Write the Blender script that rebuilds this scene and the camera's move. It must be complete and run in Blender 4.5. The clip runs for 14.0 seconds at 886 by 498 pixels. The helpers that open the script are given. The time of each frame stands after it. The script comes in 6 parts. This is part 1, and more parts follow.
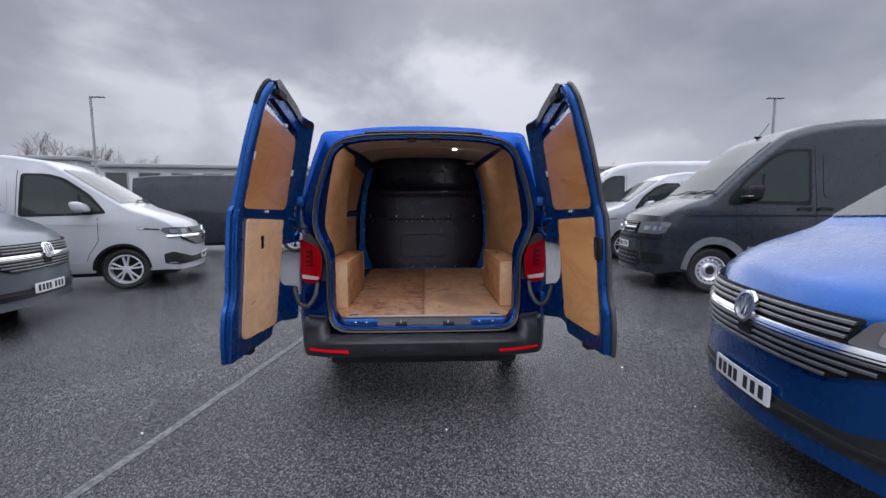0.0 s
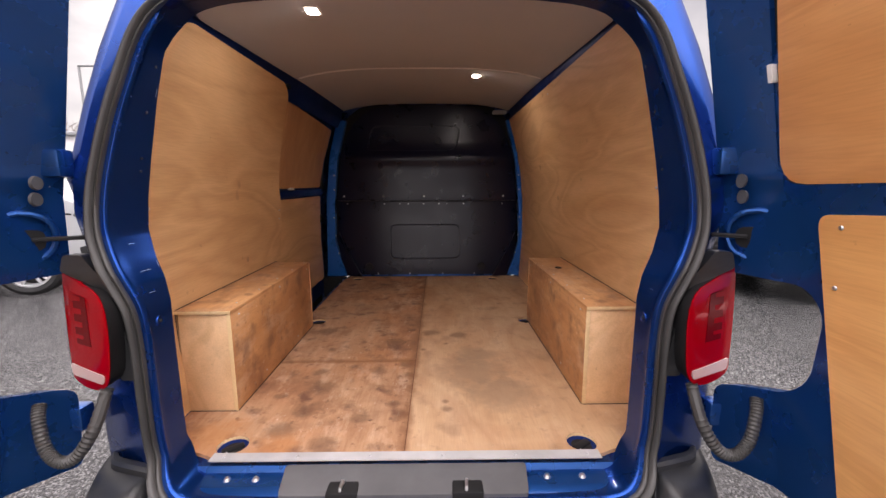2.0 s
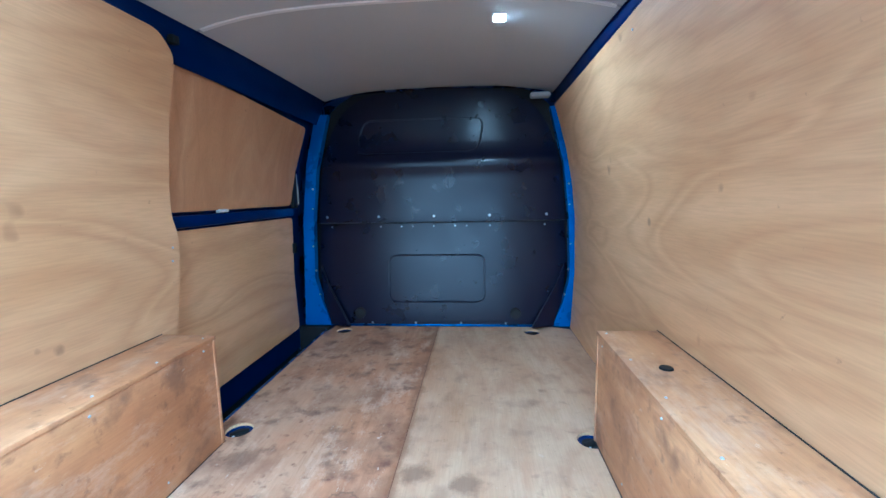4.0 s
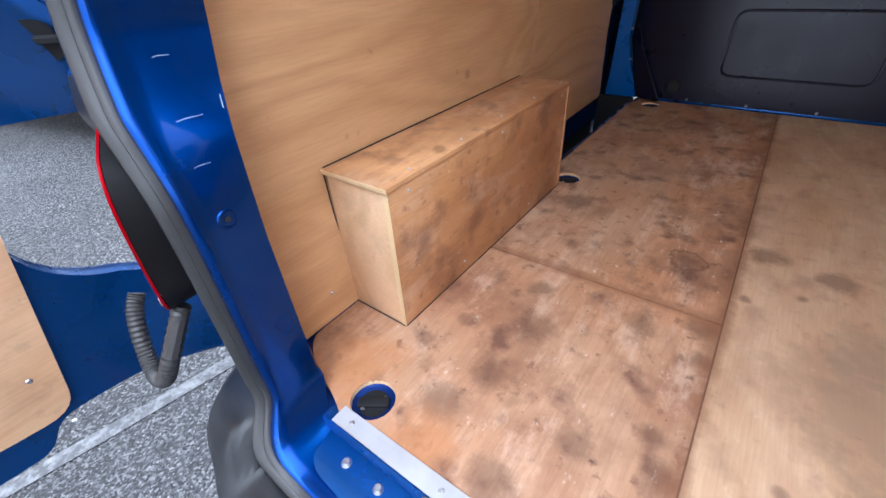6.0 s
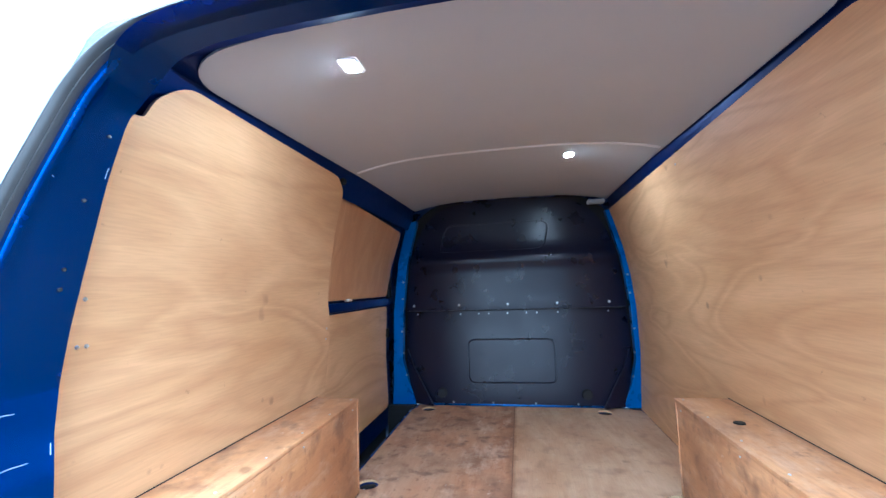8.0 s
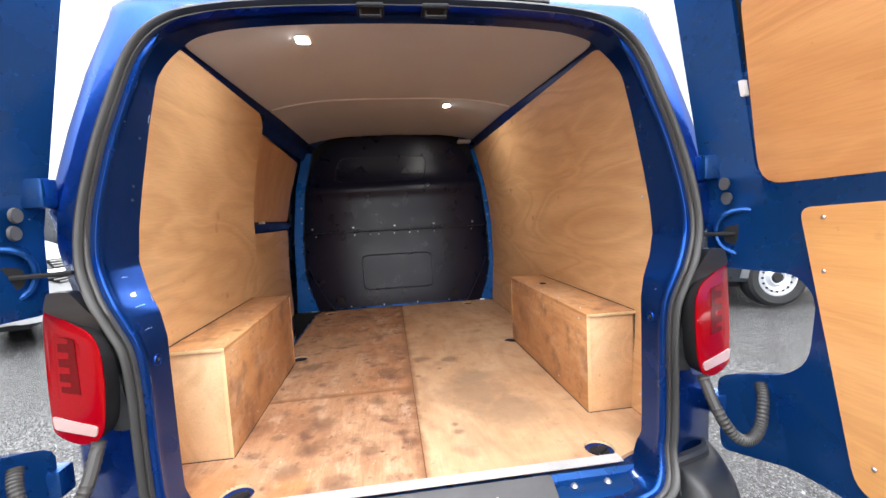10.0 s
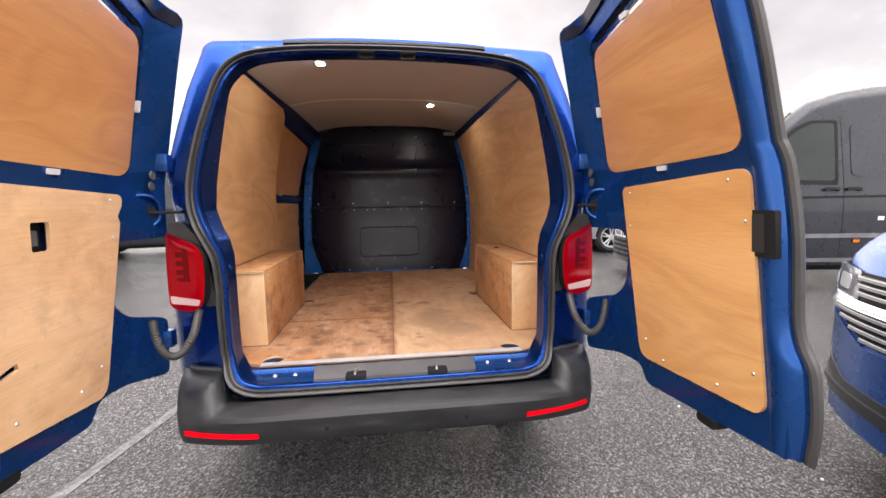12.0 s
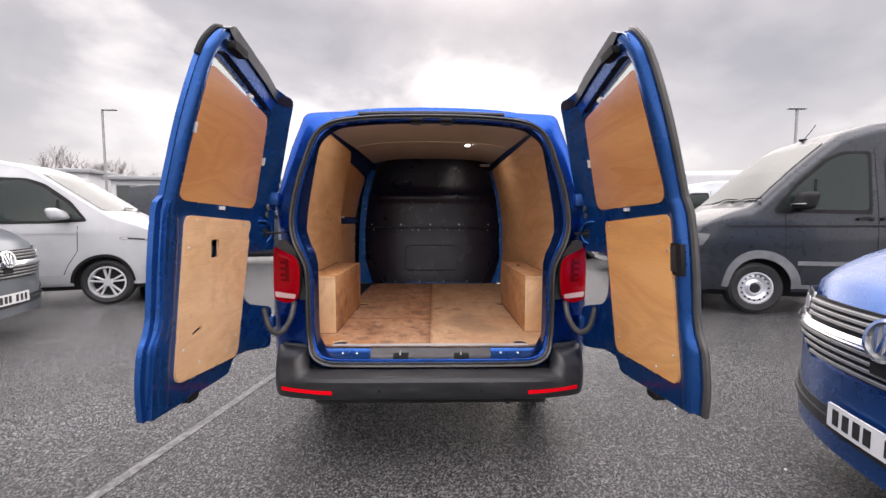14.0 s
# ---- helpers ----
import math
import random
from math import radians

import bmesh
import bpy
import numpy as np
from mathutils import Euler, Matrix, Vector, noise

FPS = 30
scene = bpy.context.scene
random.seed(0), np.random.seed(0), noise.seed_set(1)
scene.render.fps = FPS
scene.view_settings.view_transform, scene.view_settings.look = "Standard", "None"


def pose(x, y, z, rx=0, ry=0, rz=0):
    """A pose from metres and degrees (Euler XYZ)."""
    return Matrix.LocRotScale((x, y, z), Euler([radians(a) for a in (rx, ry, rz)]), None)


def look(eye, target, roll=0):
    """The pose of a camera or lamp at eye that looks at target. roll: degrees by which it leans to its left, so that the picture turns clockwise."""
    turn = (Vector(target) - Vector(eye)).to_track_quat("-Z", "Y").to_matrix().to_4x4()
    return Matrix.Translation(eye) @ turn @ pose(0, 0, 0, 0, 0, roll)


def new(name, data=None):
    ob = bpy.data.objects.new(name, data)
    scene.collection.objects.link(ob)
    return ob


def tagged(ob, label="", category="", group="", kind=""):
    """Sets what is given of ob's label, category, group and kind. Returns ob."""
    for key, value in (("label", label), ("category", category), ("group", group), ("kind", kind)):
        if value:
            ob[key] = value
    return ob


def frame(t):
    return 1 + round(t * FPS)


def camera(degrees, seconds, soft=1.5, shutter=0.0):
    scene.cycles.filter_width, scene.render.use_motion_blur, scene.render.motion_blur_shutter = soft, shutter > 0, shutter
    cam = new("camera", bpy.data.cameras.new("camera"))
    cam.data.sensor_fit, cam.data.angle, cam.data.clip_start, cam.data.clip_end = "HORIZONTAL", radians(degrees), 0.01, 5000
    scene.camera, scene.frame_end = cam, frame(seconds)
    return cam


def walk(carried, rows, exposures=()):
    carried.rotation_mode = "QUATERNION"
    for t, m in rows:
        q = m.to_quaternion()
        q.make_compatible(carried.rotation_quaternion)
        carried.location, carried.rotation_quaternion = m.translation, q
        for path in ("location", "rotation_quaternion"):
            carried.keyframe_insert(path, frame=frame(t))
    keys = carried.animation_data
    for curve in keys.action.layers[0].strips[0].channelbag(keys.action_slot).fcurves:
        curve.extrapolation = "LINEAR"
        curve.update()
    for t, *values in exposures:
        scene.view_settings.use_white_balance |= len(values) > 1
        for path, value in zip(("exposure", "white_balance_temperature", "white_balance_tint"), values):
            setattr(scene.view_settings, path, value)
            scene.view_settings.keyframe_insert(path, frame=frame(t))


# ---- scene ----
cam = camera(94.5, 14.0)
PATH = [
    (0, (0.006, -2.958, 1.458), (0.093, -0.971, 1.249), 0.0),
    (0.5, (0.035, -2.544, 1.504), (0.098, -0.557, 1.285), -0.1),
    (1, (0.11, -2.076, 1.522), (0.137, -0.09, 1.289), 0.0),
    (1.5, (0.112, -1.585, 1.487), (0.121, 0.398, 1.228), -0.0),
    (2, (0.097, -1.073, 1.438), (0.118, 0.901, 1.118), -0.2),
    (2.2, (0.085, -0.881, 1.42), (0.120, 1.09, 1.09), -0.1),
    (4.3, (0.252, -0.056, 1.448), (-0.042, 1.908, 1.207), -1.8),
    (4.5, (0.253, -0.061, 1.447), (-0.204, 1.872, 1.207), -1.9),
    (5, (0.148, -0.112, 1.395), (-0.75, 1.612, 0.924), -1.5),
    (5.5, (0.007, -0.198, 1.366), (-1.102, 1.216, 0.488), -3.0),
    (6, (-0.095, -0.216, 1.36), (-1.119, 1.056, 0.205), -3.9),
    (6.5, (-0.14, -0.234, 1.354), (-1.034, 1.114, 0.177), -4.3),
    (6.8, (-0.14, -0.244, 1.394), (-0.911, 1.27, 0.338), -1.9),
    (7, (-0.118, -0.259, 1.406), (-0.841, 1.452, 0.663), -1.4),
    (7.5, (-0.036, -0.365, 1.462), (-0.573, 1.562, 1.431), -0.9),
    (8, (0.06, -0.494, 1.454), (-0.297, 1.465, 1.641), -1.9),
    (8.5, (0.066, -0.607, 1.464), (-0.086, 1.379, 1.638), -2.4),
    (9, (-0.003, -0.758, 1.444), (0.053, 1.24, 1.503), -3.1),
    (9.2, (-0.029, -0.816, 1.438), (0.079, 1.182, 1.439), -3.3),
    (11.3, (-0.085, -1.508, 1.33), (0.261, 0.446, 1.079), -1.5),
    (11.5, (-0.083, -1.568, 1.33), (0.246, 0.389, 1.085), -1.3),
    (12, (-0.007, -1.742, 1.321), (0.244, 0.229, 1.096), -0.9),
    (12.5, (0.06, -1.903, 1.334), (0.225, 0.08, 1.136), -0.4),
    (13, (0.042, -2.082, 1.337), (0.135, -0.091, 1.165), -0.1),
    (13.5, (0.017, -2.249, 1.35), (0.074, -0.256, 1.193), 0.2),
    (14, (0.017, -2.329, 1.372), (0.061, -0.335, 1.233), 0.2),
]
EXPOSURE = [
    (0.0, 0.65, 6000, 14), (1.0, 0.95, 6200, 20), (1.5, 1.2, 7000, 24), (2.0, 1.6, 7100, 18), (4.3, 3.26, 3700, -15), (4.5, 3.30, 3760, -15), (5.0, 3.08, 3700, -13), (5.5, 2.45, 4300, -8),
    (6.0, 2.0, 5500, 8), (6.5, 1.98, 6350, 13), (7.0, 2.4, 6400, 10), (7.5, 3.05, 4550, -4), (8.0, 3.0, 4500, -4), (8.5, 2.8, 4320, -5), (9.0, 2.72, 5050, -3),
    (11.5, 2.0, 7200, 16), (12.5, 1.8, 7000, 12), (14.0, 1.42, 6900, 15),
]
walk(cam, [(t, look(eye, target, roll)) for t, eye, target, roll in PATH], EXPOSURE)


# ---- world, sun and sky ----
def clouds_world():
    w = bpy.data.worlds.new("overcast_sky")
    scene.world = w
    w.use_nodes = True
    nt = w.node_tree
    nt.nodes.clear()
    N, L = nt.nodes.new, nt.links.new
    out, bg = N("ShaderNodeOutputWorld"), N("ShaderNodeBackground")
    sky = N("ShaderNodeTexSky")
    sky.sky_type, sky.sun_disc = "NISHITA", False
    sky.sun_elevation, sky.sun_rotation = radians(38), radians(8)
    co, mp = N("ShaderNodeTexCoord"), N("ShaderNodeMapping")
    mp.inputs["Scale"].default_value = (1.0, 1.0, 1.7)
    mp.inputs["Location"].default_value = (0.35, 0.1, 0.2)
    n1, n2 = N("ShaderNodeTexNoise"), N("ShaderNodeTexNoise")
    n1.inputs["Scale"].default_value, n1.inputs["Detail"].default_value = 2.9, 9
    n1.inputs["Roughness"].default_value, n1.inputs["Distortion"].default_value = 0.50, 0.15
    n2.inputs["Scale"].default_value, n2.inputs["Detail"].default_value = 0.9, 3
    L(co.outputs["Generated"], mp.inputs["Vector"])
    L(mp.outputs[0], n1.inputs["Vector"])
    L(mp.outputs[0], n2.inputs["Vector"])
    add = N("ShaderNodeMath")
    add.operation = "MULTIPLY_ADD"
    add.inputs[1].default_value = 0.55
    L(n2.outputs[0], add.inputs[0])
    L(n1.outputs[0], add.inputs[2])
    ramp = N("ShaderNodeValToRGB")
    e = ramp.color_ramp.elements
    e[0].position, e[0].color = 0.62, (0.32, 0.323, 0.35, 1)
    e[1].position, e[1].color = 0.95, (0.82, 0.81, 0.81, 1)
    m = e.new(0.80)
    m.color = (0.445, 0.445, 0.47, 1)
    L(add.outputs[0], ramp.inputs[0])
    # thin bright haze low over the horizon, and the bright patch where the sun stands behind the cloud
    sep, low = N("ShaderNodeSeparateXYZ"), N("ShaderNodeMapRange")
    L(co.outputs["Generated"], sep.inputs[0])
    low.inputs["From Min"].default_value, low.inputs["From Max"].default_value = 0.02, 0.28
    low.inputs["To Min"].default_value, low.inputs["To Max"].default_value = 1.0, 0.0
    L(sep.outputs["Z"], low.inputs["Value"])
    haze = N("ShaderNodeMixRGB")
    haze.inputs[2].default_value = (0.60, 0.59, 0.62, 1)
    lowf = N("ShaderNodeMath")
    lowf.operation = "MULTIPLY"
    lowf.inputs[1].default_value = 0.65
    L(low.outputs[0], lowf.inputs[0])
    L(lowf.outputs[0], haze.inputs[0])
    L(ramp.outputs[0], haze.inputs[1])
    dot = N("ShaderNodeVectorMath")
    dot.operation = "DOT_PRODUCT"
    dot.inputs[1].default_value = Vector((0.06, 0.93, 0.36)).normalized()
    L(co.outputs["Generated"], dot.inputs[0])
    glow = N("ShaderNodeMapRange")
    glow.interpolation_type = "SMOOTHSTEP"
    glow.inputs["From Min"].default_value, glow.inputs["From Max"].default_value = 0.55, 1.0
    glow.inputs["To Min"].default_value, glow.inputs["To Max"].default_value = 0.92, 1.10
    L(dot.outputs["Value"], glow.inputs["Value"])
    lit = N("ShaderNodeVectorMath")
    lit.operation = "SCALE"
    # an overcast sky is brightest overhead
    high = N("ShaderNodeMapRange")
    high.interpolation_type = "SMOOTHSTEP"
    high.inputs["From Min"].default_value, high.inputs["From Max"].default_value = 0.40, 0.85
    high.inputs["To Min"].default_value, high.inputs["To Max"].default_value = 0.50, 2.2
    L(sep.outputs["Z"], high.inputs["Value"])
    both = N("ShaderNodeMath")
    both.operation = "MULTIPLY"
    L(glow.outputs[0], both.inputs[0])
    L(high.outputs[0], both.inputs[1])
    L(haze.outputs[0], lit.inputs[0])
    # the cloud is thinner behind the camera
    thin, more = N("ShaderNodeMapRange"), N("ShaderNodeMath")
    thin.interpolation_type = "SMOOTHSTEP"
    thin.inputs["From Min"].default_value, thin.inputs["From Max"].default_value = -0.7, 0.35
    thin.inputs["To Min"].default_value, thin.inputs["To Max"].default_value = 2.8, 1.0
    L(sep.outputs["Y"], thin.inputs["Value"])
    more.operation = "MULTIPLY"
    L(both.outputs[0], more.inputs[0])
    L(thin.outputs[0], more.inputs[1])
    L(more.outputs[0], lit.inputs["Scale"])
    # clear sky shows through the cloud a little
    skyd = N("ShaderNodeVectorMath")
    skyd.operation = "SCALE"
    skyd.inputs["Scale"].default_value = 0.10
    L(sky.outputs[0], skyd.inputs[0])
    mix = N("ShaderNodeMixRGB")
    mix.inputs[0].default_value = 0.94
    L(skyd.outputs[0], mix.inputs[1])
    L(lit.outputs[0], mix.inputs[2])
    L(mix.outputs[0], bg.inputs[0])
    bg.inputs[1].default_value = 1.0
    L(bg.outputs[0], out.inputs[0])


clouds_world()
sun = new("sun", bpy.data.lights.new("sun", "SUN"))
sun.data.energy, sun.data.angle, sun.data.color = 1.0, radians(85), (1.0, 0.97, 0.94)
sun.matrix_world = look((0, 0, 30), (-2.0, -32, 0))


# ---- materials ----
def material(name, base, rough=0.5, metal=0.0, coat=0.0, spec=0.5):
    m = bpy.data.materials.new(name)
    m.use_nodes = True
    b = m.node_tree.nodes["Principled BSDF"]
    b.inputs["Base Color"].default_value = (*base, 1)
    b.inputs["Roughness"].default_value, b.inputs["Metallic"].default_value = rough, metal
    b.inputs["Coat Weight"].default_value, b.inputs["Coat Roughness"].default_value = coat, 0.04
    b.inputs["Specular IOR Level"].default_value = spec
    return m


def noise_node(m, scale, detail=4, vec=None, stretch=None, rough=0.55):
    nt = m.node_tree
    n = nt.nodes.new("ShaderNodeTexNoise")
    n.inputs["Scale"].default_value, n.inputs["Detail"].default_value = scale, detail
    n.inputs["Roughness"].default_value = rough
    co = nt.nodes.new("ShaderNodeTexCoord")
    src = co.outputs["Object"]
    if stretch:
        mp = nt.nodes.new("ShaderNodeMapping")
        mp.inputs["Scale"].default_value = stretch
        nt.links.new(src, mp.inputs[0])
        src = mp.outputs[0]
    nt.links.new(src, n.inputs["Vector"])
    return n


def ramp_node(m, src, stops):
    nt = m.node_tree
    r = nt.nodes.new("ShaderNodeValToRGB")
    e = r.color_ramp.elements
    e[0].position, e[0].color = stops[0][0], (*stops[0][1], 1)
    e[1].position, e[1].color = stops[-1][0], (*stops[-1][1], 1)
    for p, c in stops[1:-1]:
        k = e.new(p)
        k.color = (*c, 1)
    nt.links.new(src, r.inputs[0])
    return r


def blend(m, fac, a, b, how="MIX"):
    nt = m.node_tree
    x = nt.nodes.new("ShaderNodeMixRGB")
    x.blend_type = how
    for i, s in ((0, fac), (1, a), (2, b)):
        if isinstance(s, (int, float)):
            x.inputs[i].default_value = s
        elif isinstance(s, tuple):
            x.inputs[i].default_value = (*s, 1)
        else:
            nt.links.new(s, x.inputs[i])
    return x


def bump(m, src, strength, distance=0.002):
    nt = m.node_tree
    b = nt.nodes.new("ShaderNodeBump")
    b.inputs["Strength"].default_value, b.inputs["Distance"].default_value = strength, distance
    nt.links.new(src, b.inputs["Height"])
    nt.links.new(b.outputs[0], m.node_tree.nodes["Principled BSDF"].inputs["Normal"])
    return b


def feed(m, socket, src):
    m.node_tree.links.new(src, m.node_tree.nodes["Principled BSDF"].inputs[socket])


def paint(name, base, flake=0.0, rough=0.32, coat=0.45, spec=0.4):
    """Vehicle paint: a colour coat under clear lacquer, with faint road film."""
    m = material(name, base, rough, flake, coat, spec)
    n = noise_node(m, 3.0, 5)
    r = ramp_node(m, n.outputs[0], [(0.35, tuple(c * 0.93 for c in base)), (0.7, tuple(min(1, c * 1.05 + 0.004) for c in base))])
    feed(m, "Base Color", r.outputs[0])
    d = noise_node(m, 9, 4)
    rr = ramp_node(m, d.outputs[0], [(0.4, (rough - 0.03,) * 3), (0.75, (rough + 0.04,) * 3)])
    feed(m, "Roughness", rr.outputs[0])
    return m


def plastic(name, base, rough=0.6, grain=350.0):
    m = material(name, base, rough)
    n = noise_node(m, grain, 2)
    bump(m, n.outputs[0], 0.25, 0.0006)
    d = noise_node(m, 5, 5)
    r = ramp_node(m, d.outputs[0], [(0.35, tuple(c * 0.8 for c in base)), (0.75, tuple(c * 1.25 + 0.004 for c in base))])
    feed(m, "Base Color", r.outputs[0])
    return m


def plywood(name, pale, mid, dark, along="y", rough=0.5, gloss=0.2, figure=0.72):
    """Rotary-cut plywood face: broad flame figure, soft blotches, pores, a few knots, and handling marks."""
    m = material(name, mid, rough, 0, gloss)
    st = {"x": (0.5, 1.9, 1.9), "y": (1.9, 0.5, 1.9), "z": (1.9, 1.9, 0.5)}[along]
    fine = {"x": (4, 70, 70), "y": (70, 4, 70), "z": (70, 70, 4)}[along]
    big = noise_node(m, 1.1, 2, stretch=st, rough=0.45)
    big.inputs["Distortion"].default_value = 1.2
    flame = noise_node(m, 1.9, 2, stretch=st, rough=0.40)
    flame.inputs["Distortion"].default_value = 1.3
    a = ramp_node(m, big.outputs[0], [(0.30, mid), (0.50, pale), (0.66, mid), (0.80, dark)])
    f = ramp_node(m, flame.outputs[0], [(0.36, (0, 0, 0)), (0.46, (0.5,) * 3), (0.51, (0.1,) * 3), (0.58, (0.6,) * 3), (0.66, (0.1,) * 3)])
    c = blend(m, f.outputs[0], a.outputs[0], dark)
    half = blend(m, figure, a.outputs[0], c.outputs[0])
    g = noise_node(m, 3.0, 3, stretch=fine)
    gr = ramp_node(m, g.outputs[0], [(0.35, (0.90, 0.89, 0.88)), (0.6, (1, 1, 1))])
    c2 = blend(m, 0.8, half.outputs[0], gr.outputs[0], "MULTIPLY")
    k = noise_node(m, 7, 2, stretch=(1, 1, 1))
    kr = ramp_node(m, k.outputs[0], [(0.72, (0, 0, 0)), (0.79, (0.55, 0.55, 0.55))])
    c3 = blend(m, kr.outputs[0], c2.outputs[0], tuple(v * 0.45 for v in dark))
    q = noise_node(m, 30, 3, stretch=(1, 1, 1), rough=0.7)
    qr = ramp_node(m, q.outputs[0], [(0.70, (0, 0, 0)), (0.78, (0.45, 0.45, 0.45))])
    c4 = blend(m, qr.outputs[0], c3.outputs[0], tuple(v * 0.4 for v in dark))
    feed(m, "Base Color", c4.outputs[0])
    bump(m, g.outputs[0], 0.10, 0.001)
    rr = ramp_node(m, big.outputs[0], [(0.3, (rough - 0.06,) * 3), (0.7, (rough + 0.08,) * 3)])
    feed(m, "Roughness", rr.outputs[0])
    return m, c4


BLUE = paint("blue_metallic_paint", (0.006, 0.070, 0.272), 0.68, 0.29, 0.32, 0.3)
BLUE.node_tree.nodes["Principled BSDF"].inputs["Coat Roughness"].default_value = 0.10
# darker copy of the van's blue: the load space's shade is in its base
BLUE_SHADED = paint("blue_paint_darkened_for_shade", (0.002, 0.020, 0.13), 0.5, 0.40, 0.1, 0.2)
BLUE_JAMB = paint("worn_blue_jamb_paint", (0.003, 0.046, 0.25), 0.84, 0.26, 0.25, 0.25)
_j = noise_node(BLUE_JAMB, 34, 3, stretch=(1, 1, 0.45), rough=0.6)
_jr = ramp_node(BLUE_JAMB, _j.outputs[0], [(0.755, (0, 0, 0)), (0.77, (0.8,) * 3)])
_jc = blend(BLUE_JAMB, _jr.outputs[0], (0.003, 0.046, 0.25), (0.45, 0.50, 0.58))
feed(BLUE_JAMB, "Base Color", _jc.outputs[0])
# lighter copy of the van's blue: daylight through the opening is in its base
BLUE_PILLAR = paint("blue_pillar_paint_with_daylight", (0.006, 0.12, 0.46), 0.3, 0.30, 0.4, 0.3)
WHITE = paint("white_paint", (0.42, 0.43, 0.44))
SILVER = paint("silver_paint", (0.40, 0.42, 0.44), 0.4)
GREY = paint("dark_grey_paint", (0.030, 0.034, 0.042), 0.25, 0.30, 0.22, 0.3)
MIDGREY = paint("mid_grey_paint", (0.15, 0.17, 0.19), 0.4)
SEATCLOTH = material("dark_seat_cloth", (0.018, 0.019, 0.021), 0.9, 0, 0, 0.2)
ARCHGREY = plastic("grey_arch_plastic", (0.17, 0.175, 0.185), 0.5)
RUBBER = plastic("grey_rubber_seal", (0.042, 0.041, 0.040), 0.40, 200)
BLACKP = plastic("black_textured_plastic", (0.014, 0.014, 0.015), 0.55)
BLACKP.node_tree.nodes["Principled BSDF"].inputs["Specular IOR Level"].default_value = 0.14
BUMPERP = plastic("charcoal_bumper_plastic", (0.018, 0.019, 0.021), 0.45)
_s = noise_node(BUMPERP, 9, 8, stretch=(0.5, 2, 2), rough=0.75)
_d = ramp_node(BUMPERP, _s.outputs[0], [(0.40, (0.013, 0.0135, 0.015)), (0.56, (0.021, 0.022, 0.024)), (0.68, (0.042, 0.042, 0.043))])
feed(BUMPERP, "Base Color", _d.outputs[0])
feed(BUMPERP, "Roughness", ramp_node(BUMPERP, _s.outputs[0], [(0.4, (0.36,) * 3), (0.65, (0.58,) * 3)]).outputs[0])
SILLP = plastic("grey_sill_plastic", (0.085, 0.085, 0.09), 0.6)
DARK = plastic("underbody_black", (0.012, 0.012, 0.013), 0.8, 60)
CHROME = material("chrome", (0.88, 0.89, 0.91), 0.16, 1.0)
STEEL = material("zinc_steel", (0.55, 0.56, 0.58), 0.35, 0.9)
SATIN = material("satin_grey_slat", (0.055, 0.056, 0.058), 0.4, 0.2)
SLATEDGE = material("grey_slat_edge", (0.34, 0.345, 0.355), 0.35, 0.6)
ALLOY = material("silver_wheel_paint", (0.70, 0.71, 0.73), 0.35, 0.5, 0.4)
GLASS = material("dark_vehicle_glass", (0.022, 0.030, 0.030), 0.03, 0, 0.0, 0.5)
CABGLASS = material("clear_cab_glass", (0.020, 0.028, 0.026), 0.03, 0, 0.0, 0.42)
SCREEN = material("windscreen_glass", (0.030, 0.040, 0.042), 0.03, 0, 0.0, 0.35)
for _m, _a in ((CABGLASS, 0.84), (SCREEN, 0.80)):
    _m.node_tree.nodes["Principled BSDF"].inputs["Alpha"].default_value = _a
LENSGLASS = material("headlamp_glass", (0.12, 0.125, 0.135), 0.05, 0, 0.5, 0.6)
RED = material("red_lamp_lens", (0.30, 0.0005, 0.005), 0.08, 0, 0.0, 0.13)
LENSIN = material("deep_red_lens_inside", (0.27, 0.0006, 0.003), 0.2, 0, 0.0, 0.12)
DARKRED = material("dark_red_lamp_lens", (0.13, 0.0004, 0.002), 0.2, 0, 0.0, 0.1)
TOPDARK = paint("dark_navy_flange_paint", (0.006, 0.007, 0.020), 0.2, 0.35, 0.2, 0.3)
SCRATCH = material("bare_scratched_primer", (0.34, 0.40, 0.50), 0.5)
# the van's blue with shade put into its base, matt against lamp highlights
HEADER = paint("shaded_blue_header", (0.003, 0.014, 0.095), 0.0, 0.7, 0.0, 0.08)
CLEARLENS = material("clear_lamp_lens", (0.60, 0.42, 0.40), 0.14, 0, 0.3)
REFLECT = material("red_reflector", (0.72, 0.002, 0.010), 0.25, 0, 0.0, 0.1)
PLATEW = material("white_plate", (0.78, 0.78, 0.78), 0.35)
AMBER = material("orange_marker_lens", (0.75, 0.16, 0.01), 0.2)
INK = material("black_ink", (0.02, 0.02, 0.02), 0.5)
CLIP = material("white_clip_plastic", (0.72, 0.70, 0.68), 0.45)
ALU = plastic("anodised_aluminium_strip", (0.44, 0.44, 0.45), 0.42, 120)
LINER = plastic("pale_grey_headliner_board", (0.56, 0.555, 0.56), 0.75, 90)
feed(LINER, "Base Color", ramp_node(LINER, noise_node(LINER, 2.0, 3).outputs[0], [(0.3, (0.45, 0.45, 0.45)), (0.7, (0.485, 0.48, 0.48))]).outputs[0])
TYRE = plastic("tyre_rubber", (0.018, 0.018, 0.019), 0.75, 150)
PLY_WALL, _wallc = plywood("plywood_wall_lining", (0.71, 0.43, 0.215), (0.62, 0.355, 0.162), (0.42, 0.20, 0.078), "y", 0.50, 0.08)
PLY_DOOR, _doorc = plywood("pale_plywood_door_panel", (0.83, 0.55, 0.32), (0.77, 0.48, 0.26), (0.60, 0.33, 0.15), "y", 0.42, 0.2)
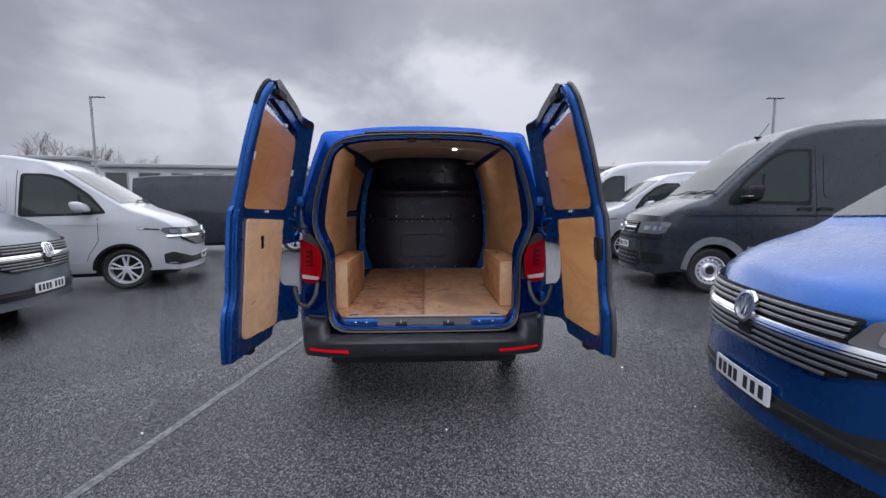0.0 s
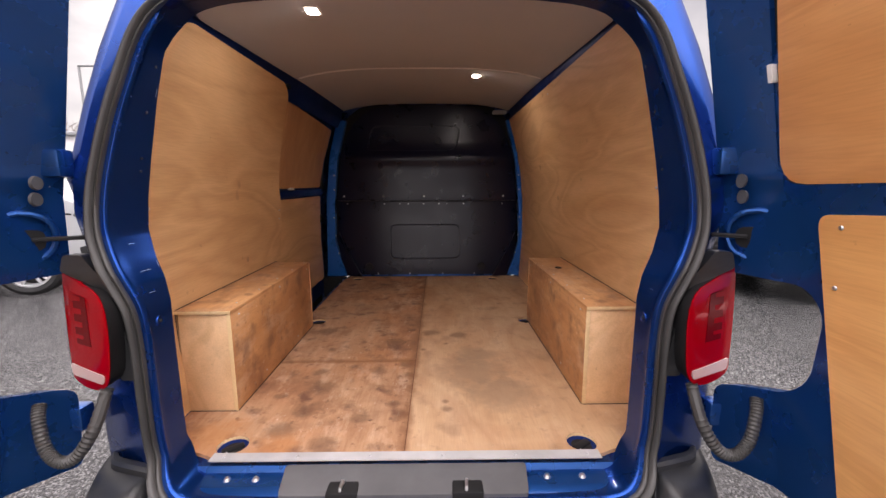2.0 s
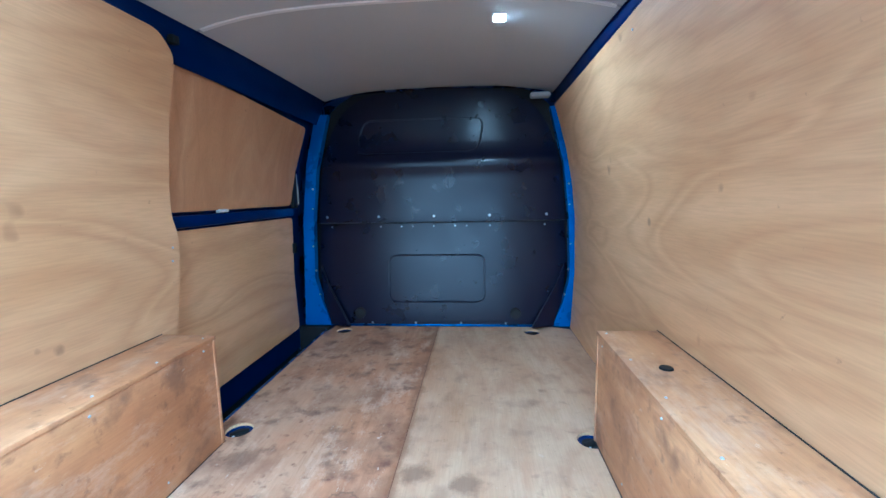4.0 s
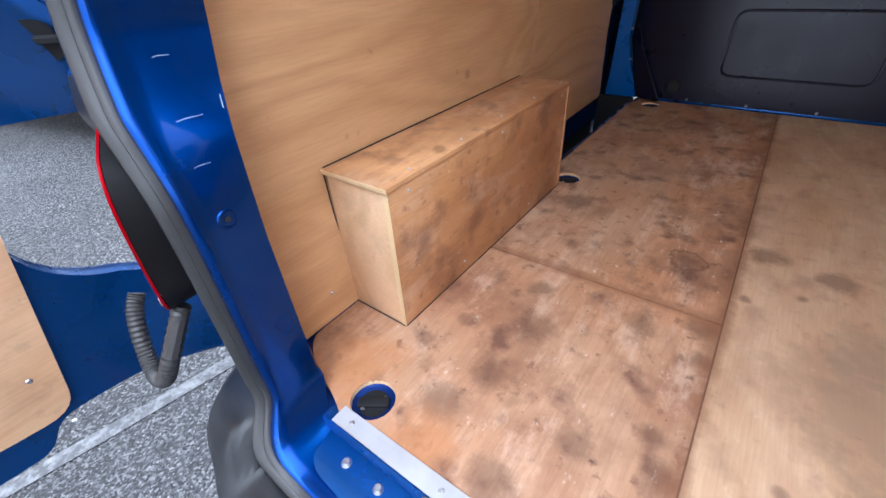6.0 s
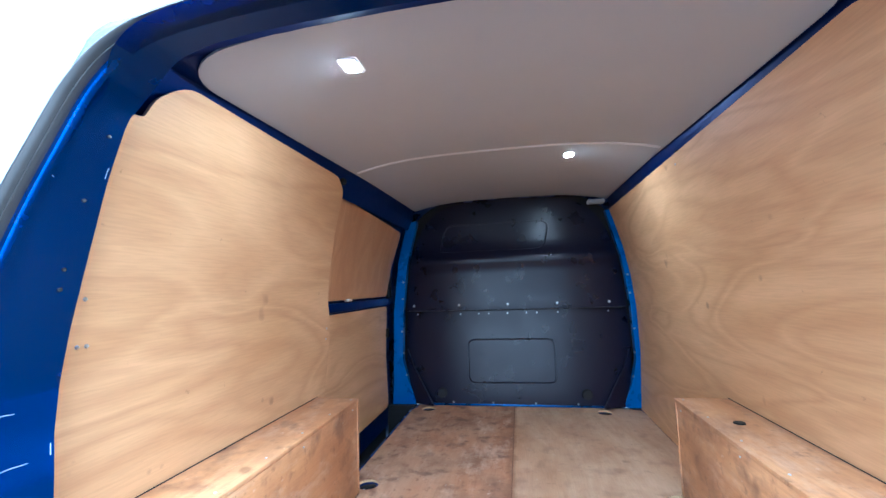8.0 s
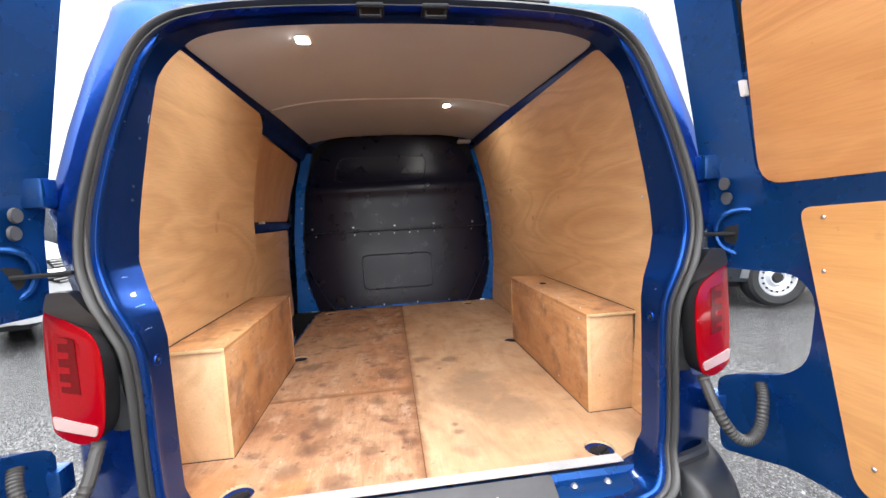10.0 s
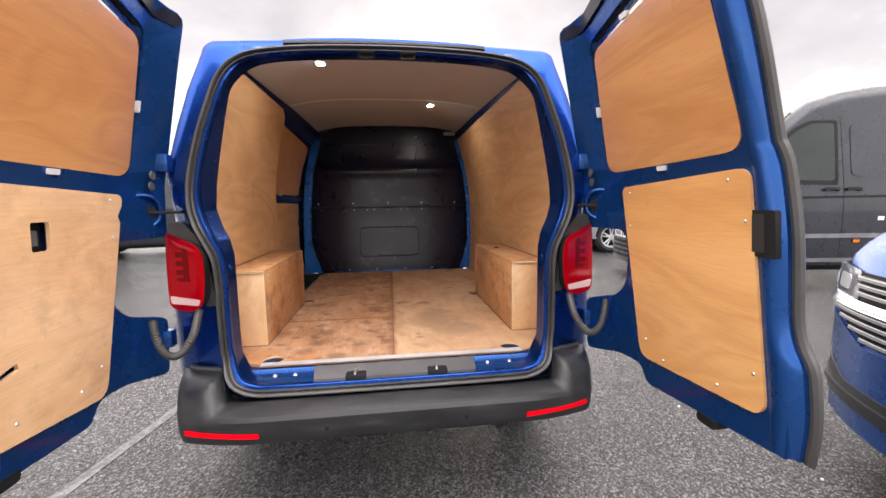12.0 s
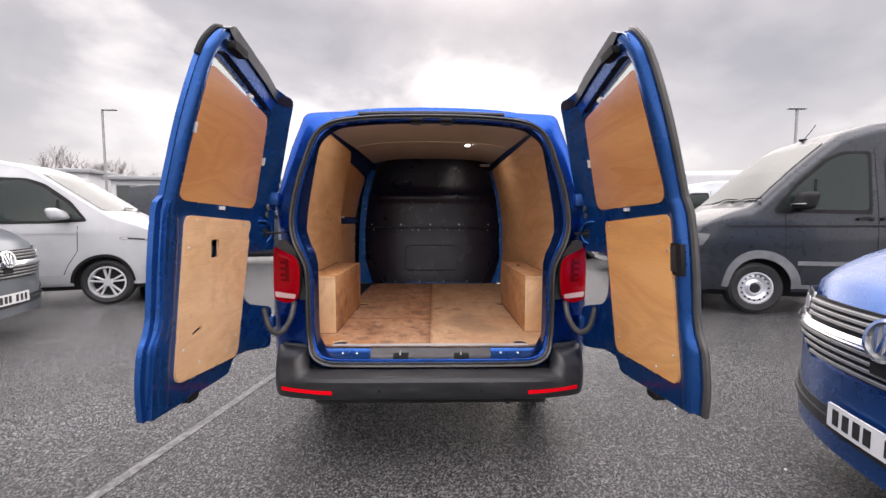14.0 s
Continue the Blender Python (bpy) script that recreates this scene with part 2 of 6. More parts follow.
PLY_DOOR_R, _ = plywood("orange_plywood_door_panel", (0.74, 0.40, 0.155), (0.67, 0.335, 0.115), (0.50, 0.22, 0.07), "y", 0.42, 0.2)
PLY_UP, _ = plywood("orange_plywood_window_blank", (0.66, 0.32, 0.125), (0.59, 0.26, 0.092), (0.40, 0.145, 0.045), "y", 0.30, 0.35, 0.65)
PLY_BOX, _boxc = plywood("worn_plywood_box", (0.66, 0.365, 0.17), (0.55, 0.27, 0.11), (0.34, 0.135, 0.042), "y", 0.5, 0.06)
PLY_SLIDE, _ = plywood("brown_plywood_window_blank", (0.60, 0.33, 0.16), (0.53, 0.27, 0.12), (0.40, 0.18, 0.07), "z", 0.5, 0.05)
PLY_EDGE, _ = plywood("pale_plywood_edge", (0.80, 0.58, 0.32), (0.74, 0.51, 0.27), (0.6, 0.38, 0.18), "y", 0.55, 0.05)
FLOORTONES = ((0.53, 0.325, 0.195), (0.46, 0.26, 0.142), (0.33, 0.15, 0.070))
PLY_FLOOR, _floorc = plywood("stained_plywood_floor", *FLOORTONES, "y", 0.62, 0.0)
PLY_FLOOR_R, _floorr = plywood("cleaner_plywood_floor", (0.60, 0.40, 0.245), (0.53, 0.33, 0.185), (0.40, 0.21, 0.10), "y", 0.62, 0.0)


def stain_wood(m, col, amount=1.0):
    """Dark handling stains, grime blots and specks, worn pale streaks along the grain, on bare board."""
    r = noise_node(m, 2.2, 5, rough=0.62)
    rr = ramp_node(m, r.outputs[0], [(0.42, (0, 0, 0)), (0.60, (0.45 * amount,) * 3)])
    c = blend(m, rr.outputs[0], col.outputs[0], (0.44, 0.165, 0.060))
    a = noise_node(m, 4.6, 6, stretch=(1, 0.8, 1), rough=0.62)
    ar = ramp_node(m, a.outputs[0], [(0.47, (0, 0, 0)), (0.58, (0.40 * amount,) * 3), (0.70, (0.80 * amount,) * 3)])
    c = blend(m, ar.outputs[0], c.outputs[0], (0.20, 0.080, 0.040))
    p = noise_node(m, 8, 8, stretch=(1.4, 0.6, 1.4), rough=0.75)
    pr = ramp_node(m, p.outputs[0], [(0.52, (0, 0, 0)), (0.64, (0.50 * amount,) * 3)])
    c = blend(m, pr.outputs[0], c.outputs[0], (0.64, 0.45, 0.32))
    s = noise_node(m, 11, 5, stretch=(1, 0.85, 1), rough=0.55)
    sr = ramp_node(m, s.outputs[0], [(0.54, (0, 0, 0)), (0.70, (0.85 * amount,) * 3)])
    c = blend(m, sr.outputs[0], c.outputs[0], (0.13, 0.055, 0.034))
    d = noise_node(m, 26, 4, rough=0.6)
    dr = ramp_node(m, d.outputs[0], [(0.60, (0, 0, 0)), (0.72, (0.70 * amount,) * 3)])
    c = blend(m, dr.outputs[0], c.outputs[0], (0.12, 0.048, 0.028))
    w = noise_node(m, 46, 5, stretch=(1, 0.5, 1), rough=0.7)
    wr = ramp_node(m, w.outputs[0], [(0.64, (0, 0, 0)), (0.70, (0.45 * amount,) * 3)])
    c = blend(m, wr.outputs[0], c.outputs[0], (0.76, 0.63, 0.53))
    k = noise_node(m, 62, 3, rough=0.6)
    kr = ramp_node(m, k.outputs[0], [(0.70, (0, 0, 0)), (0.735, (0.75 * amount,) * 3)])
    c = blend(m, kr.outputs[0], c.outputs[0], (0.07, 0.035, 0.022))
    t = noise_node(m, 3, 6, stretch=(30, 2.2, 30), rough=0.7)
    tr = ramp_node(m, t.outputs[0], [(0.50, (0, 0, 0)), (0.68, (0.36 * amount,) * 3)])
    c = blend(m, tr.outputs[0], c.outputs[0], (0.26, 0.115, 0.055))
    return c


def spots(m, col, places, tone=(0.13, 0.06, 0.032)):
    """Round stains at given places: centre, radius, ring or blot."""
    nt = m.node_tree
    geo = nt.nodes.new("ShaderNodeNewGeometry")
    wob = noise_node(m, 17, 5, rough=0.65)
    for centre, rad, ring in places:
        d = nt.nodes.new("ShaderNodeVectorMath")
        d.operation = "DISTANCE"
        d.inputs[1].default_value = centre if len(centre) == 3 else (*centre, 0.648)
        nt.links.new(geo.outputs["Position"], d.inputs[0])
        w = nt.nodes.new("ShaderNodeMath")
        w.operation = "MULTIPLY_ADD"
        w.inputs[1].default_value = rad * 2.4
        nt.links.new(wob.outputs[0], w.inputs[0])
        nt.links.new(d.outputs["Value"], w.inputs[2])
        o = rad * 1.2
        st = [(0, (0.15,) * 3), (rad * 0.6 + o, (0.2,) * 3), (rad * 0.85 + o, (0.8,) * 3), (rad + o, (0.1,) * 3), (rad * 1.3 + o, (0, 0, 0))] if ring else \
             [(0, (0.7,) * 3), (rad * 0.6 + o, (0.6,) * 3), (rad * 1.4 + o, (0, 0, 0))]
        f = ramp_node(m, w.outputs[0], st)
        col = blend(m, f.outputs[0], col.outputs[0], tone)
    return col


WALLMARKS = [((-0.787, 0.82, 1.083), 0.012, 0), ((-0.787, 0.77, 1.10), 0.007, 0), ((-0.787, 0.38, 1.053), 0.009, 0), ((-0.787, 0.35, 1.055), 0.007, 0), ((-0.787, 0.197, 1.07), 0.005, 0), ((-0.787, 0.18, 1.145), 0.006, 0), ((-0.787, 0.172, 1.125), 0.005, 0),
             ((0.787, 0.9, 1.45), 0.010, 0), ((0.787, 1.3, 1.35), 0.012, 0), ((0.787, 0.6, 1.6), 0.010, 0)]
_c = stain_wood(PLY_FLOOR, _floorc, 1.0)
_c = spots(PLY_FLOOR, _c, [((-0.124, 0.882), 0.050, 1), ((-0.124, 0.882), 0.028, 0), ((-0.366, 0.432), 0.045, 0), ((-0.40, 0.56), 0.03, 0), ((-0.16, 0.57), 0.03, 0),
                           ((-0.37, 0.262), 0.045, 0), ((-0.17, 0.216), 0.028, 0), ((-0.072, 0.302), 0.022, 0), ((-0.263, 0.07), 0.04, 0), ((-0.499, 0.36), 0.022, 0), ((-0.041, 0.63), 0.032, 0), ((-0.025, 0.532), 0.022, 0), ((-0.03, 0.23), 0.03, 0), ((-0.42, 0.15), 0.045, 0), ((-0.5, 1.05), 0.05, 0)])
_r = spots(PLY_FLOOR_R, stain_wood(PLY_FLOOR_R, _floorr, 0.36), [((0.05, 1.014), 0.040, 0), ((0.20, 0.974), 0.040, 0), ((0.118, 0.315), 0.012, 0), ((0.121, 0.266), 0.018, 0), ((0.02, 0.79), 0.014, 0), ((0.13, 0.86), 0.012, 0)])
_r = spots(PLY_FLOOR_R, _r, [((0.24, 0.56), 0.13, 0), ((0.33, 0.38), 0.12, 0), ((0.27, 0.72), 0.08, 0)], (0.29, 0.185, 0.115))
_c = spots(PLY_FLOOR, _c, [((-0.62, 0.12), 0.09, 0), ((-0.40, 0.06), 0.06, 0)], (0.44, 0.18, 0.06))


def joint_dirt(m, col, axis, at, reach, tone):
    """Brown dirt drawn into the board on both sides of a joint."""
    nt = m.node_tree
    geo, sep = nt.nodes.new("ShaderNodeNewGeometry"), nt.nodes.new("ShaderNodeSeparateXYZ")
    nt.links.new(geo.outputs["Position"], sep.inputs[0])
    off, ab, add = (nt.nodes.new("ShaderNodeMath") for _ in range(3))
    off.operation, ab.operation, add.operation = "SUBTRACT", "ABSOLUTE", "MULTIPLY_ADD"
    off.inputs[1].default_value, add.inputs[1].default_value = at, -reach * 3.2
    nt.links.new(sep.outputs[axis], off.inputs[0])
    nt.links.new(off.outputs[0], ab.inputs[0])
    nt.links.new(noise_node(m, 7, 6, rough=0.65).outputs[0], add.inputs[0])
    nt.links.new(ab.outputs[0], add.inputs[2])
    lift = nt.nodes.new("ShaderNodeMath")
    lift.operation, lift.inputs[1].default_value = "ADD", reach * 1.6
    nt.links.new(add.outputs[0], lift.inputs[0])
    f = ramp_node(m, lift.outputs[0], [(0.0, (0.72,) * 3), (reach * 0.4, (0.5,) * 3), (reach, (0, 0, 0))])
    return blend(m, f.outputs[0], col.outputs[0], tone)


_c = joint_dirt(PLY_FLOOR, _c, "X", -0.009, 0.034, (0.20, 0.078, 0.030))
_c = joint_dirt(PLY_FLOOR, _c, "Y", 0.665, 0.022, (0.24, 0.10, 0.042))
feed(PLY_FLOOR, "Base Color", _c.outputs[0])
_r = joint_dirt(PLY_FLOOR_R, _r, "X", -0.009, 0.020, (0.20, 0.078, 0.030))
feed(PLY_FLOOR_R, "Base Color", _r.outputs[0])
feed(PLY_DOOR, "Base Color", stain_wood(PLY_DOOR, _doorc, 0.22).outputs[0])
# a knot, smudges and scratches on the wall boards
_w = spots(PLY_WALL, _wallc, WALLMARKS, (0.16, 0.085, 0.045))
feed(PLY_WALL, "Base Color", _w.outputs[0])
feed(PLY_BOX, "Base Color", stain_wood(PLY_BOX, _boxc, 0.7).outputs[0])


def asphalt():
    m = material("wet_asphalt", (0.05, 0.05, 0.052), 0.42)
    nt = m.node_tree
    v = nt.nodes.new("ShaderNodeTexVoronoi")
    v.inputs["Scale"].default_value = 128
    co = nt.nodes.new("ShaderNodeTexCoord")
    nt.links.new(co.outputs["Object"], v.inputs["Vector"])
    fine, big = noise_node(m, 260, 3), noise_node(m, 0.45, 5)
    a = ramp_node(m, v.outputs["Color"], [(0.25, (0.016, 0.016, 0.017)), (0.50, (0.050, 0.050, 0.052)), (0.70, (0.110, 0.110, 0.113)), (0.92, (0.24, 0.237, 0.237))])
    b = ramp_node(m, big.outputs[0], [(0.35, (0.60,) * 3), (0.7, (1.10,) * 3)])
    c = blend(m, 1.0, a.outputs[0], b.outputs[0], "MULTIPLY")
    feed(m, "Base Color", c.outputs[0])
    r = ramp_node(m, big.outputs[0], [(0.35, (0.10,) * 3), (0.7, (0.26,) * 3)])
    feed(m, "Roughness", r.outputs[0])
    h = blend(m, 0.25, v.outputs["Distance"], fine.outputs[0])
    bump(m, h.outputs[0], 1.0, 0.0072)
    return m


ASPHALT = asphalt()
LINEPAINT = plastic("worn_white_road_paint", (0.30, 0.30, 0.30), 0.6, 90)
_w = noise_node(LINEPAINT, 28, 5, rough=0.75)
feed(LINEPAINT, "Base Color", ramp_node(LINEPAINT, _w.outputs[0], [(0.44, (0.055, 0.055, 0.057)), (0.54, (0.13, 0.13, 0.132)), (0.75, (0.24, 0.24, 0.24))]).outputs[0])


def cladding(name, base):
    m = material(name, base, 0.6)
    n = noise_node(m, 0.12, 4, stretch=(1, 1, 0.4))
    feed(m, "Base Color", ramp_node(m, n.outputs[0], [(0.3, tuple(c * 0.92 for c in base)), (0.7, tuple(c * 1.05 for c in base))]).outputs[0])
    return m


CLAD = cladding("pale_grey_cladding", (0.50, 0.51, 0.52))
CLAD2 = cladding("beige_grey_cladding", (0.50, 0.49, 0.47))
WHITECLAD = cladding("white_cladding", (0.72, 0.72, 0.73))
BARK = plastic("bare_twig_bark", (0.20, 0.18, 0.175), 0.9, 40)
POSTM = material("galvanised_post", (0.30, 0.31, 0.32), 0.5, 0.6)
HILL = plastic("far_wooded_hill", (0.11, 0.10, 0.095), 1.0, 0.4)


def glowing(name, colour, power):
    m = bpy.data.materials.new(name)
    m.use_nodes = True
    b = m.node_tree.nodes["Principled BSDF"]
    b.inputs["Base Color"].default_value = (0.9, 0.9, 0.9, 1)
    b.inputs["Emission Color"].default_value, b.inputs["Emission Strength"].default_value = (*colour, 1), power
    return m


LED = glowing("white_led_diffuser", (1.0, 0.97, 0.95), 145.0)


# ---- building helpers ----
def finish(bm, sharp=0.6):
    bmesh.ops.recalc_face_normals(bm, faces=bm.faces)
    for f in bm.faces:
        f.smooth = True
    for e in bm.edges:
        if len(e.link_faces) == 2 and e.calc_face_angle(0) > sharp:
            e.smooth = False
    return bm


def part(name, bm, mat, parent=None, label="", sharp=0.6):
    finish(bm, sharp)
    me = bpy.data.meshes.new(name)
    bm.to_mesh(me)
    bm.free()
    me.materials.append(mat)
    ob = new(name, me)
    ob.parent = parent
    return tagged(ob, label) if label else ob


def thing(name, label, category, group="", place=None, kind=""):
    ob = new(name)
    ob.empty_display_size = 0.1
    if place:
        ob.matrix_basis = place
    return tagged(ob, label, category, group, kind)


def box(bm, lo, hi, bevel=0.0, m=None, segs=2):
    g = bmesh.ops.create_cube(bm, size=1.0)
    c, s = (Vector(lo) + Vector(hi)) / 2, Vector(hi) - Vector(lo)
    for v in g["verts"]:
        v.co = Vector((v.co.x * s.x, v.co.y * s.y, v.co.z * s.z)) + c
    if bevel:
        es = list({e for v in g["verts"] for e in v.link_edges})
        r = bmesh.ops.bevel(bm, geom=es, offset=bevel, segments=segs, affect="EDGES", profile=0.5)
        vs = {v for f in r["faces"] for v in f.verts} | {v for v in g["verts"] if v.is_valid}
    else:
        vs = set(g["verts"])
    if m:
        for v in vs:
            v.co = m @ v.co
    return bm


def boxes(*specs, bevel=0.0):
    bm = bmesh.new()
    for lo, hi in specs:
        box(bm, lo, hi, bevel)
    return bm


def loft(bm, rings, closed=False, cap=False):
    rows = [[bm.verts.new(p) for p in r] for r in rings]
    n = len(rows[0])
    for a, b in zip(rows, rows[1:]):
        for i in range(n if closed else n - 1):
            j = (i + 1) % n
            try:
                bm.faces.new((a[i], a[j], b[j], b[i]))
            except ValueError:
                pass
    if cap:
        bm.faces.new(rows[0])
        bm.faces.new(rows[-1])
    return rows


def tube(bm, pts, rad, n=8, closed=False, ridged=0):
    """A round bar along points; ridged: rings of a corrugated hose for each step."""
    pts = [Vector(p) for p in pts]
    rings = []
    for i, p in enumerate(pts):
        a, b = pts[max(i - 1, 0)], pts[min(i + 1, len(pts) - 1)]
        if closed:
            a, b = pts[i - 1], pts[(i + 1) % len(pts)]
        d = (b - a).normalized()
        u = d.orthogonal().normalized() if not rings else (u - d * u.dot(d)).normalized()
        w = d.cross(u)
        r = rad * (1.0 if not ridged or i % 2 else ridged)
        rings.append([p + (u * math.cos(k * math.tau / n) + w * math.sin(k * math.tau / n)) * r for k in range(n)])
    if closed:
        rings.append(rings[0])
    loft(bm, rings, True, not closed)
    return bm


def curve_pts(pts, per=8, closed=False):
    """Catmull-Rom points through the given ones."""
    pts = [Vector(p) for p in pts]
    n, out = len(pts), []
    for i in range(n if closed else n - 1):
        g = lambda k: pts[k % n] if closed else pts[min(max(k, 0), n - 1)]
        p0, p1, p2, p3 = g(i - 1), g(i), g(i + 1), g(i + 2)
        for s in range(per):
            t = s / per
            out.append(0.5 * (2 * p1 + (p2 - p0) * t + (2 * p0 - 5 * p1 + 4 * p2 - p3) * t * t + (3 * p1 - p0 - 3 * p2 + p3) * t ** 3))
    if not closed:
        out.append(pts[-1])
    return out


def rounded(poly, rad, n=5):
    """A polygon with its corners rounded."""
    out, k = [], len(poly)
    for i in range(k):
        p, a, b = Vector(poly[i]), Vector(poly[i - 1]), Vector(poly[(i + 1) % k])
        r = rad[i] if isinstance(rad, (list, tuple)) else rad
        da, db = (a - p), (b - p)
        r = min(r, da.length * 0.49, db.length * 0.49)
        if r < 1e-4:
            out.append(p)
            continue
        s, e = p + da.normalized() * r, p + db.normalized() * r
        for j in range(n + 1):
            t = j / n
            out.append(s * (1 - t) ** 2 + p * 2 * t * (1 - t) + e * t * t)
    return out


def slab(outer, holes, depth, where, cuts=(), ucuts=(), bevel=0.0):
    """A flat piece with holes, from a polygon in (u, v), as thick as depth, bent by where(u, v, d)."""
    bm = bmesh.new()
    es = []
    for loop in [outer, *holes]:
        vs = [bm.verts.new((p[0], p[1], 0)) for p in loop]
        es += [bm.edges.new((vs[i], vs[(i + 1) % len(vs)])) for i in range(len(vs))]
    bmesh.ops.triangle_fill(bm, use_beauty=True, use_dissolve=False, edges=es)
    for axis, vals in ((1, cuts), (0, ucuts)):
        for c in vals:
            no = (0, 1, 0) if axis else (1, 0, 0)
            bmesh.ops.bisect_plane(bm, geom=bm.verts[:] + bm.edges[:] + bm.faces[:], plane_co=tuple(c * q for q in no), plane_no=no, dist=1e-5)
    if depth:
        r = bmesh.ops.extrude_face_region(bm, geom=bm.faces[:])
        top = [g for g in r["geom"] if isinstance(g, bmesh.types.BMVert)]
        for v in top:
            v.co.z = depth
        if bevel:
            ed = [e for e in bm.edges if len(e.link_faces) == 2 and e.calc_face_angle(0) > 1.2 and e.verts[0].co.z > depth * 0.5 and e.verts[1].co.z > depth * 0.5]
            bmesh.ops.bevel(bm, geom=ed, offset=bevel, segments=2, affect="EDGES", profile=0.5, clamp_overlap=True)
    for v in bm.verts:
        v.co = Vector(where(v.co.x, v.co.y, v.co.z))
    return bm


def interp(x, table):
    return float(np.interp(x, [a for a, _ in table], [b for _, b in table]))


def screw_head(bm, p, normal, r=0.006):
    q = Vector(normal).to_track_quat("Z", "Y").to_matrix().to_4x4()
    bmesh.ops.create_cone(bm, cap_ends=True, segments=10, radius1=r, radius2=r * 0.6, depth=r * 0.7, matrix=Matrix.Translation(p) @ q)
    return bm


# ---- ground ----
def ground_z(y):
    """The yard rises gently ahead."""
    return float(np.interp(y, [-0.4, 1, 2, 4, 8, 15], [0, 0.03, 0.06, 0.105, 0.18, 0.26]))


def ground():
    bm = bmesh.new()
    vals = [-600, -60, -15, -6, -2, 0, 2, 6, 15, 60, 600]
    along = [-600, -60, -15, -5, -0.4, 0.3, 1, 2, 3, 4, 6, 8, 11, 15, 30, 60, 600]
    loft(bm, [[(x, y, ground_z(y)) for x in vals] for y in along])
    tagged(part("ground", bm, ASPHALT), "wet dark grey asphalt of a vehicle storage yard", "ground", kind="structure")


ground()


def road_line(a, b, wide):
    a, b = Vector(a), Vector(b)
    d = (b - a).normalized()
    s = Vector((-d.y, d.x)) * wide / 2
    bm = bmesh.new()
    rows = []
    k = int((b - a).length / 0.25)
    for i in range(k + 1):
        p = a + (b - a) * i / k
        j = 1 + 0.10 * noise.noise((i * 0.7, wide, 0))
        rows.append([(*(p - s * j), ground_z(p.y) + 0.004), (*(p + s * j), ground_z(p.y) + 0.004)])
    loft(bm, rows)
    tagged(part("bay_line", bm, LINEPAINT), "worn thin white parking line painted on asphalt", "road marking", kind="structure")


road_line((-2.58, -5.0), (-1.30, 1.45), 0.065)


# ---- the shape of a panel van, shared by all of them ----
# local axes: x ahead from the front axle, y to its left, z up
T6 = dict(side=[(0.2, 0.90), (0.5, 0.945), (0.85, 0.952), (1.1, 0.945), (1.3, 0.912), (1.5, 0.873), (1.71, 0.832), (1.87, 0.785), (1.96, 0.750), (2.05, 0.730)],
          top=[(-3.9, 1.985), (-3.4, 2.05), (-2.4, 2.10), (-1.4, 2.11), (-0.95, 2.04), (-0.66, 1.86), (-0.05, 1.42), (0.08, 1.335), (0.22, 1.285), (0.50, 1.20), (0.72, 1.115), (0.83, 1.055), (0.885, 1.01), (0.905, 0.975), (0.93, 0.86)],
          arch=0.385, hub=0.335, tyre=0.335, rim=0.228, base=3.0, rear=-3.80, nose=0.93, low=0.30, rad=0.075, track=0.80, bow=0.30)
CR = dict(side=[(0.2, 0.95), (0.5, 1.0), (1.0, 1.01), (1.3, 0.985), (1.6, 0.945), (2.0, 0.89), (2.4, 0.83), (2.7, 0.78)],
          top=[(-4.8, 2.66), (-1.9, 2.66), (-1.4, 2.60), (-1.05, 2.49), (-0.85, 2.35), (-0.45, 2.00), (-0.05, 1.60), (0.06, 1.51), (0.35, 1.42), (0.65, 1.32), (0.86, 1.22), (0.945, 1.15), (0.965, 1.10), (1.0, 0.92)],
          arch=0.42, hub=0.355, tyre=0.355, rim=0.215, base=3.64, rear=-4.75, nose=1.0, low=0.32, rad=0.2, track=0.86, bow=0.30)


CROWN = 0.020                 # how much a roof is arched across


def plan(X, spec):
    """How much narrower the body is near its nose."""
    return interp(X, [(-0.2, 1.0), (0.3, 0.985), (0.6, 0.955), (0.8, 0.92), (spec["nose"], 0.86)])


def bowed(X, Y, Z, spec):
    """The nose curves back towards its sides and leans back upwards."""
    k = max(0.0, min(1.0, (X + 0.1) / (spec["nose"] + 0.1))) ** 2
    return X - k * spec["bow"] * (abs(Y) / 0.95) ** 2.6


def side_x(X, Z, spec):
    return interp(Z, spec["side"]) * plan(X, spec)


def section(X, spec, rows=11, ark=True):
    zt = interp(X, spec["top"])
    low = spec["low"]
    if ark:
        for xa in (0.0, -spec["base"]):
            d = abs(X - xa)
            if d < spec["arch"]:
                low = max(low, spec["hub"] + math.sqrt(spec["arch"] ** 2 - d * d))
    r = interp(X, [(0.1, spec["rad"]), (0.7, 0.05), (spec["nose"], 0.03)])
    zs = max(zt - r, low + 0.05)
    p = plan(X, spec)
    pts = [(side_x(X, low + (zs - low) * i / rows, spec), low + (zs - low) * i / rows) for i in range(rows + 1)]
    w = pts[-1][0]
    inset = r * 0.85
    for i in range(1, 6):
        a = i / 6 * math.pi / 2
        pts.append((w - inset * (1 - math.cos(a)), zs + (zt - CROWN - zs) * math.sin(a)))
    wi = w - inset
    for i in range(0, 7):
        q = i / 6
        pts.append((wi * (1 - q), zt - CROWN + CROWN * (1 - (1 - q) ** 2)))
    return pts


